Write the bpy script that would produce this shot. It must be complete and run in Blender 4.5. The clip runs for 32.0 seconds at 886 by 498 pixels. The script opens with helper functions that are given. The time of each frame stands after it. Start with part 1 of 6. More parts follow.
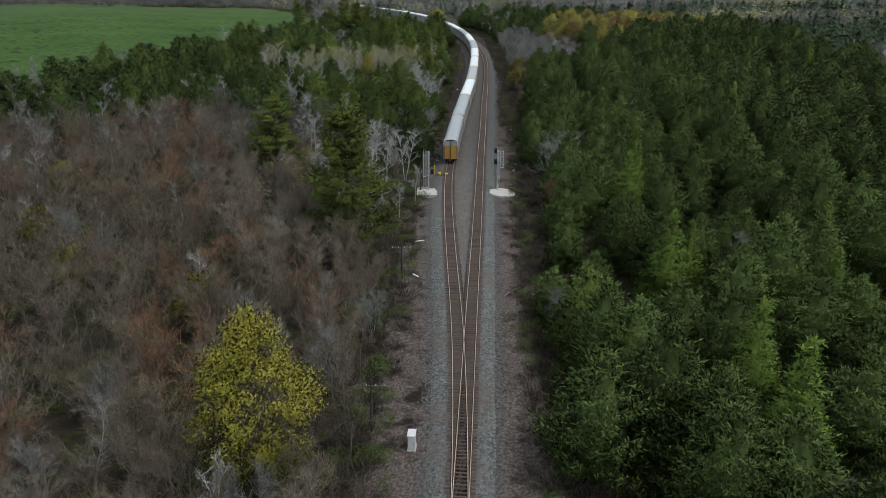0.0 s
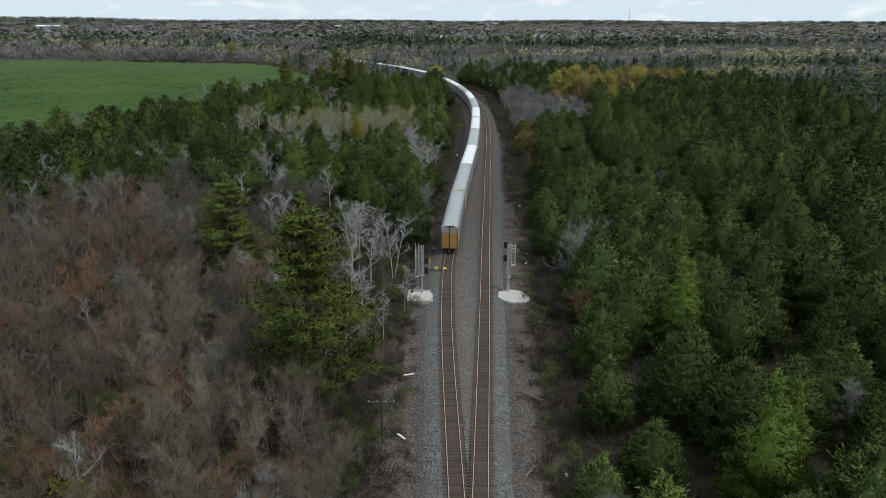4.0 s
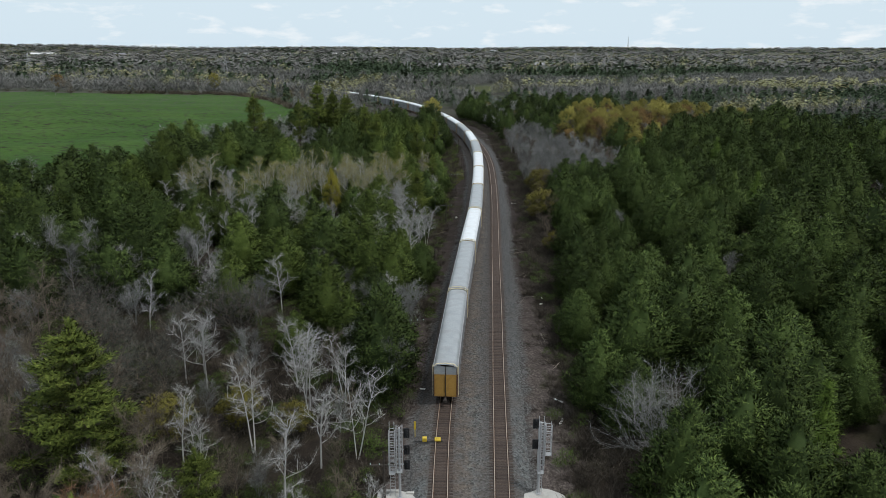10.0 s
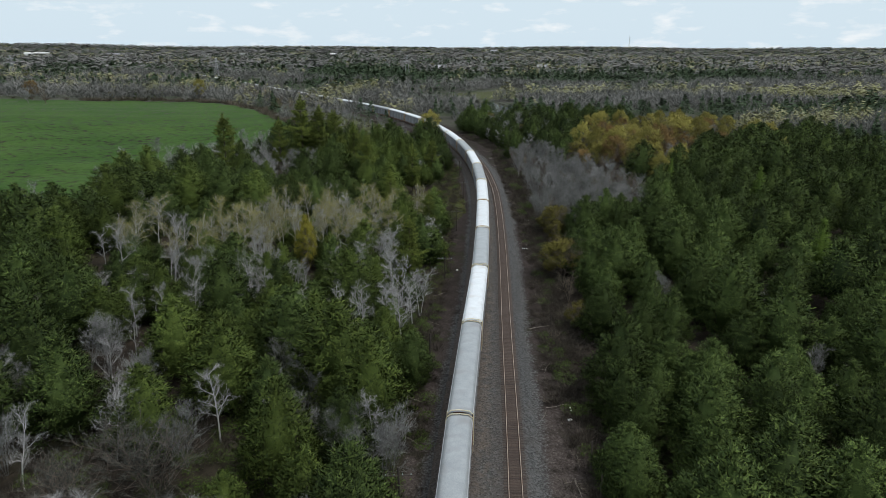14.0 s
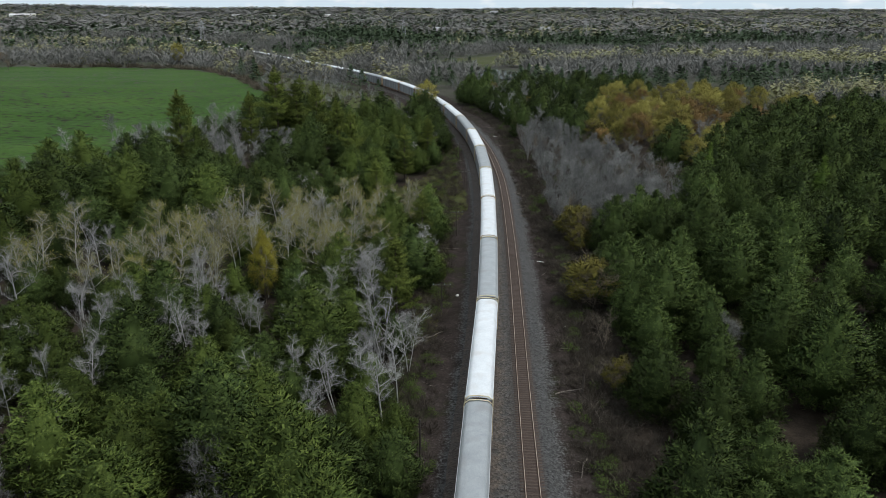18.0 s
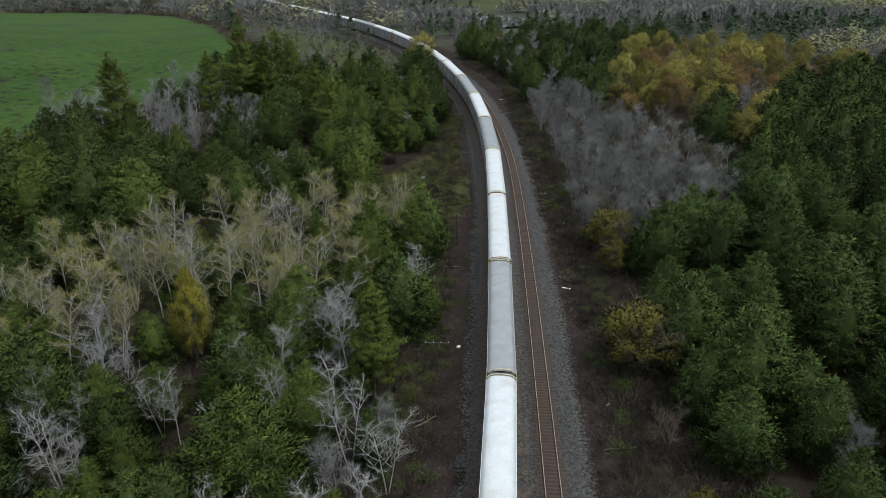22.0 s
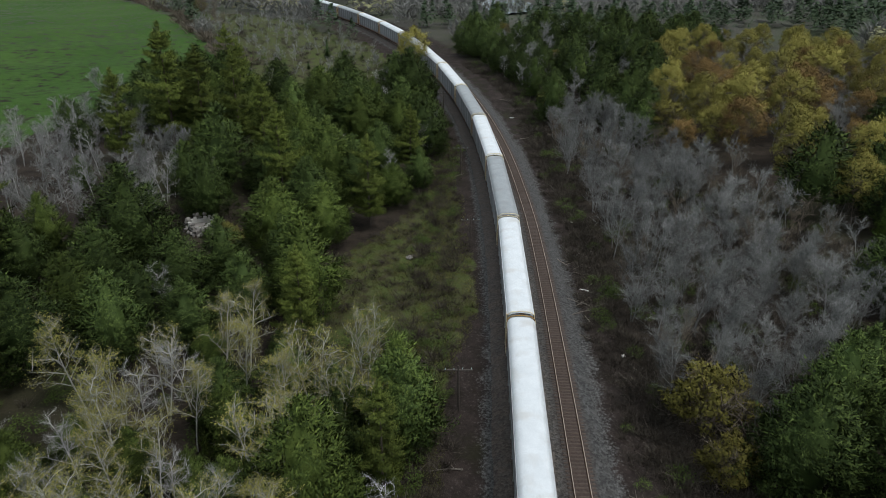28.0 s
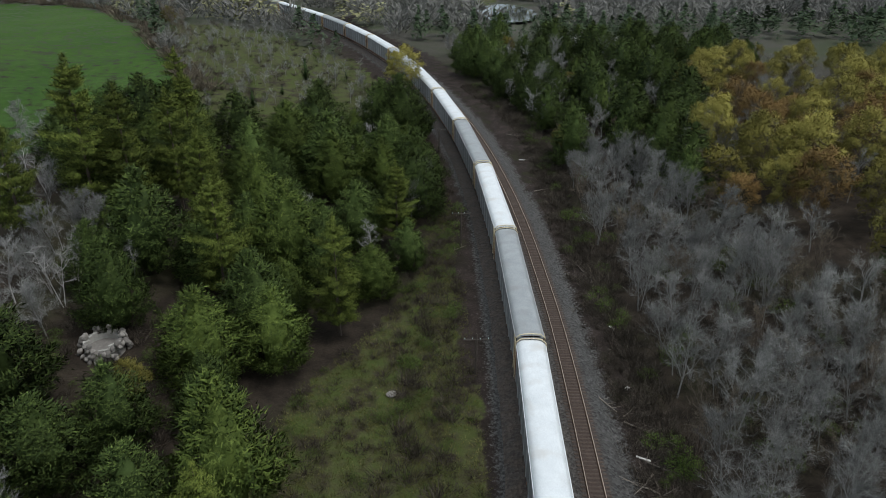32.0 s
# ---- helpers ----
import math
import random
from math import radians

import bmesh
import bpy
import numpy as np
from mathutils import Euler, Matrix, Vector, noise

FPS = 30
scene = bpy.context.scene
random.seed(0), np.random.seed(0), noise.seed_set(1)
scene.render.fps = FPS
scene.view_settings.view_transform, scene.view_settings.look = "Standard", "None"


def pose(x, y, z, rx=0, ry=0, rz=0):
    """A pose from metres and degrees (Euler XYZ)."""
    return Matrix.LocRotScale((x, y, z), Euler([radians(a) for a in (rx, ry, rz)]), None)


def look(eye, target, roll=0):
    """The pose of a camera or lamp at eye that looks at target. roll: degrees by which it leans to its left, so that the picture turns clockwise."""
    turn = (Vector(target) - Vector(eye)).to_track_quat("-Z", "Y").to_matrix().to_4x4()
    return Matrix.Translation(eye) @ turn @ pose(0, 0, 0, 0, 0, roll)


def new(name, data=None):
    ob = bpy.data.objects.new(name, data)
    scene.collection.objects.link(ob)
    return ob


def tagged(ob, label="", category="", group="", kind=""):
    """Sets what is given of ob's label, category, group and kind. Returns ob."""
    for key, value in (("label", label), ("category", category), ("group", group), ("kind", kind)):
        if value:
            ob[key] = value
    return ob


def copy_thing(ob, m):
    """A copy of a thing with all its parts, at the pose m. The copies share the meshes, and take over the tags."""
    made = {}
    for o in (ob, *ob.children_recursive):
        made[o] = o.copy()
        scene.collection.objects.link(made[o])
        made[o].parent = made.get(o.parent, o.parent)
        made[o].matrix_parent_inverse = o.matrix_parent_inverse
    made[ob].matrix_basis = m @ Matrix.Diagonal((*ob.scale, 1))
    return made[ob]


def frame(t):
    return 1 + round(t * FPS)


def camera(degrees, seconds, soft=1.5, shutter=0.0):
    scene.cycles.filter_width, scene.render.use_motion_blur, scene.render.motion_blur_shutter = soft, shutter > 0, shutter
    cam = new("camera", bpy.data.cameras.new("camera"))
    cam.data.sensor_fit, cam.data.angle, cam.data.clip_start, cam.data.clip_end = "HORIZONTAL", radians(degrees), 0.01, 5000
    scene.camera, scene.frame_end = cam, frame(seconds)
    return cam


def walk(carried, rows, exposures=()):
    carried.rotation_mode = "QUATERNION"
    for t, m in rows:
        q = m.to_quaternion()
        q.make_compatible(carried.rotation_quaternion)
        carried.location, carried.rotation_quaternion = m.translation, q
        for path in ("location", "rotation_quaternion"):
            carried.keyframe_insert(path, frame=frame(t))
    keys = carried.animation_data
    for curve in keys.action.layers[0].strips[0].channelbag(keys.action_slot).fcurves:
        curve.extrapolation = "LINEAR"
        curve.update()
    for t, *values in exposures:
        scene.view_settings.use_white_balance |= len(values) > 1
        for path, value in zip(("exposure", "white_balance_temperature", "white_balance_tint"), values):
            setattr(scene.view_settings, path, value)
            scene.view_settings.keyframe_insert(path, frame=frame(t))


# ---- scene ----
cam = camera(64.2, 32.0, soft=0.8, shutter=0.35)
METRES, EYE, TILT, LEAN, TURN = 264.0, 42.9, -21.8, 0.0, 0.0
ROWS = [
    (0.0, 0.0, 0.0, 0.0, -0.0, -0.0, -0.0),
    (0.5, 0.0002, 0.0134, 0.0054, -0.0, 0.59, -0.0),
    (1.0, 0.0004, 0.027, 0.0109, -0.02, 1.07, 0.0),
    (1.5, 0.0006, 0.0404, 0.0164, -0.02, 1.53, 0.01),
    (2.0, 0.0008, 0.0541, 0.0218, -0.03, 1.99, 0.0),
    (2.5, 0.001, 0.0675, 0.0272, -0.03, 2.44, 0.0),
    (3.0, 0.0013, 0.0809, 0.0325, -0.04, 2.89, 0.01),
    (3.5, 0.0013, 0.0943, 0.0377, -0.05, 3.35, -0.0),
    (4.0, 0.0014, 0.1077, 0.043, -0.06, 3.95, 0.01),
    (4.5, 0.0016, 0.121, 0.0483, -0.07, 4.81, 0.01),
    (6.5, 0.0031, 0.174, 0.0699, -0.06, 5.93, 0.12),
    (7.0, 0.0034, 0.1874, 0.0754, -0.07, 5.95, 0.11),
    (7.5, 0.0036, 0.201, 0.0809, -0.08, 5.96, 0.1),
    (8.0, 0.0039, 0.2148, 0.0866, -0.09, 5.96, 0.1),
    (8.5, 0.0042, 0.2285, 0.0929, -0.09, 5.95, 0.1),
    (9.0, 0.0044, 0.2423, 0.0997, -0.1, 5.95, 0.11),
    (9.5, 0.0046, 0.256, 0.1068, -0.1, 5.94, 0.1),
    (10.0, 0.0048, 0.2698, 0.1141, -0.12, 5.93, 0.1),
    (10.5, 0.005, 0.2837, 0.1214, -0.12, 5.94, 0.09),
    (11.0, 0.0052, 0.2976, 0.1288, -0.13, 5.93, 0.08),
    (11.5, 0.0053, 0.3115, 0.1366, -0.14, 5.9, 0.06),
    (12.0, 0.0055, 0.3257, 0.1443, -0.14, 5.9, 0.06),
    (12.5, 0.0058, 0.3399, 0.1522, -0.14, 5.89, 0.08),
    (13.0, 0.006, 0.3542, 0.1602, -0.16, 5.88, 0.06),
    (13.5, 0.0063, 0.3687, 0.1684, -0.15, 5.86, 0.05),
    (14.0, 0.0065, 0.3831, 0.176, -0.15, 5.84, 0.04),
    (14.5, 0.0066, 0.3982, 0.1822, -0.17, 5.84, 0.04),
    (16.5, 0.0076, 0.4575, 0.2059, -0.2, 4.54, 0.06),
    (17.0, 0.0079, 0.4724, 0.212, -0.21, 4.0, 0.07),
    (17.5, 0.0081, 0.4872, 0.2182, -0.23, 3.49, 0.08),
    (18.0, 0.0084, 0.502, 0.2243, -0.24, 2.96, 0.06),
    (18.5, 0.0087, 0.517, 0.2304, -0.25, 2.4, 0.08),
    (19.0, 0.0088, 0.5321, 0.2366, -0.27, 1.84, 0.06),
    (19.5, 0.009, 0.5472, 0.2427, -0.28, 1.26, 0.04),
    (20.0, 0.0092, 0.5621, 0.2491, -0.29, 0.69, 0.03),
    (20.5, 0.0095, 0.5772, 0.2552, -0.28, 0.16, 0.01),
    (21.0, 0.0096, 0.5922, 0.2616, -0.32, -0.39, -0.01),
    (21.5, 0.01, 0.6073, 0.2679, -0.31, -0.93, 0.01),
    (22.0, 0.0103, 0.6223, 0.2743, -0.32, -1.48, 0.02),
    (22.5, 0.0106, 0.6373, 0.2804, -0.33, -2.0, 0.04),
    (23.0, 0.0108, 0.6523, 0.2865, -0.34, -2.54, 0.02),
    (23.5, 0.0109, 0.6672, 0.2926, -0.36, -3.01, 0.01),
    (24.0, 0.011, 0.682, 0.2987, -0.39, -3.26, 0.0),
    (24.5, 0.011, 0.6969, 0.3047, -0.41, -3.31, 0.01),
    (25.0, 0.011, 0.7117, 0.3106, -0.44, -3.33, 0.0),
    (25.5, 0.0113, 0.7265, 0.3163, -0.45, -3.3, 0.0),
    (27.5, 0.0127, 0.7847, 0.3401, -0.49, -3.31, 0.02),
    (28.0, 0.0132, 0.7992, 0.3461, -0.53, -3.31, 0.06),
    (28.5, 0.0135, 0.8138, 0.3521, -0.57, -3.3, 0.06),
    (29.0, 0.0138, 0.8286, 0.3582, -0.61, -3.31, 0.09),
    (29.5, 0.0139, 0.8436, 0.3641, -0.65, -3.31, 0.11),
    (30.0, 0.0142, 0.8586, 0.3701, -0.66, -3.32, 0.13),
    (30.5, 0.0145, 0.8736, 0.3758, -0.69, -3.32, 0.15),
    (31.0, 0.0147, 0.8886, 0.3818, -0.73, -3.34, 0.16),
    (31.5, 0.0148, 0.9037, 0.3877, -0.79, -3.31, 0.16),
    (32.0, 0.015, 0.9181, 0.3937, -0.81, -3.29, 0.17),
]
EXPOSURES = [(0.0, -0.02), (4.5, -0.04), (9.0, -0.06), (16.0, -0.08), (25.0, -0.14), (32.0, -0.18)]
walk(cam, [(t, pose(0, 0, EYE, TILT, LEAN, TURN) @ pose(METRES * x, METRES * y, METRES * z, 90 + pitch, roll, yaw)) for t, x, y, z, yaw, pitch, roll in ROWS], EXPOSURES)

# ---- world and sun: a bright thin overcast with small cumulus, soft sun high on the right ----
SUN_EL, SUN_AZ = 63.0, 122.0      # degrees; azimuth clockwise from +Y
world = bpy.data.worlds.new("sky")
scene.world = world
world.use_nodes = True
wn, wl = world.node_tree.nodes, world.node_tree.links
wn.clear()
w_out = wn.new("ShaderNodeOutputWorld")
w_bg = wn.new("ShaderNodeBackground")
w_sky = wn.new("ShaderNodeTexSky")
w_sky.sky_type = "NISHITA"
w_sky.sun_disc = False
w_sky.sun_elevation, w_sky.sun_rotation = radians(SUN_EL), radians(SUN_AZ)
w_sky.air_density, w_sky.dust_density, w_sky.ozone_density = 1.0, 2.0, 1.0
w_co = wn.new("ShaderNodeTexCoord")
# clouds: flattened puffs
w_sep = wn.new("ShaderNodeSeparateXYZ")
w_add = wn.new("ShaderNodeMath"); w_add.operation = "ADD"; w_add.inputs[1].default_value = 0.10
w_com = wn.new("ShaderNodeCombineXYZ")
w_noise = wn.new("ShaderNodeTexNoise")
w_noise.inputs["Scale"].default_value = 19.0
w_noise.inputs["Detail"].default_value = 7.0
w_noise.inputs["Roughness"].default_value = 0.55
w_ramp = wn.new("ShaderNodeValToRGB")
w_ramp.color_ramp.elements[0].position, w_ramp.color_ramp.elements[1].position = 0.54, 0.78
w_mix = wn.new("ShaderNodeMix"); w_mix.data_type = "RGBA"
w_gain = wn.new("ShaderNodeMix"); w_gain.data_type = "RGBA"; w_gain.blend_type = "MULTIPLY"
w_gain.inputs["Factor"].default_value = 1.0
w_veil = wn.new("ShaderNodeMix"); w_veil.data_type = "RGBA"
wl.new(w_co.outputs["Generated"], w_sep.inputs[0])
w_add.operation = "MULTIPLY"; w_add.inputs[1].default_value = 3.2
wl.new(w_sep.outputs["Z"], w_add.inputs[0])
wl.new(w_sep.outputs["X"], w_com.inputs["X"]); wl.new(w_sep.outputs["Y"], w_com.inputs["Y"]); wl.new(w_add.outputs[0], w_com.inputs["Z"])
wl.new(w_com.outputs[0], w_noise.inputs["Vector"])
wl.new(w_noise.outputs["Fac"], w_ramp.inputs["Fac"])
w_fall = wn.new("ShaderNodeMapRange")
w_fall.inputs["From Min"].default_value, w_fall.inputs["From Max"].default_value = 0.0, 0.6
w_fall.inputs["To Min"].default_value, w_fall.inputs["To Max"].default_value = 0.92, 0.70
wl.new(w_sep.outputs["Z"], w_fall.inputs["Value"])
wl.new(w_fall.outputs[0], w_veil.inputs["Factor"])
SKY_GAIN, VEIL, CLOUD = 0.10, (0.73, 0.875, 0.98, 1), (0.97, 1.0, 1.02, 1)
w_gain.inputs["B"].default_value = (SKY_GAIN, SKY_GAIN, SKY_GAIN, 1)
wl.new(w_sky.outputs[0], w_gain.inputs["A"])
wl.new(w_gain.outputs["Result"], w_veil.inputs["A"])
w_white = wn.new("ShaderNodeMix"); w_white.data_type = "RGBA"
w_white.inputs["A"].default_value, w_white.inputs["B"].default_value = VEIL, (0.86, 0.93, 0.98, 1)
w_high = wn.new("ShaderNodeMapRange")
w_high.inputs["From Min"].default_value, w_high.inputs["From Max"].default_value = 0.15, 0.6
wl.new(w_sep.outputs["Z"], w_high.inputs["Value"])
wl.new(w_high.outputs[0], w_white.inputs["Factor"])
wl.new(w_white.outputs["Result"], w_veil.inputs["B"])
wl.new(w_veil.outputs["Result"], w_mix.inputs["A"])
w_mix.inputs["B"].default_value = CLOUD
wl.new(w_ramp.outputs["Color"], w_mix.inputs["Factor"])
# the cloud layer is brighter overhead
w_top = wn.new("ShaderNodeMapRange")
w_top.inputs["From Min"].default_value, w_top.inputs["From Max"].default_value = 0.15, 0.9
w_top.inputs["To Min"].default_value, w_top.inputs["To Max"].default_value = 1.0, 1.2
wl.new(w_sep.outputs["Z"], w_top.inputs["Value"])
wl.new(w_mix.outputs["Result"], w_bg.inputs["Color"])
wl.new(w_top.outputs[0], w_bg.inputs["Strength"])
wl.new(w_bg.outputs[0], w_out.inputs["Surface"])
sun = new("sun", bpy.data.lights.new("sun", "SUN"))
sun.data.energy, sun.data.angle, sun.data.color = 1.8, radians(14), (1.0, 0.975, 0.95)
sun.matrix_world = look((0, 0, 0), (-math.sin(radians(SUN_AZ)) * math.cos(radians(SUN_EL)), -math.cos(radians(SUN_AZ)) * math.cos(radians(SUN_EL)), -math.sin(radians(SUN_EL))))
sun.location = (0, 0, 300)


# ---- materials ----
def nodes_of(name):
    m = bpy.data.materials.new(name)
    m.use_nodes = True
    n, l = m.node_tree.nodes, m.node_tree.links
    return m, n, l, n["Principled BSDF"]


def noise_node(n, l, coord, scale, detail=4.0, rough=0.6):
    t = n.new("ShaderNodeTexNoise")
    t.inputs["Scale"].default_value, t.inputs["Detail"].default_value, t.inputs["Roughness"].default_value = scale, detail, rough
    l.new(coord, t.inputs["Vector"])
    return t.outputs["Fac"]


def ramp_node(n, l, fac, stops):
    r = n.new("ShaderNodeValToRGB")
    e = r.color_ramp.elements
    while len(e) < len(stops):
        e.new(0.5)
    for k, (p, c) in enumerate(stops):
        e[k].position, e[k].color = p, (c, c, c, 1) if isinstance(c, (int, float)) else (*c, 1)
    l.new(fac, r.inputs["Fac"])
    return r.outputs["Color"]


def mix_node(n, l, fac, a, b, blend="MIX"):
    m = n.new("ShaderNodeMix")
    m.data_type, m.blend_type = "RGBA", blend
    for key, v in (("Factor", fac), ("A", a), ("B", b)):
        if isinstance(v, (int, float)):
            m.inputs[key].default_value = v
        elif isinstance(v, tuple):
            m.inputs[key].default_value = (*v, 1)
        else:
            l.new(v, m.inputs[key])
    return m.outputs["Result"]


def bump_node(n, l, height, strength, distance, bsdf):
    b = n.new("ShaderNodeBump")
    b.inputs["Strength"].default_value, b.inputs["Distance"].default_value = strength, distance
    l.new(height, b.inputs["Height"])
    l.new(b.outputs[0], bsdf.inputs["Normal"])


def plain(name, a, b, scale=3.0, rough=0.7, metal=0.0, bump=0.3, fine=40.0, spread=0.0, stain=None):
    """Two tones by noise at two scales, a fine relief, an optional stain, and a shift from object to object."""
    m, n, l, p = nodes_of(name)
    co = n.new("ShaderNodeTexCoord").outputs["Object"]
    f1, f2 = noise_node(n, l, co, scale), noise_node(n, l, co, fine, 3.0)
    c = mix_node(n, l, ramp_node(n, l, f1, [(0.3, 0.0), (0.7, 1.0)]), a, b)
    c = mix_node(n, l, 0.35, c, ramp_node(n, l, f2, [(0.25, tuple(v * 0.55 for v in a)), (0.75, tuple(min(1, v * 1.35) for v in b))]))
    if stain:
        f3 = noise_node(n, l, co, scale * 0.45, 6.0)
        c = mix_node(n, l, ramp_node(n, l, f3, [(0.52, 0.0), (0.72, 0.8)]), c, stain)
    if spread:
        r = n.new("ShaderNodeObjectInfo").outputs["Random"]
        c = mix_node(n, l, 1.0, c, ramp_node(n, l, r, [(0.0, 1 - spread), (1.0, 1 + spread)]), "MULTIPLY")
    l.new(c, p.inputs["Base Color"])
    p.inputs["Roughness"].default_value, p.inputs["Metallic"].default_value = rough, metal
    if bump:
        bump_node(n, l, f2, bump, 0.02, p)
    return m


def foliage(name, dark, mid, light, patch=0.16, spread=0.25, rough=0.65):
    """Leaves or needles: every blade a little different, every tree too."""
    m, n, l, p = nodes_of(name)
    geo = n.new("ShaderNodeNewGeometry")
    c = ramp_node(n, l, geo.outputs["Random Per Island"], [(0.0, dark), (0.55, mid), (1.0, light)])
    f = noise_node(n, l, geo.outputs["Position"], patch, 2.0)
    c = mix_node(n, l, 1.0, c, ramp_node(n, l, f, [(0.3, 1 - spread), (0.7, 1 + spread)]), "MULTIPLY")
    r = n.new("ShaderNodeObjectInfo").outputs["Random"]
    c = mix_node(n, l, 1.0, c, ramp_node(n, l, r, [(0.0, 1 - spread), (1.0, 1 + spread)]), "MULTIPLY")
    g = noise_node(n, l, geo.outputs["Position"], 6.0, 3.0, 0.7)
    c = mix_node(n, l, 1.0, c, ramp_node(n, l, g, [(0.30, 0.80), (0.70, 1.20)]), "MULTIPLY")
    l.new(c, p.inputs["Base Color"])
    p.inputs["Roughness"].default_value = rough
    p.inputs["Specular IOR Level"].default_value = 0.06
    return m


PINE = foliage("pine_needles", (0.018, 0.031, 0.011), (0.050, 0.077, 0.022), (0.112, 0.156, 0.042), 0.10, 0.32)
OLD_PINE = foliage("old_pine_needles", (0.036, 0.052, 0.013), (0.086, 0.114, 0.024), (0.158, 0.188, 0.042))
SOFT_PINE = foliage("soft_pine_needles", (0.028, 0.045, 0.013), (0.068, 0.099, 0.023), (0.132, 0.174, 0.041), 0.10, 0.28)
LARCH = foliage("larch_needles", (0.044, 0.076, 0.016), (0.090, 0.144, 0.026), (0.140, 0.205, 0.040), spread=0.15)
CEDAR = foliage("cedar_leaves", (0.014, 0.030, 0.012), (0.026, 0.050, 0.018), (0.042, 0.070, 0.022))
BUD = foliage("yellow_buds", (0.150, 0.145, 0.022), (0.235, 0.220, 0.036), (0.330, 0.300, 0.055), spread=0.2)
GOLD = foliage("golden_buds", (0.140, 0.132, 0.034), (0.208, 0.192, 0.050), (0.285, 0.258, 0.072), spread=0.3)
OLIVE = foliage("olive_buds", (0.078, 0.074, 0.018), (0.120, 0.110, 0.027), (0.170, 0.150, 0.038), spread=0.25)
OCHRE = foliage("ochre_buds", (0.130, 0.085, 0.034), (0.195, 0.128, 0.050), (0.260, 0.176, 0.070), spread=0.25)
SPROUT = foliage("aspen_buds", (0.190, 0.184, 0.044), (0.265, 0.252, 0.066), (0.350, 0.328, 0.098), spread=0.2)
TWIG_GREY = foliage("grey_twigs", (0.080, 0.082, 0.077), (0.165, 0.168, 0.160), (0.330, 0.335, 0.322), spread=0.35)
TWIG_ASPEN = foliage("aspen_twigs", (0.100, 0.098, 0.076), (0.185, 0.182, 0.146), (0.310, 0.304, 0.252), spread=0.25)
TWIG_DIM = foliage("olive_grey_twigs", (0.040, 0.043, 0.036), (0.078, 0.081, 0.069), (0.140, 0.144, 0.126), spread=0.2)
BRUSH_BROWN = foliage("brown_brush_twigs", (0.030, 0.026, 0.021), (0.056, 0.048, 0.039), (0.105, 0.091, 0.074), spread=0.3)
TWIG_PALE = foliage("pale_twigs", (0.190, 0.190, 0.184), (0.300, 0.299, 0.290), (0.430, 0.428, 0.416), spread=0.15)
TWIG_BROWN = foliage("brown_twigs", (0.078, 0.066, 0.050), (0.142, 0.120, 0.090), (0.238, 0.204, 0.154), spread=0.35)
TWIG_RED = foliage("reddish_twigs", (0.130, 0.072, 0.045), (0.195, 0.112, 0.068), (0.260, 0.155, 0.092), spread=0.25)
BARK = plain("pine_bark", (0.060, 0.045, 0.036), (0.105, 0.082, 0.066), 2.0, 0.9, spread=0.2)
BARK_GREY = plain("grey_bark", (0.135, 0.133, 0.128), (0.225, 0.222, 0.214), 2.0, 0.9, spread=0.2)
BARK_BROWN = plain("brown_bark", (0.085, 0.066, 0.052), (0.140, 0.112, 0.090), 2.0, 0.9, spread=0.2)
BARK_PALE = plain("pale_bark", (0.32, 0.315, 0.30), (0.46, 0.455, 0.44), 1.5, 0.85, spread=0.15, stain=(0.11, 0.10, 0.09))
BRUSH_GREEN = foliage("brush_leaves", (0.030, 0.048, 0.012), (0.052, 0.076, 0.019), (0.082, 0.112, 0.028), spread=0.3)
GRASS_BLADE = foliage("rough_grass", (0.070, 0.085, 0.022), (0.120, 0.130, 0.040), (0.200, 0.180, 0.080), spread=0.3)
STEEL_RAIL = plain("worn_rail", (0.48, 0.38, 0.30), (0.62, 0.52, 0.44), 6.0, 0.38, 0.6, 0.1)
RUSTY = plain("rusty_rail_side", (0.110, 0.058, 0.034), (0.165, 0.090, 0.054), 6.0, 0.85, 0.1)
TIE = plain("tie_timber", (0.034, 0.025, 0.020), (0.066, 0.048, 0.038), 3.0, 0.9, spread=0.4)
GALV = plain("galvanised_steel", (0.34, 0.35, 0.36), (0.48, 0.49, 0.50), 8.0, 0.45, 0.15, 0.05, spread=0.06)
BLACK = plain("black_paint", (0.014, 0.014, 0.016), (0.026, 0.026, 0.028), 5.0, 0.5)
CONCRETE = plain("pale_concrete", (0.34, 0.335, 0.31), (0.46, 0.455, 0.425), 1.6, 0.9, stain=(0.30, 0.29, 0.26))
POLE_WOOD = plain("weathered_pole", (0.036, 0.029, 0.024), (0.066, 0.054, 0.044), 3.0, 0.9, spread=0.2)
ARM_WOOD = plain("grey_crossarm", (0.055, 0.047, 0.040), (0.105, 0.092, 0.080), 3.0, 0.9, spread=0.2)
GLASS_INS = plain("glass_insulator", (0.30, 0.42, 0.40), (0.42, 0.52, 0.50), 9.0, 0.15, 0.0, 0.0)
CABINET = plain("cabinet_paint", (0.50, 0.51, 0.52), (0.62, 0.63, 0.64), 2.5, 0.45, 0.0, 0.05, stain=(0.40, 0.38, 0.34))
YELLOW = plain("yellow_paint", (0.50, 0.36, 0.03), (0.66, 0.48, 0.05), 3.0, 0.5)
ROOF_WHITE = plain("white_car_roof", (0.56, 0.60, 0.62), (0.69, 0.73, 0.75), 0.8, 0.42, 0.0, 0.05, 12.0, 0.05, stain=(0.52, 0.52, 0.50))
ROOF_GREY = plain("galvanised_car_roof", (0.26, 0.285, 0.295), (0.36, 0.385, 0.395), 0.8, 0.45, 0.15, 0.05, 12.0, 0.08, stain=(0.26, 0.265, 0.26))
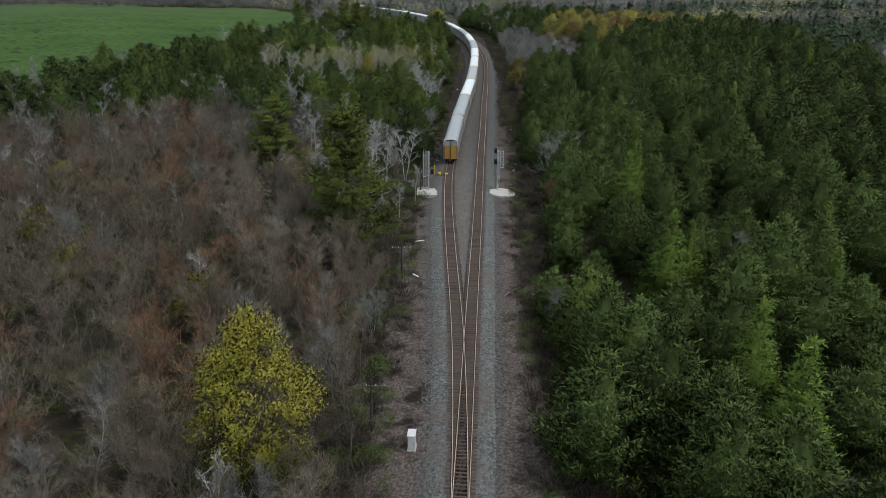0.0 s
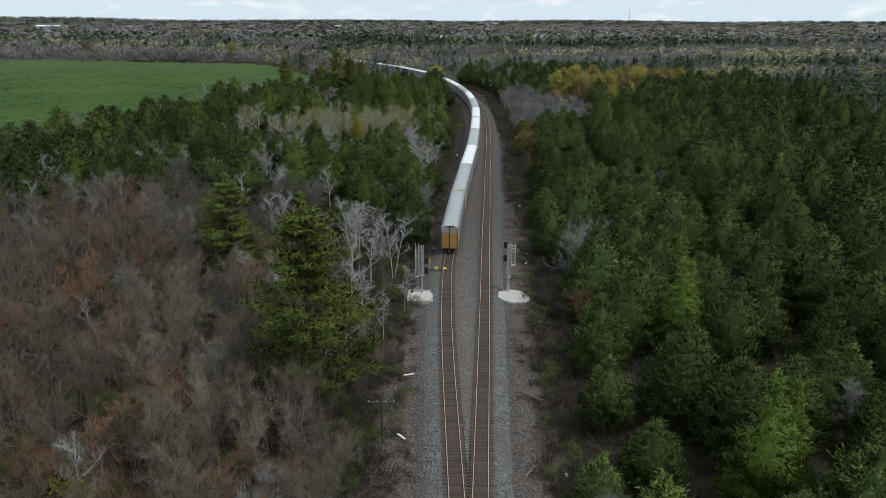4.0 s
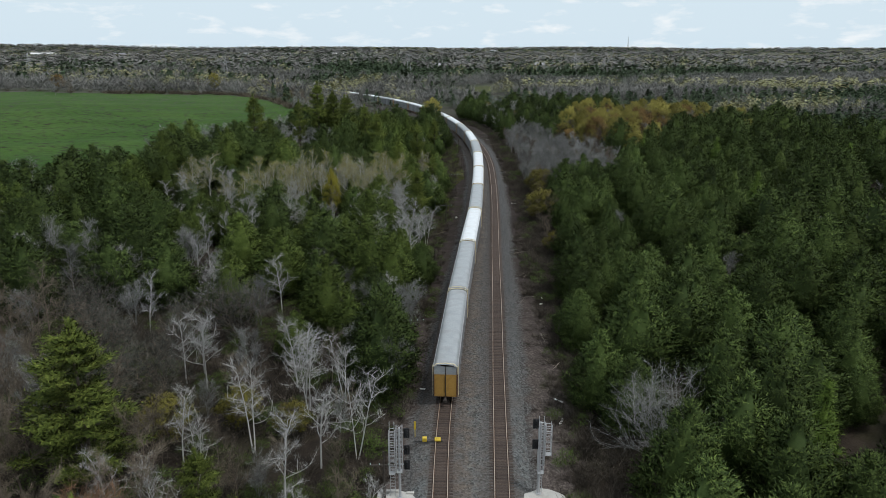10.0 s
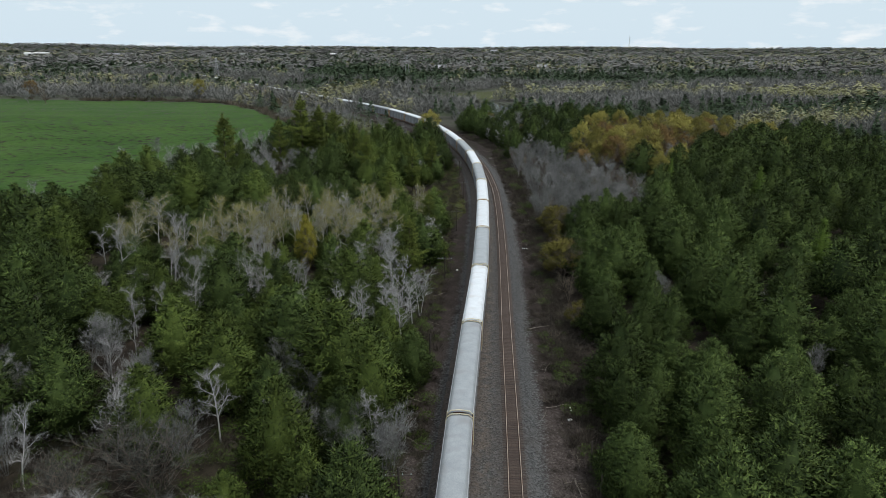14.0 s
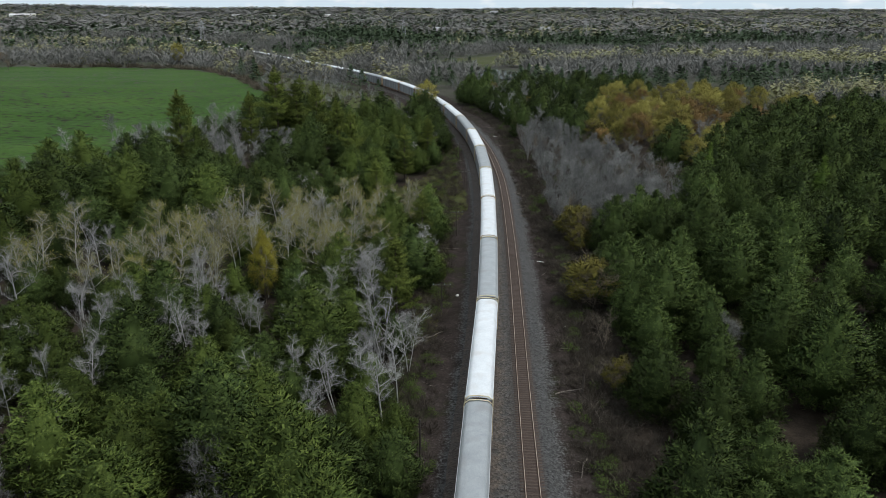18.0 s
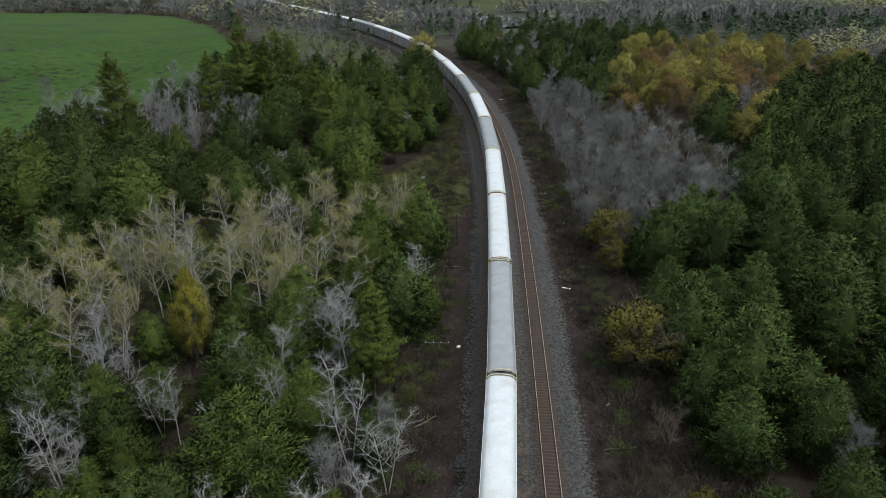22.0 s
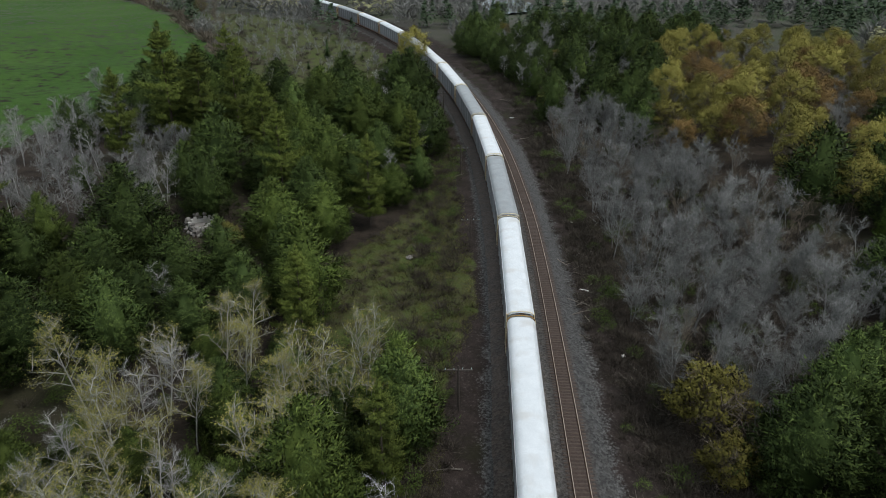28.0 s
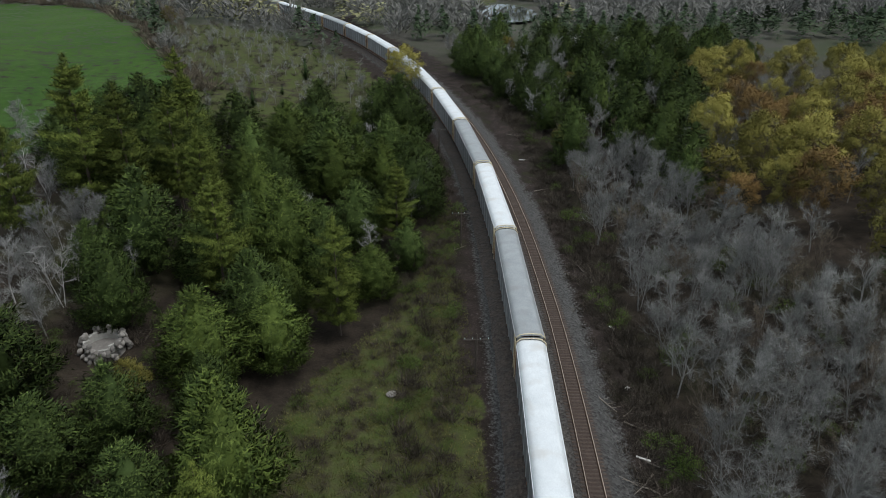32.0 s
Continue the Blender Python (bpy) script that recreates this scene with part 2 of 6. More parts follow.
CAR_SIDE = plain("perforated_car_side", (0.15, 0.16, 0.17), (0.25, 0.26, 0.27), 1.2, 0.55, 0.3, 0.2, 30.0, 0.15, stain=(0.12, 0.09, 0.07))
CAR_END = plain("yellow_car_end", (0.28, 0.155, 0.035), (0.42, 0.245, 0.055), 1.2, 0.6, 0.0, 0.1, 20.0, 0.10, stain=(0.13, 0.055, 0.025))
CAR_RUST = plain("brown_car_frame", (0.16, 0.075, 0.04), (0.24, 0.115, 0.06), 1.2, 0.75, 0.0, 0.2, 20.0, 0.15)
CAR_DARK = plain("dark_running_gear", (0.020, 0.017, 0.015), (0.045, 0.036, 0.030), 4.0, 0.8)
CREAM = plain("cream_rim", (0.60, 0.52, 0.34), (0.74, 0.66, 0.46), 3.0, 0.55)
STONE = plain("field_stone", (0.13, 0.122, 0.112), (0.30, 0.285, 0.262), 2.0, 0.9, spread=0.4)
WHITE_JUNK = plain("white_scrap", (0.68, 0.67, 0.63), (0.80, 0.79, 0.75), 4.0, 0.7)
DEADWOOD = plain("dead_wood", (0.11, 0.094, 0.078), (0.21, 0.185, 0.158), 3.0, 0.9, spread=0.35)
BARN_WALL = plain("grey_barn_boards", (0.20, 0.185, 0.165), (0.31, 0.29, 0.265), 0.6, 0.9)
BARN_ROOF = plain("barn_roof_metal", (0.26, 0.27, 0.28), (0.38, 0.39, 0.40), 0.5, 0.5, 0.3)
HOUSE_WHITE = plain("white_siding", (0.70, 0.70, 0.68), (0.82, 0.82, 0.80), 0.4, 0.7)
DARK_GLASS = plain("dark_window", (0.020, 0.024, 0.028), (0.030, 0.034, 0.040), 1.0, 0.12, 0.0, 0.0)


def ground_material():
    m, n, l, p = nodes_of("ground_cover")
    co = n.new("ShaderNodeNewGeometry").outputs["Position"]
    big, mid, fine = noise_node(n, l, co, 0.035, 5.0), noise_node(n, l, co, 0.35, 6.0), noise_node(n, l, co, 3.2, 5.0, 0.7)
    litter = mix_node(n, l, ramp_node(n, l, mid, [(0.35, 0.0), (0.68, 1.0)]), (0.020, 0.016, 0.013), (0.047, 0.038, 0.029))
    litter = mix_node(n, l, ramp_node(n, l, big, [(0.5, 0.0), (0.66, 0.7)]), litter, (0.042, 0.047, 0.021))
    dirt = mix_node(n, l, ramp_node(n, l, mid, [(0.35, 0.0), (0.65, 1.0)]), (0.015, 0.012, 0.011), (0.042, 0.033, 0.029))
    dirt = mix_node(n, l, ramp_node(n, l, fine, [(0.58, 0.0), (0.72, 0.6)]), dirt, (0.11, 0.10, 0.092))
    pale = n.new("ShaderNodeAttribute"); pale.attribute_name = "pale"
    dirt = mix_node(n, l, pale.outputs["Fac"], dirt, mix_node(n, l, ramp_node(n, l, fine, [(0.35, 0.0), (0.65, 1.0)]), (0.058, 0.047, 0.042), (0.165, 0.142, 0.128)))
    verge = mix_node(n, l, ramp_node(n, l, mid, [(0.38, 0.0), (0.62, 1.0)]), (0.066, 0.060, 0.032), (0.062, 0.082, 0.024))
    field = mix_node(n, l, ramp_node(n, l, big, [(0.35, 0.0), (0.65, 1.0)]), (0.030, 0.074, 0.012), (0.048, 0.098, 0.019))
    field = mix_node(n, l, ramp_node(n, l, mid, [(0.55, 0.0), (0.75, 0.55)]), field, (0.085, 0.108, 0.040))
    # far scrub tone, paler with distance: haze put into the base colour
    hazed_scrub = n.new("ShaderNodeAttribute"); hazed_scrub.attribute_name = "hazed_scrub"
    c = mix_node(n, l, hazed_scrub.outputs["Fac"], litter, mix_node(n, l, ramp_node(n, l, big, [(0.4, 0.0), (0.6, 1.0)]), (0.085, 0.084, 0.072), (0.060, 0.072, 0.044)))
    for key, col in (("dirt", dirt), ("verge", verge), ("field", field)):
        a = n.new("ShaderNodeAttribute")
        a.attribute_name = key
        # ragged edges
        s = n.new("ShaderNodeMath"); s.operation = "MULTIPLY_ADD"
        l.new(mid, s.inputs[0]); s.inputs[1].default_value = 0.9
        l.new(a.outputs["Fac"], s.inputs[2])
        c = mix_node(n, l, ramp_node(n, l, s.outputs[0], [(0.86, 0.0), (1.02, 1.0)]), c, col)
    a = n.new("ShaderNodeAttribute"); a.attribute_name = "gravel"
    s = n.new("ShaderNodeMath"); s.operation = "MULTIPLY_ADD"
    l.new(fine, s.inputs[0]); s.inputs[1].default_value = 0.9
    l.new(a.outputs["Fac"], s.inputs[2])
    c = mix_node(n, l, ramp_node(n, l, s.outputs[0], [(0.80, 0.0), (1.05, 1.0)]), c, mix_node(n, l, ramp_node(n, l, fine, [(0.4, 0.0), (0.65, 1.0)]), (0.048, 0.048, 0.047), (0.115, 0.114, 0.110)))
    c = mix_node(n, l, 0.5, c, mix_node(n, l, 1.0, c, ramp_node(n, l, fine, [(0.3, 0.45), (0.7, 1.5)]), "MULTIPLY"))
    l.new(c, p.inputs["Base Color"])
    p.inputs["Roughness"].default_value = 0.95
    p.inputs["Specular IOR Level"].default_value = 0.1
    bump_node(n, l, fine, 0.6, 0.25, p)
    return m


def ballast_material():
    m, n, l, p = nodes_of("crushed_stone_ballast")
    co = n.new("ShaderNodeNewGeometry").outputs["Position"]
    v = n.new("ShaderNodeTexVoronoi")
    v.inputs["Scale"].default_value = 4.5
    l.new(co, v.inputs["Vector"])
    mid, big = noise_node(n, l, co, 0.8, 5.0), noise_node(n, l, co, 0.12, 4.0)
    c = mix_node(n, l, ramp_node(n, l, v.outputs["Color"], [(0.1, 0.0), (0.9, 1.0)]), (0.028, 0.032, 0.032), (0.165, 0.177, 0.176))
    c = mix_node(n, l, ramp_node(n, l, mid, [(0.45, 0.0), (0.75, 0.7)]), c, (0.088, 0.072, 0.060))
    c = mix_node(n, l, ramp_node(n, l, big, [(0.46, 0.0), (0.64, 0.6)]), c, (0.096, 0.082, 0.070))
    a = n.new("ShaderNodeAttribute"); a.attribute_name = "worn"
    c = mix_node(n, l, a.outputs["Fac"], c, mix_node(n, l, ramp_node(n, l, v.outputs["Color"], [(0.1, 0.0), (0.9, 1.0)]), (0.014, 0.014, 0.014), (0.074, 0.074, 0.071)))
    a = n.new("ShaderNodeAttribute"); a.attribute_name = "sandy"
    s = n.new("ShaderNodeMath"); s.operation = "MULTIPLY"
    l.new(a.outputs["Fac"], s.inputs[0]); l.new(ramp_node(n, l, mid, [(0.36, 0.15), (0.62, 1.0)]), s.inputs[1])
    c = mix_node(n, l, s.outputs[0], c, mix_node(n, l, ramp_node(n, l, v.outputs["Color"], [(0.1, 0.0), (0.9, 1.0)]), (0.048, 0.038, 0.030), (0.150, 0.124, 0.098)))
    a = n.new("ShaderNodeAttribute"); a.attribute_name = "oily"
    c = mix_node(n, l, a.outputs["Fac"], c, mix_node(n, l, mid, (0.032, 0.021, 0.016), (0.070, 0.046, 0.034)))
    l.new(c, p.inputs["Base Color"])
    p.inputs["Roughness"].default_value = 0.9
    bump_node(n, l, v.outputs["Distance"], 0.9, 0.12, p)
    return m


def water_material():
    m, n, l, p = nodes_of("pond_water")
    p.inputs["Base Color"].default_value = (0.03, 0.035, 0.03, 1)
    p.inputs["Roughness"].default_value = 0.06
    co = n.new("ShaderNodeNewGeometry").outputs["Position"]
    bump_node(n, l, noise_node(n, l, co, 1.5, 3.0), 0.05, 0.1, p)
    return m


GROUND, BALLAST, WATER = ground_material(), ballast_material(), water_material()


# ---- geometry helpers ----
def mesh_of(name, verts, tris, mats, normal=None):
    """A mesh from arrays of vertices and triangles, with soft normals where given."""
    me = bpy.data.meshes.new(name)
    v, f = np.asarray(verts, dtype=np.float32), np.asarray(tris, dtype=np.int32)
    k = f.shape[1]
    me.vertices.add(len(v)); me.vertices.foreach_set("co", v.ravel())
    me.loops.add(f.size); me.loops.foreach_set("vertex_index", f.ravel())
    me.polygons.add(len(f)); me.polygons.foreach_set("loop_start", np.arange(len(f), dtype=np.int32) * k)
    for mt in mats if isinstance(mats, (list, tuple)) else [mats]:
        me.materials.append(mt)
    if normal is not None:
        a = me.attributes.new("custom_normal", "FLOAT_VECTOR", "POINT")
        a.data.foreach_set("vector", np.asarray(normal, dtype=np.float32).ravel())
    me.update(calc_edges=True)
    return me


def part(name, data, material, parent, label="", at=None):
    """Links a bmesh or a mesh as one mesh object under a thing or a part."""
    if isinstance(data, bmesh.types.BMesh):
        me = bpy.data.meshes.new(name)
        data.to_mesh(me); data.free()
        me.materials.append(material)
        data = me
    ob = new(name, data)
    ob.parent = parent
    if at is not None:
        ob.matrix_basis = at
    if label:
        tagged(ob, label)
    return ob


def thing(name, m, label, category, group="", kind=""):
    ob = new(name)
    ob.empty_display_size = 0.3
    ob.matrix_basis = m
    return tagged(ob, label, category, group, kind)


def box(bm, x0, x1, y0, y1, z0, z1, bevel=0.0):
    vs = [bm.verts.new(c) for c in ((x0, y0, z0), (x1, y0, z0), (x1, y1, z0), (x0, y1, z0), (x0, y0, z1), (x1, y0, z1), (x1, y1, z1), (x0, y1, z1))]
    fs = [bm.faces.new([vs[i] for i in q]) for q in ((3, 2, 1, 0), (4, 5, 6, 7), (0, 1, 5, 4), (1, 2, 6, 5), (2, 3, 7, 6), (3, 0, 4, 7))]
    if bevel:
        es = list({e for f in fs for e in f.edges})
        bmesh.ops.bevel(bm, geom=es, offset=bevel, segments=1, affect="EDGES", profile=0.6)
    return bm


def rod(bm, a, b, r0, r1=None, sides=6, caps=True):
    """A tapered rod from a to b."""
    a, b = Vector(a), Vector(b)
    r1 = r0 if r1 is None else r1
    q = (b - a).to_track_quat("Z", "Y")
    ra = [bm.verts.new(a + q @ Vector((r0 * math.cos(k * math.tau / sides), r0 * math.sin(k * math.tau / sides), 0))) for k in range(sides)]
    rb = [bm.verts.new(b + q @ Vector((r1 * math.cos(k * math.tau / sides), r1 * math.sin(k * math.tau / sides), 0))) for k in range(sides)]
    for k in range(sides):
        bm.faces.new((ra[k], ra[(k + 1) % sides], rb[(k + 1) % sides], rb[k]))
    if caps:
        bm.faces.new(ra[::-1]); bm.faces.new(rb)
    return bm


def fresh():
    return bmesh.new()


def smooth01(a, b, v):
    u = np.clip((np.asarray(v, dtype=float) - a) / (b - a), 0, 1)
    return u * u * (3 - 2 * u)


def inside(poly, x, y):
    """Which of the points x, y lie in the polygon."""
    x, y = np.asarray(x, dtype=float), np.asarray(y, dtype=float)
    res = np.zeros(x.shape, dtype=bool)
    for (x0, y0), (x1, y1) in zip(poly, poly[1:] + poly[:1]):
        if y0 != y1:
            res ^= ((y0 > y) != (y1 > y)) & (x < (x1 - x0) * (y - y0) / (y1 - y0) + x0)
    return res


# ---- the plan: track lines, levels, zones ----
def base(y):
    """The railway's level."""
    y = np.asarray(y, dtype=float)
    return np.where(y < 500, 0.22 + 0.017 * (y - 132), 6.476 + 0.007 * (y - 500))


def line_through(points, step=1.0):
    """A smooth line through plan points, sampled evenly."""
    p = np.array(points, dtype=float)
    p = np.vstack([2 * p[0] - p[1], p, 2 * p[-1] - p[-2]])
    out = []
    for k in range(1, len(p) - 2):
        n = max(2, int(np.linalg.norm(p[k + 1] - p[k])))
        t = np.linspace(0, 1, n, endpoint=False)[:, None]
        a, b, c, d = p[k - 1], p[k], p[k + 1], p[k + 2]
        out.append(0.5 * (2 * b + (c - a) * t + (2 * a - 5 * b + 4 * c - d) * t ** 2 + (3 * b - a - 3 * c + d) * t ** 3))
    q = np.vstack(out + [p[-2:-1]])
    s = np.concatenate([[0], np.cumsum(np.linalg.norm(np.diff(q, axis=0), axis=1))])
    e = np.arange(0, s[-1], step)
    q = np.stack([np.interp(e, s, q[:, 0]), np.interp(e, s, q[:, 1])], axis=1)
    for _ in range(40):
        q[1:-1] = 0.25 * q[:-2] + 0.5 * q[1:-1] + 0.25 * q[2:]
    return q


def bend(apex_x, radius, far):
    """The curve past Y = 345: an arc to the left, then straight on."""
    pts = []
    for a in range(0, 31, 3):
        pts.append((apex_x - radius + radius * math.cos(radians(a)), 345 + radius * math.sin(radians(a))))
    x, y = pts[-1]
    return pts + [(x - k * math.sin(radians(30.5)), y + k * math.cos(radians(30.5))) for k in far]


FAR = (40, 120, 240, 360, 520, 700, 900)
MAIN = line_through([(-5.5, -60), (-0.4, 20), (1.7, 52), (3.4, 78.5), (5.7, 113), (7.4, 139), (9.3, 169), (11.1, 195), (13.1, 226), (14.3, 243), (16.0, 268), (17.5, 293), (18.6, 315), (19.2, 332)] + bend(19.3, 504.9, FAR))
SIDE = line_through([(1.35, 46), (1.75, 60), (1.9, 78.5), (1.6, 95), (1.2, 113), (1.0, 132), (1.3, 150), (2.0, 162), (4.1, 188), (6.7, 216), (9.5, 245), (11.5, 273), (13.2, 302), (14.2, 326)] + bend(14.4, 500.0, FAR))
COARSE = np.vstack([MAIN[::5], SIDE[::5]])


def arc(line):
    return np.concatenate([[0], np.cumsum(np.linalg.norm(np.diff(line, axis=0), axis=1))])


def normals(line):
    d = np.gradient(line, axis=0)
    d /= np.linalg.norm(d, axis=1)[:, None]
    return np.stack([d[:, 1], -d[:, 0]], axis=1)


def off_track(x, y):
    """Distance to the nearer track."""
    x, y = np.asarray(x, dtype=float), np.asarray(y, dtype=float)
    res = np.full(x.shape, 1e9)
    for cx, cy in COARSE:
        np.minimum(res, (x - cx) ** 2 + (y - cy) ** 2, out=res)
    return np.sqrt(res)


XR = np.array([(-100, 10), (0, 10.5), (52, 11), (85, 12), (119, 14.2), (152, 17.5), (195, 20), (237, 22.5), (264, 25.5), (295, 25.8), (336, 26.8), (387, 27), (419, 27), (444, 23), (468, 16), (520, 3), (600, -32)])
XL = np.array([(-100, -7), (52, -6.5), (100, -6), (119, -5), (152, -5), (170, -2.5), (195, -0.5), (237, 1), (264, 3), (312, 5), (376, 7.5), (420, 2), (450, -5), (500, -18), (600, -62)])


def right_edge(y):
    return np.interp(y, XR[:, 0], XR[:, 1])


def left_edge(y):
    return np.interp(y, XL[:, 0], XL[:, 1])


FIELD = [(-700, 560), (-253, 622), (-204, 646), (-150, 610), (-106, 545), (-71, 477), (-56, 447), (-74, 402), (-88, 345), (-94, 300), (-112, 262), (-140, 225), (-700, 120)]
MEADOW = [(-74, 490), (-104, 560), (-60, 560), (-20, 505), (-4, 448), (-8, 418), (-40, 405), (-66, 432)]
VERGE = [(9, 311), (8, 352), (3, 358), (-3, 340), (-11, 328), (-14, 312), (-9, 296), (3, 288)]
FAR_MEADOW = [(-22, 734), (91, 815), (84, 745), (43, 700), (33, 664), (-5, 665)]
FIELDS_FAR = [[(-420, 900), (-150, 960), (-140, 900), (-400, 850)], [(-900, 1500), (-320, 1650), (-300, 1500), (-850, 1380)],
              [(-60, 1230), (330, 1300), (330, 1200), (-60, 1180)], [(150, 800), (260, 850), (240, 780)], [(-1900, 2300), (-900, 2500), (-900, 2250), (-1800, 2050)]]


def hills(x, y):
    """Low far ridges."""
    f = smooth01(1200, 3600, np.hypot(x, y))
    return f * (5 * np.sin(x / 610 + 1.3) + 4 * np.sin(x / 243 + y / 900) + 3 * np.sin(y / 410 - x / 700)) + 16 * smooth01(2600, 4300, y) * smooth01(-400, -2300, x)


def ground_level(x, y, near=None):
    x, y = np.asarray(x, dtype=float), np.asarray(y, dtype=float)
    d = off_track(x, y) if near is None else near
    z = base(y) - 0.75
    rise = 4.2 * smooth01(-8, -62, x) * smooth01(9, 45, d)
    roll = (0.35 * np.sin(x / 7.3 + y / 11.0) + 0.3 * np.sin(y / 6.1 - x / 9.7)) * smooth01(8, 25, d)
    lump = 1.6 * np.sin(x / 38 + 0.6) * np.sin(y / 57) * smooth01(30, 90, d)
    back = 7 * smooth01(-60, -260, x) * smooth01(700, 420, y) * smooth01(20, 80, d)
    return z + rise + roll + lump + back + hills(x, y)


# ---- ground: one sheet to the horizon ----
def graded(lo, hi, fine_lo, fine_hi, step, growth):
    mid = list(np.arange(fine_lo, fine_hi + step, step))
    up, s = [mid[-1]], step
    while up[-1] < hi:
        s *= growth; up.append(up[-1] + s)
    down, s = [mid[0]], step
    while down[-1] > lo:
        s *= growth; down.append(down[-1] - s)
    return np.array(down[:0:-1] + mid + up[1:])


def make_ground():
    gx, gy = graded(-4900, 4900, -75, 75, 2.2, 1.07), graded(-900, 4900, 20, 470, 2.4, 1.045)
    X, Y = np.meshgrid(gx, gy, indexing="ij")
    x, y = X.ravel(), Y.ravel()
    d = off_track(x, y)
    z = ground_level(x, y, d)
    nx, ny = len(gx), len(gy)
    i = (np.arange(nx - 1)[:, None] * ny + np.arange(ny - 1)[None]).ravel()
    me = mesh_of("ground", np.stack([x, y, z], axis=1), np.stack([i, i + ny, i + ny + 1, i + 1], axis=1), GROUND)
    lanes = {"dirt": ((x > left_edge(y) - 1.5) & (x < right_edge(y) + 0.5) & (y < 620)).astype(float),
             "verge": (inside(VERGE, x, y) | inside(MEADOW, x, y) | inside(FAR_MEADOW, x, y)).astype(float),
             "field": (inside(FIELD, x, y) | np.any([inside(f, x, y) for f in FIELDS_FAR], axis=0)).astype(float)}
    for key, w in lanes.items():
        a = me.attributes.new(key, "FLOAT", "POINT")
        a.data.foreach_set("value", (0.55 * w).astype(np.float32))
    a = me.attributes.new("pale", "FLOAT", "POINT")
    a.data.foreach_set("value", (0.75 * smooth01(250, 130, y)).astype(np.float32))
    # haze mask: pales the ground beyond about 430 m, away from the tracks
    a = me.attributes.new("hazed_scrub", "FLOAT", "POINT")
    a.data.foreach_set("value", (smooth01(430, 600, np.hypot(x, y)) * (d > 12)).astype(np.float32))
    a = me.attributes.new("gravel", "FLOAT", "POINT")
    a.data.foreach_set("value", (0.70 * smooth01(6.2, 3.0, d) * (y < 620)).astype(np.float32))
    for p in (me.polygons,):
        p.foreach_set("use_smooth", np.ones(len(p), dtype=bool))
    ob = new("ground", me)
    return tagged(ob, "brown leaf litter and dirt with a green hay field beside the woods", "ground", kind="structure")


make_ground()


# ---- railway: ballast, rails; ties come last ----
def nearest_offset(line, nrm, other):
    """Signed distance from each point of line to the other line, along the normal."""
    res = np.zeros(len(line))
    for k in range(len(line)):
        q = other - line[k]
        j = np.argmin((q ** 2).sum(1))
        res[k] = q[j] @ nrm[k]
        if (q[j] ** 2).sum() > 60:
            res[k] = 0
    return res


def make_ballast():
    line = MAIN[::2]
    nrm = normals(line)
    d = np.minimum(nearest_offset(line, nrm, SIDE), 0)
    rng = np.random.default_rng(4)
    cols, oily = [], []
    zero = np.zeros(len(line))
    spec = [(d - 4.2, -1.20, 0), (d - 3.4, -0.85, 0), (d - 2.7, -0.45, 0), (d - 1.75, -0.23, 0), (d - 1.1, -0.20, 0.5), (d - 0.7, -0.19, 0.95), (d, -0.19, 0.95), (d + 0.7, -0.19, 0.95),
            (np.minimum(d + 1.1, 0), -0.20, 0.5), (np.minimum(d * 0.6, 0), -0.34, 0), (np.minimum(d * 0.4, 0), -0.34, 0), (np.where(d < -2.2, -1.1, -0.7), -0.20, 0.5), (zero - 0.7, -0.19, 0.95), (zero, -0.19, 0.95),
            (zero + 0.7, -0.19, 0.95), (zero + 1.1, -0.20, 0.5), (zero + 1.75, -0.23, 0), (zero + 2.5, -0.50, 0), (zero + 3.4, -0.85, 0), (zero + 4.4, -1.20, 0)]
    V = []
    for off, dz, oil in spec:
        o = off + rng.normal(0, 0.07, len(line)) * (oil == 0)
        p = line + nrm * o[:, None]
        V.append(np.column_stack([p, base(line[:, 1]) + dz + rng.normal(0, 0.03, len(line)) * (oil == 0)]))
        oily.append(np.maximum(np.full(len(line), oil), 0.42 * smooth01(140, 165, line[:, 1]) * (off is not zero) * np.all(off < d - 1.0)))
    n = len(line)
    i = (np.arange(len(spec) - 1)[:, None] * n + np.arange(n - 1)[None]).ravel()
    me = mesh_of("ballast_bed", np.vstack(V), np.stack([i, i + n, i + n + 1, i + 1], axis=1), BALLAST)
    a = me.attributes.new("oily", "FLOAT", "POINT")
    a.data.foreach_set("value", np.concatenate(oily).astype(np.float32))
    sandy = np.zeros((len(spec), n))
    sandy[8], sandy[9], sandy[10] = 0.7, 1.0, 0.4
    sandy[0:4] = 0.7 * smooth01(140, 175, line[:, 1])
    sandy[17], sandy[18], sandy[19] = 0.0, 0.1, 0.2
    a = me.attributes.new("sandy", "FLOAT", "POINT")
    a.data.foreach_set("value", sandy.ravel().astype(np.float32))
    w = smooth01(115, 215, np.tile(line[:, 1], len(spec)))
    a = me.attributes.new("worn", "FLOAT", "POINT")
    a.data.foreach_set("value", (0.85 * w).astype(np.float32))
    ob = new("ballast_bed", me)
    return tagged(ob, "blue-grey crushed stone ballast bed under two railway tracks", "ballast", kind="structure")


make_ballast()
track_main = thing("railway_track", pose(0, 0, 0), "single main railway track with shiny rails on brown timber ties", "railway track", "railway tracks", "structure")
track_side = thing("railway_track", pose(0, 0, 0), "diverging railway track joining the main line at a turnout", "railway track", "railway tracks", "structure")


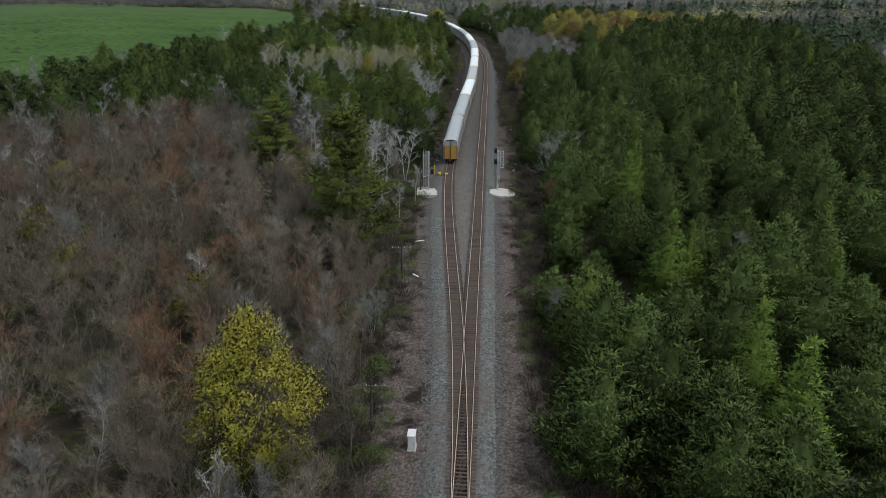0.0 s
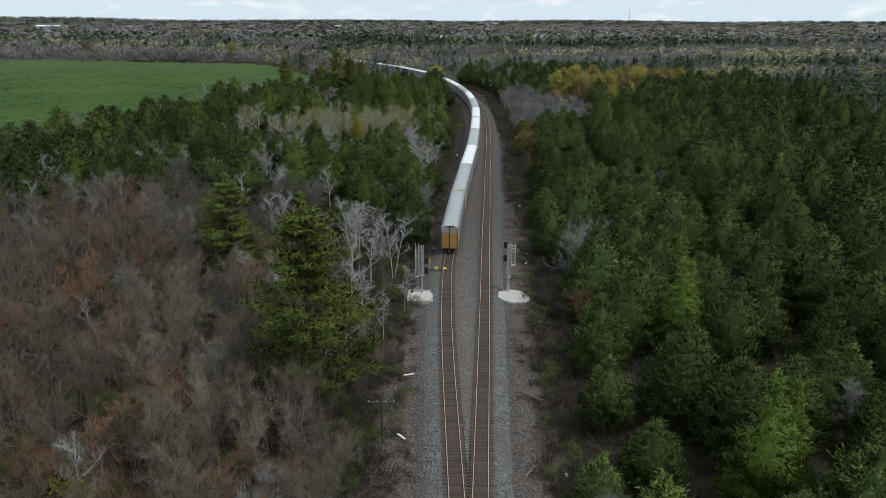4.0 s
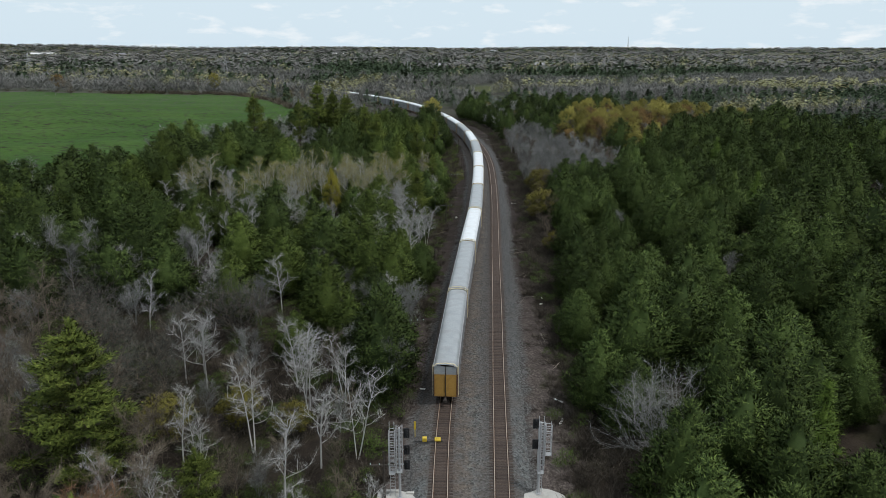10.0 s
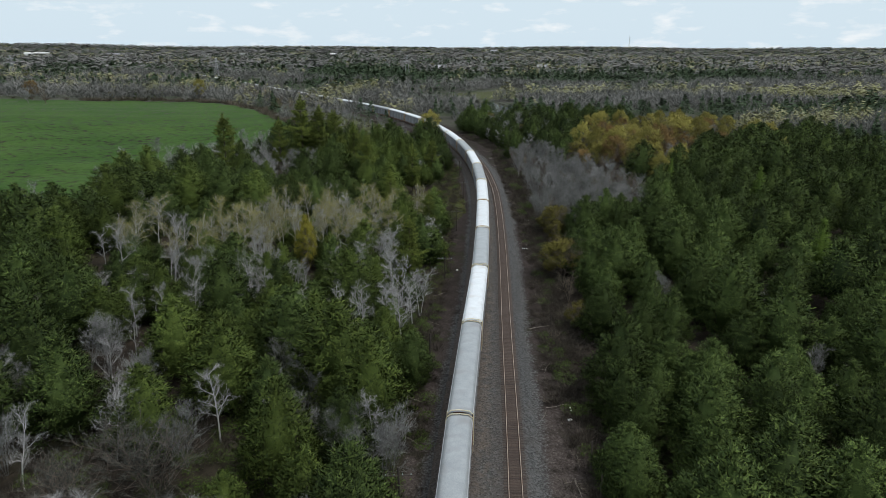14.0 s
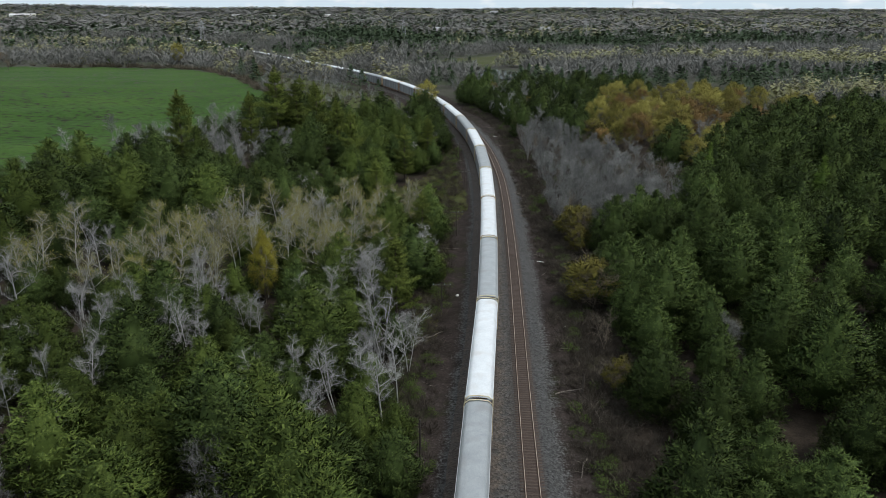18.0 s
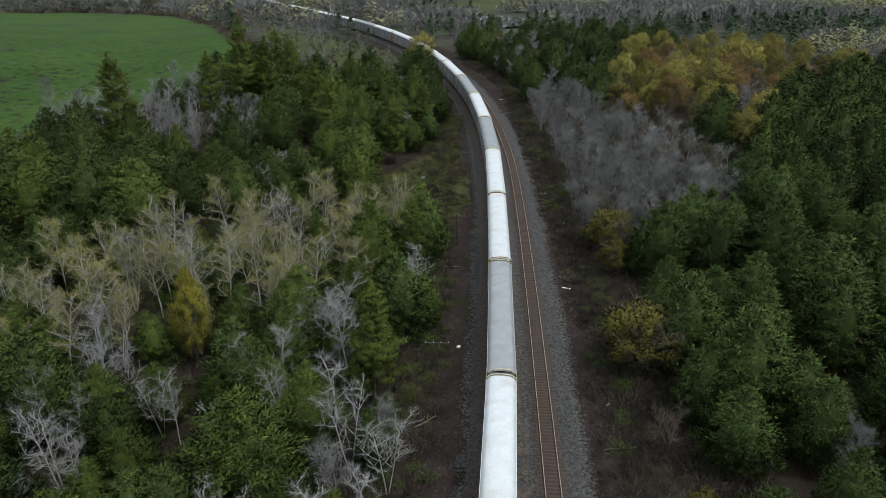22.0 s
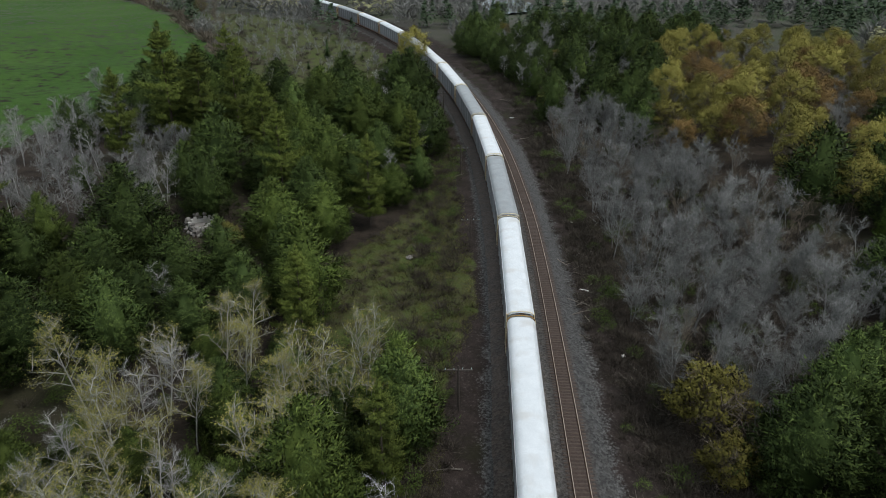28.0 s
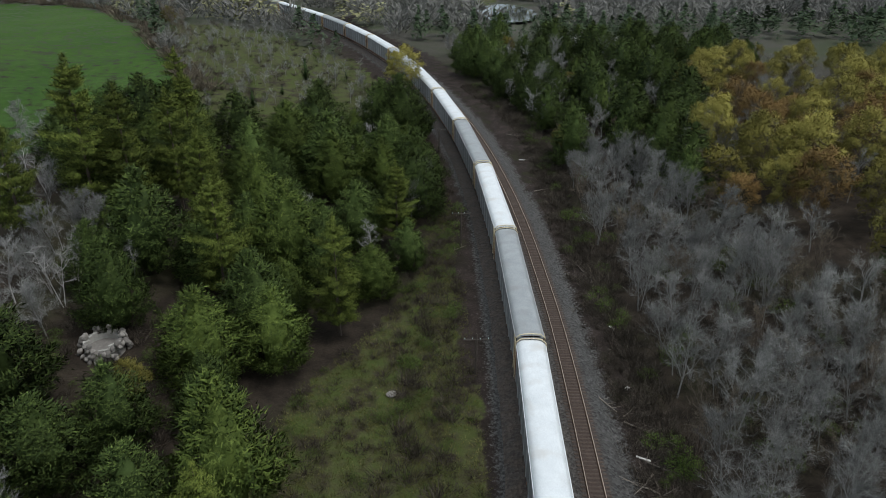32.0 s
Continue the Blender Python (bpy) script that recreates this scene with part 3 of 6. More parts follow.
def make_rail(line, shift, parent):
    q = line + normals(line) * shift
    nrm = normals(q)
    z = base(q[:, 1])
    prof = [(-0.075, -0.17), (-0.075, -0.15), (-0.012, -0.13), (-0.012, -0.05), (-0.040, -0.035), (-0.040, 0.0), (0.040, 0.0), (0.040, -0.035), (0.012, -0.05), (0.012, -0.13), (0.075, -0.15), (0.075, -0.17)]
    V = np.vstack([np.column_stack([q + nrm * a, z + b]) for a, b in prof])
    n = len(q)
    i = (np.arange(len(prof) - 1)[:, None] * n + np.arange(n - 1)[None]).ravel()
    me = mesh_of("rail", V, np.stack([i, i + 1, i + n + 1, i + n], axis=1), [RUSTY, STEEL_RAIL])
    idx = np.zeros((len(prof) - 1, n - 1), dtype=np.int32)
    idx[4:7] = 1
    me.polygons.foreach_set("material_index", idx.ravel())
    part("rail", me, None, parent)


NEARLINE = MAIN[MAIN[:, 1] < 640]
NEARSIDE = SIDE[SIDE[:, 1] < 640]
for shift in (-0.755, 0.755):
    make_rail(NEARLINE, shift, track_main)
    make_rail(NEARSIDE, shift, track_side)


# ---- the train of covered car carriers ----
CAR_L, CAR_PITCH = 27.5, 28.3


def roof_mesh(ribbed, mat, name):
    prof = [(-1.52, 5.10), (-1.50, 5.26), (-1.06, 5.62), (-0.55, 5.70), (0, 5.73), (0.55, 5.70), (1.06, 5.62), (1.50, 5.26), (1.52, 5.10)]
    ys = np.linspace(-CAR_L / 2, CAR_L / 2, 57)
    V, k = [], len(prof)
    for j, y in enumerate(ys):
        drop = max(0.0, abs(y) - (CAR_L / 2 - 0.5)) * 0.35
        for x, z in prof:
            lift = (0.05 if ribbed else 0.018) * (j % 2) if 1 <= j <= 55 else 0
            V.append((x * (1 - drop * 0.10), y, z - drop * (1.0 if z > 5.2 else 0) + lift * (z > 5.3)))
    i = (np.arange(len(ys) - 1)[:, None] * k + np.arange(k - 1)[None]).ravel()
    F = np.stack([i, i + 1, i + k + 1, i + k], axis=1)
    return mesh_of(name, V, F, mat)


def sub(me_bm, mat, name):
    me = bpy.data.meshes.new(name)
    me_bm.to_mesh(me); me_bm.free()
    me.materials.append(mat)
    return me


def wheel_set_meshes():
    b = fresh()
    rod(b, (-0.07, 0, 0.42), (0.07, 0, 0.42), 0.42, 0.42, 14)
    return sub(b, CAR_DARK, "wheel")


M_WHEEL = wheel_set_meshes()
b = fresh()
box(b, -1.12, -0.98, -1.35, 1.35, 0.35, 0.62, 0.04); box(b, 0.98, 1.12, -1.35, 1.35, 0.35, 0.62, 0.04); box(b, -1.0, 1.0, -0.22, 0.22, 0.40, 0.80, 0.03)
M_TRUCK = sub(b, CAR_DARK, "truck_frame")
b = fresh(); box(b, -1.35, 1.35, -CAR_L / 2 + 0.4, CAR_L / 2 - 0.4, 0.85, 1.20, 0.05)
for k in range(-6, 7):
    box(b, -1.45, 1.45, k * 2.0 - 0.08, k * 2.0 + 0.08, 0.72, 0.9)
M_FRAME = sub(b, CAR_RUST, "underframe")
PANEL = (CAR_L - 2.4) / 9
b = fresh()
box(b, -0.03, 0.03, -PANEL / 2 + 0.08, PANEL / 2 - 0.08, 1.2, 5.1)
M_PANEL = sub(b, CAR_SIDE, "side_panel")
b = fresh(); box(b, -0.05, 0.09, -0.075, 0.075, 1.05, 5.14, 0.012)
M_POST = sub(b, GALV, "side_post")
b = fresh(); box(b, -0.05, 0.05, -0.6, 0.6, 1.1, 5.12, 0.02); box(b, 0.05, 0.09, -0.55, -0.45, 1.1, 5.1); box(b, 0.05, 0.09, 0.1, 0.2, 1.1, 5.1)
M_CORNER = sub(b, CAR_RUST, "corner_panel")
b = fresh(); box(b, -0.70, 0.70, -0.05, 0.05, 1.1, 4.18, 0.02); box(b, -0.62, -0.50, -0.09, -0.05, 1.2, 4.1); box(b, 0.50, 0.62, -0.09, -0.05, 1.2, 4.1)
box(b, -0.30, 0.05, -0.075, -0.05, 1.9, 2.4)
M_DOOR = sub(b, CAR_END, "end_door")
b = fresh(); box(b, -0.70, 0.70, -0.05, 0.05, 4.18, 5.28, 0.02); box(b, -0.40, -0.33, -0.08, -0.05, 4.24, 5.24); box(b, 0.33, 0.40, -0.08, -0.05, 4.24, 5.24); box(b, -0.66, 0.66, -0.09, -0.05, 4.66, 4.72)
M_DOORTOP = sub(b, ROOF_GREY, "door_head")
b = fresh(); box(b, -0.035, 0.035, -0.10, 0.03, 1.0, 5.3)
M_SEAM = sub(b, BLACK, "door_seam")
b = fresh()
for (x0, z0), (x1, z1) in zip(((-1.56, 4.3), (-1.56, 5.22), (-1.1, 5.66), (0, 5.78), (1.1, 5.66), (1.56, 5.22)), ((-1.56, 5.22), (-1.1, 5.66), (0, 5.78), (1.1, 5.66), (1.56, 5.22), (1.56, 4.3))):
    rod(b, (x0, 0, z0), (x1, 0, z1), 0.06, 0.06, 5)
M_RIM = sub(b, CREAM, "end_rim")
M_RIM_O = M_RIM.copy(); M_RIM_O.materials[0] = CAR_END
b = fresh()
for y in (-0.22, 0.22):
    rod(b, (0.0, y, 1.0), (0.0, y, 5.3), 0.025, 0.025, 5)
for k in range(11):
    rod(b, (0.0, -0.22, 1.2 + k * 0.38), (0.0, 0.22, 1.2 + k * 0.38), 0.018, 0.018, 4)
M_LADDER = sub(b, CREAM, "end_ladder")
b = fresh(); box(b, -0.16, 0.16, -0.5, 0.5, 0.62, 0.98, 0.05); box(b, -0.24, 0.24, -0.62, -0.38, 0.60, 1.0, 0.05)
M_COUPLER = sub(b, CAR_DARK, "coupler")
b = fresh(); box(b, -0.035, 0.035, -CAR_L / 2 + 0.5, CAR_L / 2 - 0.5, 5.06, 5.16)
M_EAVE = sub(b, GALV, "eave_rail")
M_EAVE_W = M_EAVE.copy(); M_EAVE_W.materials[0] = ROOF_WHITE
b = fresh(); box(b, -0.5, 0.5, -0.28, 0.28, 5.55, 5.62, 0.02); box(b, -0.05, 0.05, -0.35, 0.35, 5.60, 5.66)
M_STEP = sub(b, GALV, "roof_walk")


def make_car(roof, label, eave, rim):
    car = thing("autorack_car", pose(0, 0, 0), label, "train car", "cars of the train")
    part("roof", roof, None, car)
    part("underframe", M_FRAME, None, car)
    for s in (-1, 1):
        turn = 0 if s > 0 else 180
        for k in range(9):
            part("side_panel", M_PANEL, None, car, at=pose(s * 1.44, (k - 4) * PANEL, 0, 0, 0, turn))
        for k in range(10):
            part("side_post", M_POST, None, car, at=pose(s * 1.45, (k - 4.5) * PANEL, 0, 0, 0, turn))
        part("eave_rail", eave, None, car, at=pose(s * 1.55, 0, 0))
        for e in (-1, 1):
            part("corner_panel", M_CORNER, None, car, "rust-orange end panel", at=pose(s * 1.46, e * (CAR_L / 2 - 0.62), 0, 0, 0, turn))
            part("end_ladder", M_LADDER, None, car, "cream-coloured ladder", at=pose(s * 1.62, e * (CAR_L / 2 - 0.5), 0))
    for e in (-1, 1):
        turn = 0 if e < 0 else 180
        for s in (-1, 1):
            part("end_door", M_DOOR, None, car, "faded yellow end door", at=pose(s * 0.74, e * (CAR_L / 2 - 0.12), 0, 0, 0, turn))
            part("door_head", M_DOORTOP, None, car, at=pose(s * 0.74, e * (CAR_L / 2 - 0.12), 0, 0, 0, turn))
        for x in (-1.48, 0, 1.48):
            part("door_seam", M_SEAM, None, car, at=pose(x, e * (CAR_L / 2 - 0.10), 0, 0, 0, turn))
        part("end_rim", rim, None, car, at=pose(0, e * (CAR_L / 2 - 0.05), 0))
        part("roof_walk", M_STEP, None, car, at=pose(0, e * (CAR_L / 2 - 0.40), -0.02))
        part("coupler", M_COUPLER, None, car, at=pose(0, e * (CAR_L / 2 + 0.1), 0, 0, 0, turn))
        tr = part("truck", M_TRUCK, None, car, at=pose(0, e * 10.4, 0))
        for s in (-1, 1):
            for w in (-1, 1):
                part("wheel", M_WHEEL, None, tr, at=pose(s * 0.755, w * 0.9, 0))
    return car


R_WHITE, R_GREY, R_RIB = roof_mesh(False, ROOF_WHITE, "white_roof"), roof_mesh(False, ROOF_GREY, "grey_roof"), roof_mesh(True, ROOF_WHITE, "ribbed_roof")
KINDS = {"w": make_car(R_WHITE, "covered car carrier with a clean white roof and yellow ends", M_EAVE_W, M_RIM),
         "g": make_car(R_GREY, "covered car carrier with a grey galvanised roof and yellow ends", M_EAVE, M_RIM),
         "r": make_car(R_RIB, "covered car carrier with a ribbed white roof and orange end rim", M_EAVE, M_RIM_O)}
s_side = arc(SIDE)
s0 = np.interp(158.6, SIDE[:, 1], s_side)


def on_line(line, s_of, s):
    x, y = np.interp(s, s_of, line[:, 0]), np.interp(s, s_of, line[:, 1])
    x2, y2 = np.interp(s + 0.5, s_of, line[:, 0]), np.interp(s + 0.5, s_of, line[:, 1])
    return x, y, math.degrees(math.atan2(-(x2 - x), y2 - y))


ORDER = "gg" "w" "g" "r" "w" "g" "w" "g" "wwgrwgwwgwrgwwgwgwwgwrwg"
placed = set()
for k, kind in enumerate(ORDER):
    front, rear = s0 + k * CAR_PITCH + CAR_L * 0.88, s0 + k * CAR_PITCH + CAR_L * 0.12
    (xa, ya, _), (xb, yb, _) = on_line(SIDE, s_side, rear), on_line(SIDE, s_side, front)
    m = pose((xa + xb) / 2, (ya + yb) / 2, float(base((ya + yb) / 2)), math.degrees(math.atan2(float(base(yb) - base(ya)), math.hypot(xb - xa, yb - ya))), 0, math.degrees(math.atan2(-(xb - xa), yb - ya)))
    if kind in placed:
        copy_thing(KINDS[kind], m)
    else:
        KINDS[kind].matrix_basis = m
        placed.add(kind)


# ---- signals, cabinet, derail, poles ----
def gz(x, y):
    return float(ground_level(np.array([x]), np.array([y]))[0])


def signal_head(parent, x, z):
    b = fresh()
    box(b, x - 0.30, x + 0.30, -0.16, -0.10, z - 0.55, z + 0.55, 0.05)
    h = part("signal_head", b, BLACK, parent, "black signal head")
    for k in (-0.3, 0.0, 0.3):
        b = fresh()
        rod(b, (x, -0.10, z + k), (x, -0.36, z + k - 0.03), 0.11, 0.12, 8, False)
        part("hood", b, BLACK, h)


def make_signal(x, y, z, height, cage, heads, label):
    sg = thing("railway_signal", pose(x, y, z), label, "railway signal", "railway signals")
    b = fresh(); rod(b, (0, 0, 0), (0, 0, height), 0.14, 0.12, 10); rod(b, (0, 0, 0), (0, 0, 0.12), 0.28, 0.26, 10)
    part("mast", b, GALV, sg)
    lx = cage[0][0]
    lad = fresh()
    for s in (-0.24, 0.24):
        rod(lad, (lx + s, 0.30, 0.0), (lx + s, 0.30, height + 0.5), 0.035, 0.035, 5)
    ladder = part("ladder", lad, GALV, sg)
    for k in range(int(height / 0.35)):
        b = fresh(); rod(b, (lx - 0.24, 0.30, 0.4 + k * 0.35), (lx + 0.24, 0.30, 0.4 + k * 0.35), 0.028, 0.028, 5)
        part("rung", b, GALV, ladder)
    for cx, z0, z1 in cage:
        b = fresh()
        for px in (cx - 0.30, cx + 0.30):
            for py in (-0.35, 0.25):
                rod(b, (px, py, z0), (px, py, z1), 0.04, 0.04, 5)
        frame_ = part("cage_frame", b, GALV, sg)
        for k in range(int((z1 - z0) / 0.55) + 1):
            b = fresh(); zz = z0 + k * 0.55
            for p, q in (((-0.30, -0.35), (0.30, -0.35)), ((-0.30, 0.25), (0.30, 0.25)), ((-0.30, -0.35), (-0.30, 0.25)), ((0.30, -0.35), (0.30, 0.25))):
                rod(b, (cx + p[0], p[1], zz), (cx + q[0], q[1], zz), 0.032, 0.032, 5)
            part("guard_hoop", b, GALV, frame_)
        b = fresh(); box(b, cx - 0.30, cx + 0.30, -0.35, 0.25, z0 - 0.05, z0, 0.0)
        part("platform", b, GALV, frame_)
    for hx, hz in heads:
        signal_head(sg, hx, hz)
        b = fresh(); rod(b, (0, 0, hz), (hx, -0.12, hz), 0.05, 0.05, 6)
        part("bracket", b, GALV, sg)
    return sg


ZP = float(base(140)) - 0.35
make_signal(-3.0, 140.2, ZP, 8.0, [(-0.75, 2.9, 7.6), (0.0, 3.1, 8.2)], [(0.75, 7.5), (0.75, 5.6), (0.75, 3.9)], "tall galvanised signal mast with caged ladder on a walled concrete pad")
make_signal(11.3, 140.9, ZP - 0.1, 8.3, [(0.1, 2.6, 8.2), (0.78, 4.7, 8.2)], [(-0.55, 8.2), (-0.55, 5.9)], "galvanised signal mast with ladder cage on a round concrete pad")


def slab(name, outline, z0, z1, label):
    b = fresh()
    lo = [b.verts.new((x, y, z0)) for x, y in outline]
    hi = [b.verts.new((x, y, z1)) for x, y in outline]
    b.faces.new(lo[::-1]); b.faces.new(hi)
    n = len(outline)
    for k in range(n):
        b.faces.new((lo[k], lo[(k + 1) % n], hi[(k + 1) % n], hi[k]))
    me = bpy.data.meshes.new(name); b.to_mesh(me); b.free(); me.materials.append(CONCRETE)
    return tagged(new(name, me), label, "concrete pad", "signal foundations")


def blob(cx, cy, rx, ry, n, seed, tilt=0.0):
    r = random.Random(seed)
    out = []
    for k in range(n):
        a, f = k * math.tau / n, r.uniform(0.93, 1.07)
        u, v = rx * math.cos(a) * f, ry * math.sin(a) * f
        out.append((cx + u * math.cos(tilt) - v * math.sin(tilt), cy + u * math.sin(tilt) + v * math.cos(tilt)))
    return out


slab("concrete_pad", blob(12.1, 138.9, 2.45, 3.0, 22, 3, 0.5), ZP - 0.9, ZP - 0.1, "pale round poured concrete pad under the signal mast")
pad = slab("concrete_pad", blob(-3.1, 138.8, 2.0, 2.6, 20, 8), ZP - 0.9, ZP, "pale concrete pad with low block wall under the signal mast")
b = fresh()
for k in range(5):
    box(b, -5.35, -4.95, 136.6 + k * 0.85, 137.42 + k * 0.85, ZP - 1.3, ZP + 0.22, 0.03)
part("side_wall", b, CONCRETE, pad)
b = fresh()
for k in range(4):
    box(b, -5.35 + k * 1.06, -4.33 + k * 1.06, 136.05, 136.5, ZP - 1.5, ZP + 0.2, 0.03)
part("front_wall", b, CONCRETE, pad)
b = fresh(); box(b, -5.1, -3.2, 140.95, 141.3, ZP - 0.9, ZP + 0.2, 0.03); box(b, -2.4, -1.6, 140.7, 141.05, ZP - 0.9, ZP + 0.15, 0.03)
part("back_wall", b, CONCRETE, pad)

zc = gz(-3.1, 57.9)
cab = thing("equipment_cabinet", pose(-3.1, 58.2, zc, 0, 0, -4), "grey steel trackside equipment cabinet on a small base", "cabinet")
b = fresh(); box(b, -0.36, 0.36, -0.55, 0.55, 0.12, 1.75, 0.03); part("body", b, CABINET, cab)
b = fresh(); box(b, -0.42, 0.42, -0.61, 0.61, 1.75, 1.83, 0.02); part("lid", b, CABINET, cab)
b = fresh(); box(b, -0.45, 0.45, -0.65, 0.65, -0.3, 0.12, 0.02); part("plinth", b, CONCRETE, cab)
b = fresh(); box(b, -0.31, 0.31, -0.575, -0.55, 0.2, 1.68, 0.008); door = part("door", b, CABINET, cab)
b = fresh(); rod(b, (0.22, -0.6, 0.85), (0.22, -0.6, 1.05), 0.02, 0.02, 6); part("handle", b, BLACK, door)

zd = float(base(150.4))
der = thing("derail_device", pose(1.0, 150.4, zd), "yellow hinged derail with operating rod across the rail", "derail")
b = fresh(); box(b, -0.55, 0.15, -0.35, 0.35, -0.05, 0.16, 0.05); box(b, -0.35, 0.0, -0.2, 0.2, 0.16, 0.24, 0.04); part("derail_block", b, YELLOW, der)
b = fresh(); rod(b, (-3.0, -0.1, -0.12), (0.4, -0.1, -0.12), 0.05, 0.05, 6); rod(b, (-3.0, -0.4, -0.14), (-0.4, -0.4, -0.14), 0.05, 0.05, 6); part("operating_rod", b, BLACK, der)
b = fresh(); box(b, -2.0, -1.45, -0.25, 0.25, -0.15, 0.35, 0.06); part("switch_machine", b, YELLOW, der)
b = fresh(); rod(b, (-2.9, 1.6, -0.6), (-2.9, 1.6, 1.3), 0.04, 0.04, 6); box(b, -3.02, -2.78, 1.57, 1.6, 0.4, 1.5); part("marker_post", b, YELLOW, der)


def make_pole(x, y, height, arms, lean, label):
    p = thing("telegraph_pole", pose(x, y, gz(x, y) - 0.3, 0, lean, 0), label, "telegraph pole", "telegraph poles")
    b = fresh(); rod(b, (0, 0, 0), (0, 0, height), 0.15, 0.10, 8); part("post", b, POLE_WOOD, p)
    for z, half in arms:
        b = fresh(); box(b, -half, half, -0.11, 0.0 - 0.02, z - 0.06, z + 0.06)
        arm = part("crossarm", b, ARM_WOOD, p, "weathered grey crossarm")
        for k in range(4):
            xx = (-0.9 + 0.6 * k) * half
            b = fresh(); rod(b, (xx, -0.06, z + 0.06), (xx, -0.06, z + 0.22), 0.05, 0.035, 6)
            part("insulator", b, GLASS_INS, arm)
    return p


for x, y, h, arms, lean in ((-7.4, 61.0, 6.4, [(5.7, 1.55)], 1.5), (-6.2, 98.0, 5.9, [(5.3, 1.5)], 0), (-4.6, 140.2, 6.0, [(4.5, 1.5)], 0), (-2.6, 176.0, 6.2, [(5.3, 1.5)], -2), (0.0, 212.0, 5.6, [], 0),
                            (2.4, 251.0, 5.8, [(5.2, 1.5)], 1), (5.8, 290.3, 6.0, [(5.5, 1.5)], -1), (8.7, 329.8, 5.6, [(4.9, 1.45)], 0), (8.3, 364.0, 6.0, [(5.3, 1.5)], 0), (5.3, 409.0, 5.8, [(5.2, 1.5)], 0)):
    make_pole(x, y, h, arms, lean, "old dark telegraph pole with one bare crossarm" if arms else "old dark telegraph pole without its crossarm")
for x, y, h in ((19.2, 183.5, 4.6), (19.3, 178.4, 3.6), (20.8, 226, 3.2)):
    make_pole(x, y, h, [], 0, "short dark broken-off pole beside the pines")


# ---- trees ----
def unit(v):
    return v / np.maximum(np.linalg.norm(v, axis=1), 1e-6)[:, None]


def blades(rng, P, D, L, W):
    """Loose narrow triangles from P along D: needles, twigs or leaves."""
    n = len(P)
    D = unit(D)
    side = unit(np.cross(D, rng.normal(size=(n, 3))))
    V = np.empty((n, 3, 3))
    w = (np.broadcast_to(W, n) * 0.5)[:, None]
    V[:, 0], V[:, 1], V[:, 2] = P - side * w, P + side * w, P + D * np.broadcast_to(L, n)[:, None]
    return V.reshape(-1, 3), np.arange(3 * n).reshape(-1, 3)


def tufts_of(rng, C, O, size, per, blen, bw, lean=0.55, flat=0.30, toss=0.38):
    """Clusters of small blades round C that lie along the crown's surface: needle tufts or leaf sprays."""
    n = len(C) * per
    C, O, sz = np.repeat(C, per, axis=0), np.repeat(O, per, axis=0), np.repeat(np.broadcast_to(size, len(C)), per)[:, None]
    out = unit(O * np.array([1.0, 1.0, 0.0]) + np.array([1e-4, 0, 0]))
    N = unit(out * lean + np.array([0, 0, 0.85]) + rng.normal(0, toss, (n, 3)))
    P = C + rng.normal(0, 1, (n, 3)) * np.array([0.5, 0.5, flat]) * sz
    D = unit(out * 0.7 + rng.normal(0, 0.6, (n, 3)))
    D = unit(D - N * (D * N).sum(1)[:, None] + N * 0.22)
    S = unit(np.cross(N, D)) * (bw * rng.uniform(0.6, 1.3, n) * 0.5)[:, None]
    L = (blen * rng.uniform(0.6, 1.3, n))[:, None]
    V = np.empty((n, 3, 3))
    V[:, 0], V[:, 1], V[:, 2] = P - S - D * L * 0.4, P + S - D * L * 0.4, P + D * L * 0.6
    return V.reshape(-1, 3), np.arange(3 * n).reshape(-1, 3)


def prisms(P0, P1, R0, R1, sides=3):
    """Tapered stems from P0 to P1."""
    n = len(P0)
    D = unit(P1 - P0)
    ref = np.where(np.abs(D[:, 2:3]) > 0.9, np.array([[1.0, 0, 0]]), np.array([[0, 0, 1.0]]))
    A = unit(np.cross(D, ref)); B = np.cross(D, A)
    V = np.empty((n, 2 * sides, 3))
    for k in range(sides):
        c, s = math.cos(k * math.tau / sides), math.sin(k * math.tau / sides)
        o = A * c + B * s
        V[:, k], V[:, sides + k] = P0 + o * R0[:, None], P1 + o * R1[:, None]
    F = []
    for k in range(sides):
        j = (k + 1) % sides
        F += [(k, j, sides + j), (k, sides + j, sides + k)]
    F = (np.array(F)[None] + (np.arange(n) * 2 * sides)[:, None, None]).reshape(-1, 3)
    return V.reshape(-1, 3), F


def fuse(*parts):
    V, F, o = [], [], 0
    for v, f in parts:
        V.append(v); F.append(f + o); o += len(v)
    return np.vstack(V), np.vstack(F)


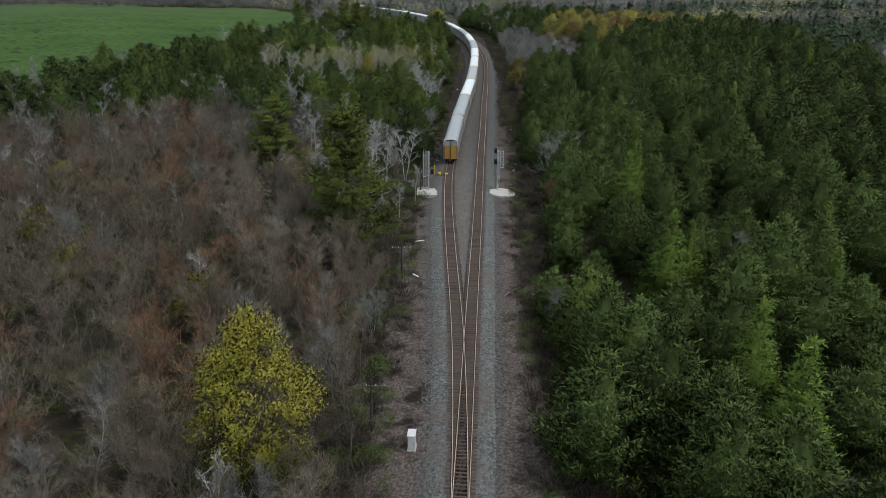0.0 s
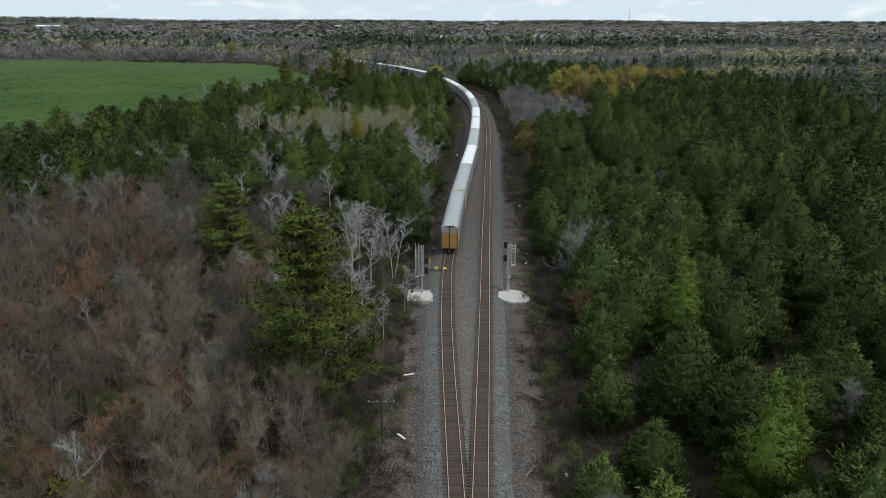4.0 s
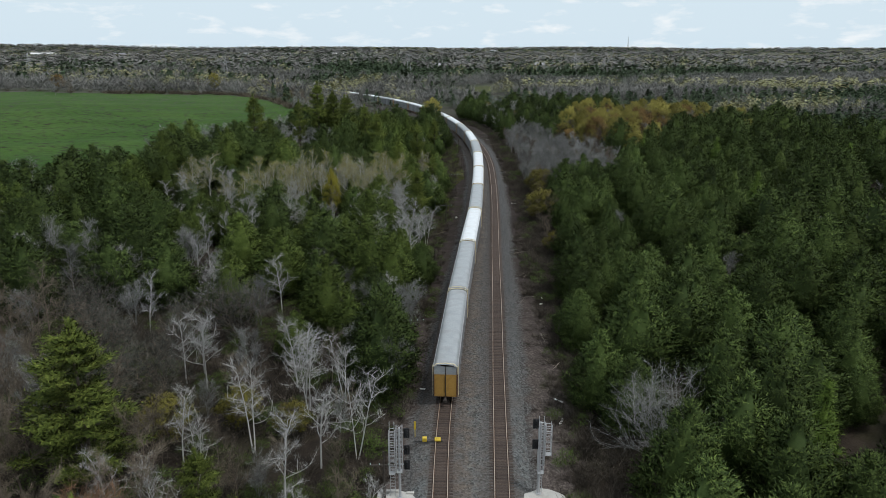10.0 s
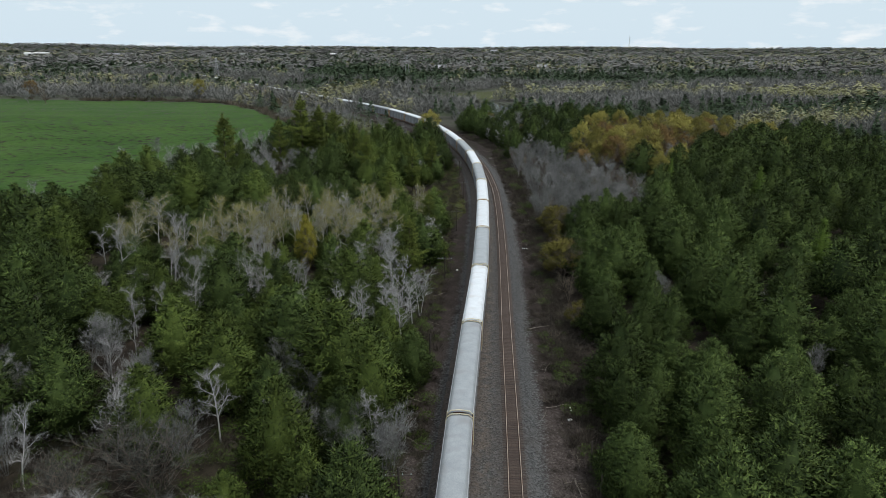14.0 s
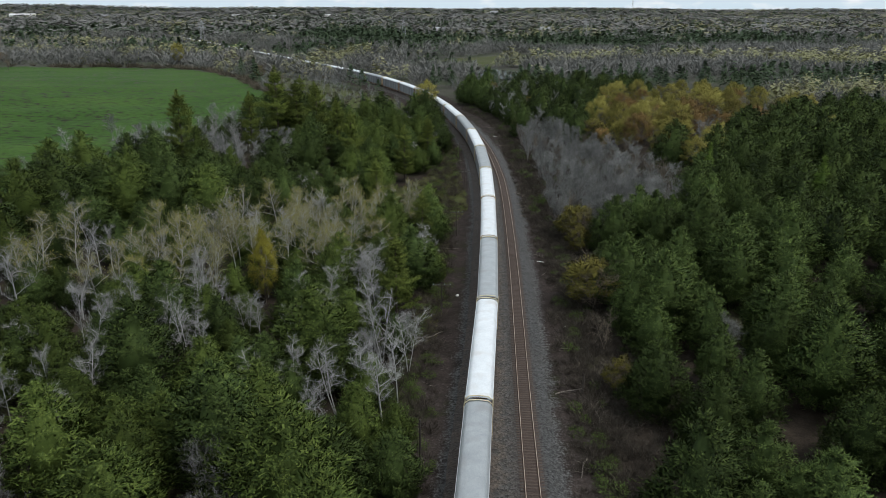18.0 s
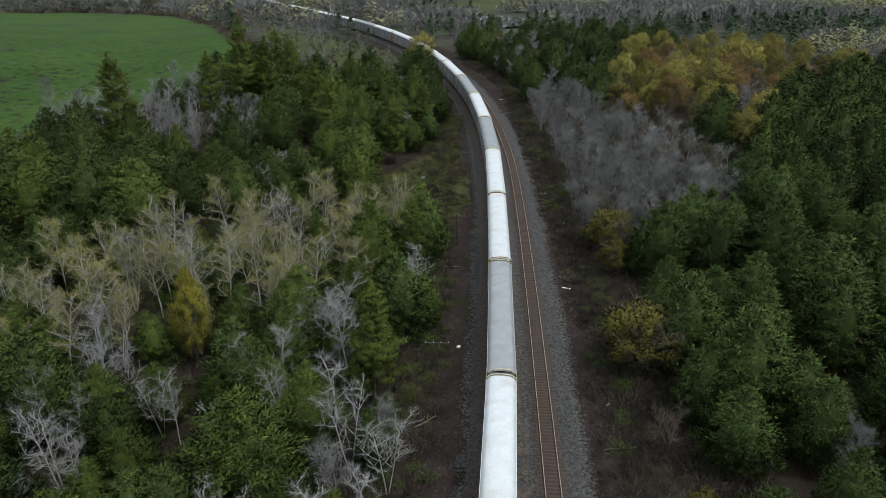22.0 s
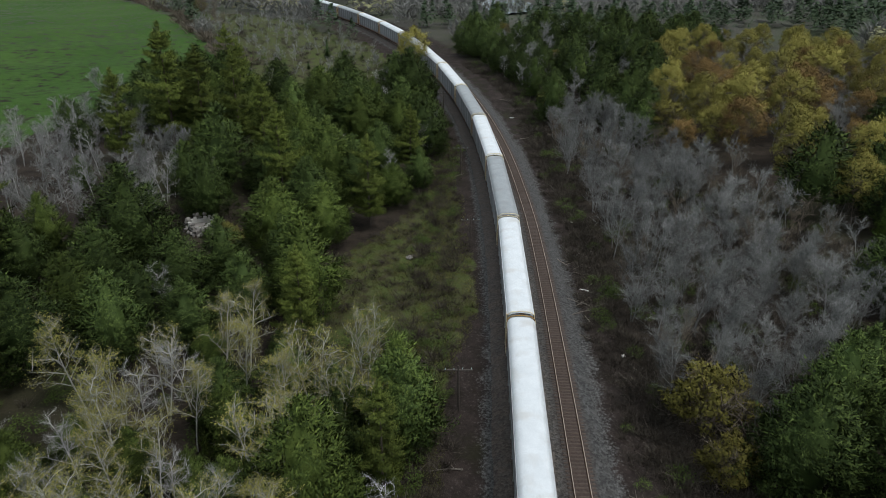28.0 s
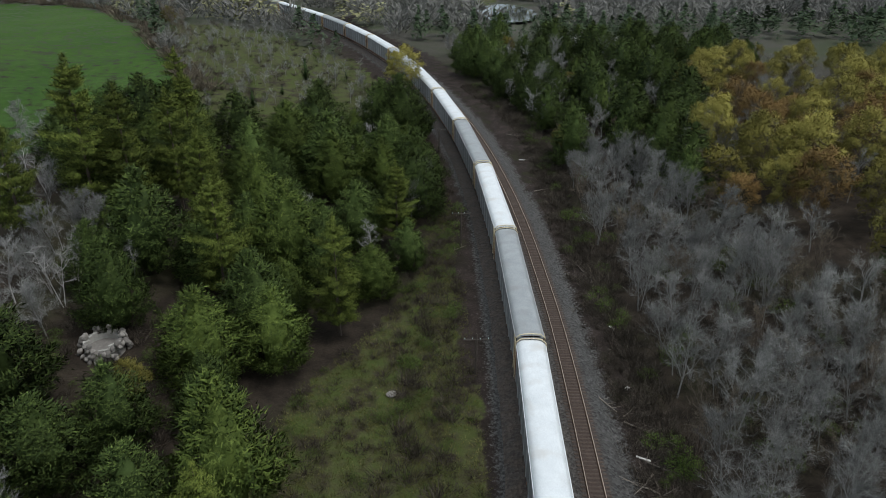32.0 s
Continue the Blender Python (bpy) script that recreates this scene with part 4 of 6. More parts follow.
def sprays(rng, C, O, W, per, blen, bw, squash=0.8, stretch=0.35, lift=0.55, comb=0.6):
    """Needle or leaf sprays that shingle the upper and outer side of clumps at C."""
    idx = np.repeat(np.arange(len(C)), per)
    n, O = len(idx), unit(O)
    u = unit(rng.normal(size=(n, 3)) + O[idx] * 0.55 + np.array([0, 0, lift]))
    r = W[idx] * rng.uniform(0.50, 1.08, n)
    P = C[idx] + u * r[:, None] * np.array([1, 1, squash]) + O[idx] * (rng.normal(0, stretch, n) * W[idx])[:, None]
    D = unit(unit(rng.normal(size=(n, 3)) + O[idx] * comb) * 0.9 + u * 0.60)
    S = np.cross(D, unit(u - D * (u * D).sum(1)[:, None])) * (bw * rng.uniform(0.6, 1.3, n) * 0.5)[:, None]
    L = (blen * rng.uniform(0.6, 1.3, n))[:, None]
    V = np.empty((n, 3, 3))
    V[:, 0], V[:, 1], V[:, 2] = P - S - D * L * 0.4, P + S - D * L * 0.4, P + D * L * 0.6
    return V.reshape(-1, 3), np.arange(3 * n).reshape(-1, 3)


def soft(crown, around, mid, near=0.58, whole=0.52, up=0.15):
    """Adds normals that round off each clump and the crown as a whole; faces turn to agree with them."""
    V, F = crown
    N = unit(unit(V - around) * near + unit(V - mid) * whole + np.array([0, 0, up]))
    g = np.cross(V[F[:, 1]] - V[F[:, 0]], V[F[:, 2]] - V[F[:, 0]])
    back = (g * N[F].mean(axis=1)).sum(1) < 0
    F = F.copy()
    F[back] = F[back][:, ::-1]
    return V, F, N


def conifer(seed, H, R, levels, first, shape, clumps, per, size, blen, bw, rise=0.35, droop=0.10, gaps=0.0, squash=0.75):
    """Crown and trunk of a conifer: whorls of branches that end in plumes of needle clumps."""
    rng = np.random.default_rng(seed)
    C, O, W = [], [], []
    limbs0, limbs1 = [], []
    lop = rng.uniform(0, math.tau)
    for i in range(levels):
        u = min(max((i + rng.uniform(-0.3, 0.3)) / levels, 0), 1)
        z = H * (first + (0.96 - first) * u)
        reach = R * shape(u) * rng.uniform(0.82, 1.15)
        nb = max(3, int(round(rng.uniform(4.6, 6.8) * (0.6 if u > 0.88 else 1))))
        a0 = rng.uniform(0, math.tau)
        for k in range(nb):
            if rng.random() < gaps:
                continue
            a = a0 + k * math.tau / nb + rng.uniform(-0.25, 0.25)
            ln = max(0.4, reach * rng.uniform(0.68, 1.22) * (1 + 0.10 * math.cos(a - lop)))
            m = max(1, int(round(clumps * (0.25 + 0.75 * ln / R))))
            t = 1 - 0.62 * (np.arange(m) + rng.uniform(0, 0.6, m)) / m
            lat = rng.normal(0, 0.13, m) * ln * np.minimum(1, 1.7 - 1.2 * t)
            r = t * ln
            zz = z - droop * r + rise * ln * t ** 2.2 * 0.55 + rng.normal(0, 0.10, m) * size
            ca, sa = math.cos(a), math.sin(a)
            C.append(np.column_stack([r * ca - lat * sa, r * sa + lat * ca, zz]))
            O.append(np.column_stack([np.full(m, ca) - sa * lat / ln, np.full(m, sa) + ca * lat / ln, np.full(m, 0.25 + rise)]))
            W.append(size * rng.uniform(0.70, 1.25, m) * (0.60 + 0.40 * min(1, ln / (0.6 * R))))
            limbs0.append((0, 0, z - 0.05)); limbs1.append((0.85 * ln * ca, 0.85 * ln * sa, z - droop * 0.85 * ln + rise * ln * 0.33))
    for k in range(3):
        C.append(np.array([[0, 0, H - (0.4 + 0.9 * k) * size]])); O.append(np.array([[0, 0, 1.0]])); W.append(np.array([size * (0.5 + 0.2 * k)]))
    C, O, W = np.vstack(C), np.vstack(O), np.concatenate(W)
    tufts = sprays(rng, C, O, W, per, blen, bw, squash, 0.5, 0.55, 0.9)
    crown = soft(tufts, np.repeat(C - np.array([0, 0, 0.35]) * W[:, None], 3 * per, axis=0), np.array([0, 0, 0.42 * H]))
    zs = np.linspace(0, H * 0.97, 7)
    wob = np.column_stack([rng.normal(0, 0.05, 7), rng.normal(0, 0.05, 7), zs]); wob[0, 2] = -0.6
    rad = (0.011 * H + 0.05) * (1 - 0.9 * zs / H)
    tr = prisms(wob[:-1], wob[1:], rad[:-1], rad[1:], 7)
    pick = rng.permutation(len(limbs0))[:50]
    l0, l1 = np.array(limbs0)[pick], np.array(limbs1)[pick]
    lb = prisms(l0, l1, np.full(len(pick), 0.045), np.full(len(pick), 0.012), 3)
    return crown, fuse(tr, lb)


def plumed(seed, H, R, levels, first, shape, per, size, blen, bw, sweep=0.65, gaps=0.06, ragged=0.10):
    """Crown and trunk of a dense young conifer: a tapering coat of upswept needle plumes round an inner cone that
    blocks light.
    """
    rng = np.random.default_rng(seed)
    p1, p2, k1 = rng.uniform(0, math.tau), rng.uniform(0, math.tau), rng.integers(2, 4)
    C, O, W, limbs1 = [], [], [], []
    step = H * (0.97 - first) / levels

    def reach(u, a):
        return R * shape(u) * (1 + 0.09 * math.sin(k1 * a + p1) + 0.07 * math.sin(5 * a + p2 + 9 * u))

    for i in range(levels):
        u = (i + 0.5) / levels
        nb = max(4, int(round(math.tau * R * shape(u) / (1.30 * size))))
        a0 = rng.uniform(0, math.tau)
        for k in range(nb):
            if rng.random() < gaps:
                continue
            a = a0 + (k + rng.uniform(-0.3, 0.3)) * math.tau / nb
            z = H * first + step * (i + 0.5 + rng.uniform(-0.38, 0.38))
            r = max(0.1, reach(u, a) * rng.uniform(1 - ragged, 1 + ragged) * (1.16 if rng.random() < 0.12 else 1.0) - 0.25 * size)
            C.append((r * math.cos(a), r * math.sin(a), z))
            up = sweep + 0.9 * max(0.0, u - 0.7)
            O.append((math.cos(a), math.sin(a), up + rng.uniform(-0.15, 0.15)))
            W.append(size * rng.uniform(0.75, 1.2) * (0.70 + 0.30 * min(1, r / (0.5 * R))))
            limbs1.append((0.9 * r * math.cos(a), 0.9 * r * math.sin(a), z - 0.1))
    for k in range(3):
        C.append((0, 0, H - (0.45 + 0.8 * k) * size)); O.append((0.01, 0, 1.0)); W.append(size * (0.42 + 0.16 * k))
    C, O, W = np.array(C), unit(np.array(O)), np.array(W)
    V, F = sprays(rng, C, O, W, per, blen, bw, 0.75, 0.42, 0.45, 1.1)
    # the heart: a hidden inner cone, added to block light and see-through
    sides, rings = 11, 7
    hv = []
    for j in range(rings):
        u = j / (rings - 1) * 0.94
        for k in range(sides):
            a = k * math.tau / sides
            r = max(0.05, 0.56 * reach(u, a) * rng.uniform(0.8, 1.2) - 0.15 * size)
            hv.append((r * math.cos(a), r * math.sin(a), H * first + H * (0.95 - first) * u))
    hf = []
    for j in range(rings - 1):
        for k in range(sides):
            p, q = j * sides + k, j * sides + (k + 1) % sides
            hf += [(p, q, q + sides), (p, q + sides, p + sides)]
    hv = np.array(hv)
    around = np.vstack([np.repeat(C - O * (0.35 * W)[:, None], 3 * per, axis=0), hv * np.array([0.5, 0.5, 1.0])])
    V, F = fuse((V, F), (hv, np.array(hf)))
    crown = soft((V, F), around, np.array([0, 0, 0.42 * H]), 0.50, 0.85, 0.02)
    zs = np.linspace(0, H * 0.9, 6)
    wob = np.column_stack([rng.normal(0, 0.05, 6), rng.normal(0, 0.05, 6), zs]); wob[0, 2] = -0.6
    rad = (0.011 * H + 0.05) * (1 - 0.9 * zs / H)
    low = np.array(limbs1)[:24]
    lb = prisms(np.column_stack([np.zeros((len(low), 2)), low[:, 2] - 0.2]), low, np.full(len(low), 0.045), np.full(len(low), 0.012), 3)
    return crown, fuse(prisms(wob[:-1], wob[1:], rad[:-1], rad[1:], 7), lb)


def leafy_crown(seed, H, spread, lumps, per, leaf_len, low=0.30, tall=0.40, point=0.0):
    """A crown of budding leaves: many small lobes set round an uneven egg, with gaps."""
    rng = np.random.default_rng(seed + 5000)
    zc = H * (low + tall)
    u = unit(rng.normal(size=(lumps, 3)) + np.array([0, 0, 0.25]))
    taper = 1 - point * np.clip(u[:, 2], -0.4, 1)
    far = rng.uniform(0.62, 1.0, lumps)
    C = u * far[:, None] * np.column_stack([spread * taper, spread * taper, np.full(lumps, H * tall * 0.88)])
    C[:, 2] += zc
    W = spread * rng.uniform(0.17, 0.32, lumps) * (0.75 + 0.25 * taper)
    O = unit(u + np.array([0, 0, 0.35]))
    tufts = sprays(rng, C, O, W, per, leaf_len, leaf_len * 0.62, 0.85, 0.30, 0.35)
    V, F, N = soft(tufts, np.repeat(C - O * (0.3 * W)[:, None], 3 * per, axis=0), np.array([0, 0, zc - 0.12 * H]), 0.60, 0.60, 0.15)
    return V, F, N


def broadleaf(seed, H, spread, twigs, twig_len, twig_w, stems=1, upright=0.6, clear=0.35, leaf=0, leaf_len=0.22, leaf_w=4, limb_n=9, bent=0.10, wide0=1.15, taper=0.55):
    """A leafless or budding tree: trunk and limbs; twigs; buds."""
    rng = np.random.default_rng(seed)
    s0, s1, ra, rb = [], [], [], []
    ends, dirs = [], []

    def stem(p, d, ln, r, depth):
        n = 5 if depth == 0 else (4 if depth == 1 else 3)
        q = p.copy()
        pts = [q]
        for k in range(n):
            d = d + rng.normal(0, bent if depth == 0 else 0.22, 3) + np.array([0, 0, 0.05 if depth else 0])
            d = d / np.linalg.norm(d)
            q = q + d * ln / n
            pts.append(q)
        for k in range(n):
            s0.append(pts[k]); s1.append(pts[k + 1]); ra.append(max(0.020, r * (1 - 0.8 * k / n))); rb.append(max(0.014, r * (1 - 0.8 * (k + 1) / n)))
        if depth >= 1:
            for k in range(1, n + 1):
                ends.append(pts[k]); dirs.append(d)
        if depth == 2:
            return
        m = limb_n if depth == 0 else 4
        for k in range(m):
            f = (clear + (1 - clear) * (k + rng.random()) / m) if depth == 0 else (0.25 + 0.75 * (k + rng.random()) / m)
            i = min(n - 1, int(f * n)); g = f * n - i
            pp = pts[i] * (1 - g) + pts[i + 1] * g
            a = rng.uniform(0, math.tau) if depth else (k * 2.4 + rng.uniform(-0.5, 0.5))
            side = np.array([math.cos(a), math.sin(a), 0])
            dd = d * upright + side * (1 - upright) * 1.6 + np.array([0, 0, 0.15])
            l2 = (spread * (wide0 - taper * f) if depth == 0 else ln * 0.55) * rng.uniform(0.7, 1.2)
            stem(pp, dd / np.linalg.norm(dd), l2, r * (0.42 if depth == 0 else 0.5), depth + 1)

    for k in range(stems):
        a = rng.uniform(0, math.tau)
        tilt = 0.0 if stems == 1 else rng.uniform(0.08, 0.30)
        d = np.array([math.cos(a) * tilt + rng.normal(0, 0.04), math.sin(a) * tilt + rng.normal(0, 0.04), 1.0])
        stem(np.array([0.12 * math.cos(a) * (stems > 1), 0.12 * math.sin(a) * (stems > 1), -0.4]), d / np.linalg.norm(d), H * 0.86 * rng.uniform(0.85, 1.0), (0.0072 * H + 0.040) / stems ** 0.4, 0)
    s0, s1, ra, rb = np.array(s0), np.array(s1), np.array(ra), np.array(rb)
    wood = prisms(s0, s1, ra, rb, 4)
    ends, dirs = np.array(ends), np.array(dirs)
    pick = rng.integers(0, len(ends), twigs)
    P = ends[pick] + rng.normal(0, 0.12, (twigs, 3))
    D = dirs[pick] * 0.8 + rng.normal(0, 0.55, (twigs, 3)) + np.array([0, 0, 0.3])
    L = twig_len * rng.uniform(0.5, 1.3, twigs)
    tw = blades(rng, P, D, L, twig_w)
    lf = None
    if leaf:
        pick = rng.integers(0, twigs, leaf)
        Q = P[pick] + unit(D[pick]) * (L[pick] * rng.uniform(0.2, 1.0, leaf))[:, None] + rng.normal(0, 0.12, (leaf, 3))
        lf = tufts_of(rng, Q, Q - np.array([0, 0, Q[:, 2].mean() - 2.0]), leaf_len * 1.6, leaf_w, leaf_len * 1.1, leaf_len * 0.75, 0.5, 0.5, 0.5)
    return tw, wood, lf


def dome(u):
    return min(1.0, (u + 0.25) / 0.45) * max(0.05, (1 - u) ** 0.70) * 1.05


def cone(u):
    return max(0.06, 1 - u) * min(1.0, 0.6 + 2 * u)


def layered(u):
    return (0.78 + 0.22 * math.sin(u * 19.0)) * min(1.0, (u + 0.25) / 0.4) * max(0.10, 1 - u) ** 0.55


def kit(name, crowns, fol, bark, label, category, group, leaf_mat=None):
    """One tree of each variant, kept as meshes: (crown, trunk, leaves)."""
    out = []
    for c in crowns:
        tw, wood = c[0], c[1]
        lf = c[2] if len(c) > 2 else None
        out.append((mesh_of(name + "_crown", tw[0], tw[1], fol, *tw[2:]), mesh_of(name + "_trunk", *wood, bark), mesh_of(name + "_leaves", lf[0], lf[1], leaf_mat, *lf[2:]) if lf is not None else None))
    return dict(name=name, meshes=out, raw=crowns, label=label, category=category, group=group)


NEAR = {
    "pine": kit("pine_tree", [plumed(11 + k, 12.0, 3.9 + 0.35 * (k % 3), 10 + k % 3, 0.08, dome, 104, 0.90, 0.42, 0.115, 0.65, 0.07, 0.17) for k in range(7)], PINE, BARK, "young white pine with dense dark green crown in the plantation", "pine tree", "plantation pines"),
    "yellow_pine": kit("soft_pine_tree", [plumed(171 + k, 12.0, 3.9 + 0.35 * (k % 3), 10 + k % 3, 0.08, dome, 104, 0.92, 0.44, 0.115, 0.60, 0.10, 0.20) for k in range(4)], SOFT_PINE, BARK, "young white pine with soft yellow-green needles", "pine tree", "mixed wood pines"),
    "old_pine": kit("white_pine_tree", [conifer(31 + k, 24.0, 5.8, 15, 0.16, layered, 5, 130, 1.12, 0.50, 0.115, 0.42, 0.02, 0.10, 0.48) for k in range(3)], OLD_PINE, BARK, "tall old white pine with layered plumes of yellow-green needles", "pine tree", "old pines"),
    "larch": kit("larch_tree", [plumed(41 + k, 14.0, 2.8, 17, 0.03, cone, 90, 0.68, 0.32, 0.09, 0.30, 0.04, 0.15) for k in range(3)], LARCH, BARK, "bright green larch with a narrow feathery cone", "larch tree", "larches"),
    "cedar": kit("cedar_tree", [plumed(51 + k, 5.5, 1.1, 12, 0.03, cone, 36, 0.36, 0.20, 0.05, 1.0, 0.0, 0.10) for k in range(2)], CEDAR, BARK, "small dark cedar standing in the rough meadow", "cedar tree", "cedars"),
    "brown": kit("bare_tree", [broadleaf(61 + k, 12.5, 3.6, 2600, 1.0, 0.020, 1 + k % 2, 0.64, 0.26, limb_n=12, bent=0.06) for k in range(5)], TWIG_BROWN, BARK_BROWN, "leafless brown hardwood with fine twigs", "bare tree", "bare hardwoods"),
    "red": kit("red_twig_tree", [broadleaf(71 + k, 10.5, 3.6, 1400, 1.0, 0.034, 2, 0.6, 0.25) for k in range(3)], TWIG_RED, BARK_BROWN, "leafless maple with reddish budding twigs", "bare tree", "reddish maples"),
    "grey": kit("grey_tree", [broadleaf(81 + k, 10.0, 3.4, 2900, 0.80, 0.020, 1 + k % 3, 0.54, 0.24, limb_n=12, bent=0.07, wide0=1.15, taper=0.75) for k in range(5)], TWIG_GREY, BARK_GREY, "leafless grey tree with tangled pale twigs", "bare tree", "grey bare trees"),
    "birch": kit("birch_tree", [broadleaf(91 + k, 14.0, 3.6, 1300, 0.8, 0.026, 1 + k % 2, 0.46, 0.34, limb_n=11, bent=0.05, wide0=1.2, taper=0.75) for k in range(4)], TWIG_PALE, BARK_PALE, "leafless white-barked birch with a high thin crown", "birch tree", "birches"),
    "aspen": kit("aspen_tree", [broadleaf(101 + k, 14.5, 3.7, 1700, 0.80, 0.020, 1 + k % 2, 0.52, 0.32, 1250, 0.105, 3, 13, 0.05, 1.2, 0.75) for k in range(5)], TWIG_ASPEN, BARK_PALE, "pale-trunked aspen with yellowish spring buds", "aspen tree", "aspens", SPROUT),
    "maple": kit("budding_maple", [(*broadleaf(111 + k, 17.0, 4.2, 2600, 1.0, 0.022, 1, 0.55, 0.04, limb_n=34, bent=0.05, wide0=1.15, taper=0.9)[:2], leafy_crown(111 + k, 17.0, 4.2, 190, 120, 0.23, 0.08, 0.44, 0.50)) for k in range(2)], TWIG_BROWN, BARK_BROWN, "maple in bright yellow-green spring flower", "maple tree", "budding maples", BUD),
    "gold": kit("golden_maple", [(*broadleaf(121 + k, 15.0, 4.4, 1200, 1.0, 0.024, 1, 0.46, 0.16, limb_n=20, bent=0.06, wide0=1.1, taper=0.75)[:2], leafy_crown(121 + k, 15.0, 4.3, 84, 110, 0.29, 0.22, 0.37, 0.12)) for k in range(3)], TWIG_BROWN, BARK_BROWN, "round-crowned maple with golden spring buds", "maple tree", "golden maples", GOLD),
    "ochre": kit("ochre_maple", [(*broadleaf(131 + k, 14.0, 4.3, 1400, 1.0, 0.026, 1, 0.50, 0.14, limb_n=20, bent=0.06, wide0=1.1, taper=0.75)[:2], leafy_crown(131 + k, 14.0, 4.2, 76, 96, 0.26, 0.24, 0.36, 0.12)) for k in range(2)], TWIG_BROWN, BARK_BROWN, "round-crowned maple with orange-brown buds", "maple tree", "ochre maples", OCHRE),
    "olive": kit("olive_bush_tree", [(*broadleaf(141 + k, 7.0, 2.7, 900, 0.8, 0.022, 3, 0.52, 0.10, limb_n=11)[:2], leafy_crown(141 + k, 7.0, 2.6, 70, 90, 0.22, 0.10, 0.42, 0.15)) for k in range(2)], TWIG_BROWN, BARK_BROWN, "rounded olive-yellow budding tree beside the track", "budding tree", "olive trees", OLIVE),
    "dimgrey": kit("round_bare_tree", [broadleaf(161 + k, 10.5, 4.6, 3800, 1.0, 0.036, 4, 0.50, 0.10, limb_n=13) for k in range(2)], TWIG_DIM, BARK_BROWN, "broad rounded leafless tree with dull olive-grey twigs", "bare tree", "round bare trees"),
    "roundgrey": kit("round_bare_tree", [broadleaf(151 + k, 10.5, 4.6, 3200, 1.0, 0.024, 4, 0.50, 0.10, limb_n=13) for k in range(2)], TWIG_GREY, BARK_GREY, "broad rounded leafless grey tree among the pines", "bare tree", "round bare trees"),
}
HEIGHT = dict(pine=12.0, yellow_pine=12.0, old_pine=24.0, larch=14.0, cedar=5.5, brown=12.5, red=10.5, grey=10.0, birch=14.0, aspen=14.5, maple=17.0, gold=15.0, ochre=14.0, olive=7.0, roundgrey=10.5, dimgrey=10.5)


def plant(kind, x, y, height, turn, variant, wide=1.0, lean=(0.0, 0.0)):
    k = NEAR[kind]
    crown, trunk, leaves = k["meshes"][variant % len(k["meshes"])]
    f = height / HEIGHT[kind]
    m = pose(x, y, gz(x, y), lean[0], lean[1], turn) @ Matrix.Diagonal((f * wide, f * wide, f, 1))
    t = thing(k["name"], m, k["label"], k["category"], k["group"])
    part("trunk", trunk, None, t)
    part("crown", crown, None, t)
    if leaves:
        tagged(part("foliage", leaves, None, t), kind="stuff")
    return t


# single trees that stand out, stretch by stretch: kind, x, y, height, variant, width
def plant_row(row):
    for j, (kind, x, y, h, v, wide) in enumerate(row):
        plant(kind, x, y, h, (x * 53 + y * 29) % 360, v, wide)


# beside the brown wood
plant_row((("maple", -16.0, 51.0, 20.5, 0, 0.95), ("old_pine", -14.8, 103.6, 26.5, 0, 1.22), ("old_pine", -33.0, 138.0, 19.0, 1, 1.40), ("old_pine", -20, 131, 12, 2, 1.1), ("red", -30, 128, 11, 0, 1.2), ("red", 20.5, 123, 8, 1, 1.1)))
# larches and first pines of the plantation
plant_row((("larch", 31.8, 117.2, 14.6, 0, 1.15), ("larch", 34.6, 121.5, 13.0, 1, 1.0), ("larch", 29.9, 86.3, 15.6, 1, 1.2), ("larch", 33.5, 89.0, 13.0, 2, 1.0), ("larch", 38.5, 139, 14.5, 2, 1.1), ("larch", 29.8, 50.0, 17.2, 0, 1.2), ("larch", 31.0, 61.3, 15.0, 1, 1.2),
           ("larch", 77, 189, 14.5, 0, 1.0), ("larch", 80, 251, 13.5, 1, 1.25), ("larch", 121, 284, 15, 2, 1.2), ("larch", 88, 300, 15, 0, 1.2), ("larch", 53, 92, 14, 1, 1.1)))
plant_row((("pine", 20.4, 56.0, 15.4, 0, 1.05), ("yellow_pine", 17.0, 75.0, 12.5, 1, 1.0), ("pine", 21.0, 90.0, 8.0, 2, 1.1), ("pine", 18.6, 100.0, 9.4, 3, 1.0), ("pine", 38.0, 98.2, 10.2, 4, 1.1), ("pine", 27.0, 101.0, 12.0, 5, 1.0), ("pine", 54.8, 108.5, 13.2, 6, 1.1), ("pine", 44.0, 151.0, 12.0, 0, 1.1), ("pine", 20.8, 158.0, 11.5, 1, 0.95), ("roundgrey", 25.0, 146.2, 11.6, 0, 1.05)))
plant_row((("pine", 27.6, 166.0, 14.6, 2, 1.1), ("pine", 34.4, 170.0, 14.8, 3, 1.1), ("pine", 43.1, 172.5, 11.6, 4, 1.1), ("pine", 22.6, 181.0, 8.2, 5, 1.15), ("pine", 24.9, 193.4, 10.0, 6, 1.05), ("pine", 35.1, 205.8, 9.8, 0, 1.2), ("pine", 67.7, 205.5, 10.0, 1, 1.2), ("pine", 67.0, 215.5, 11.6, 2, 1.1), ("pine", 42.5, 190.0, 12.5, 3, 1.1), ("pine", 33.0, 184.0, 12.5, 4, 1.05), ("pine", 51.0, 182.0, 13.0, 5, 1.1)))
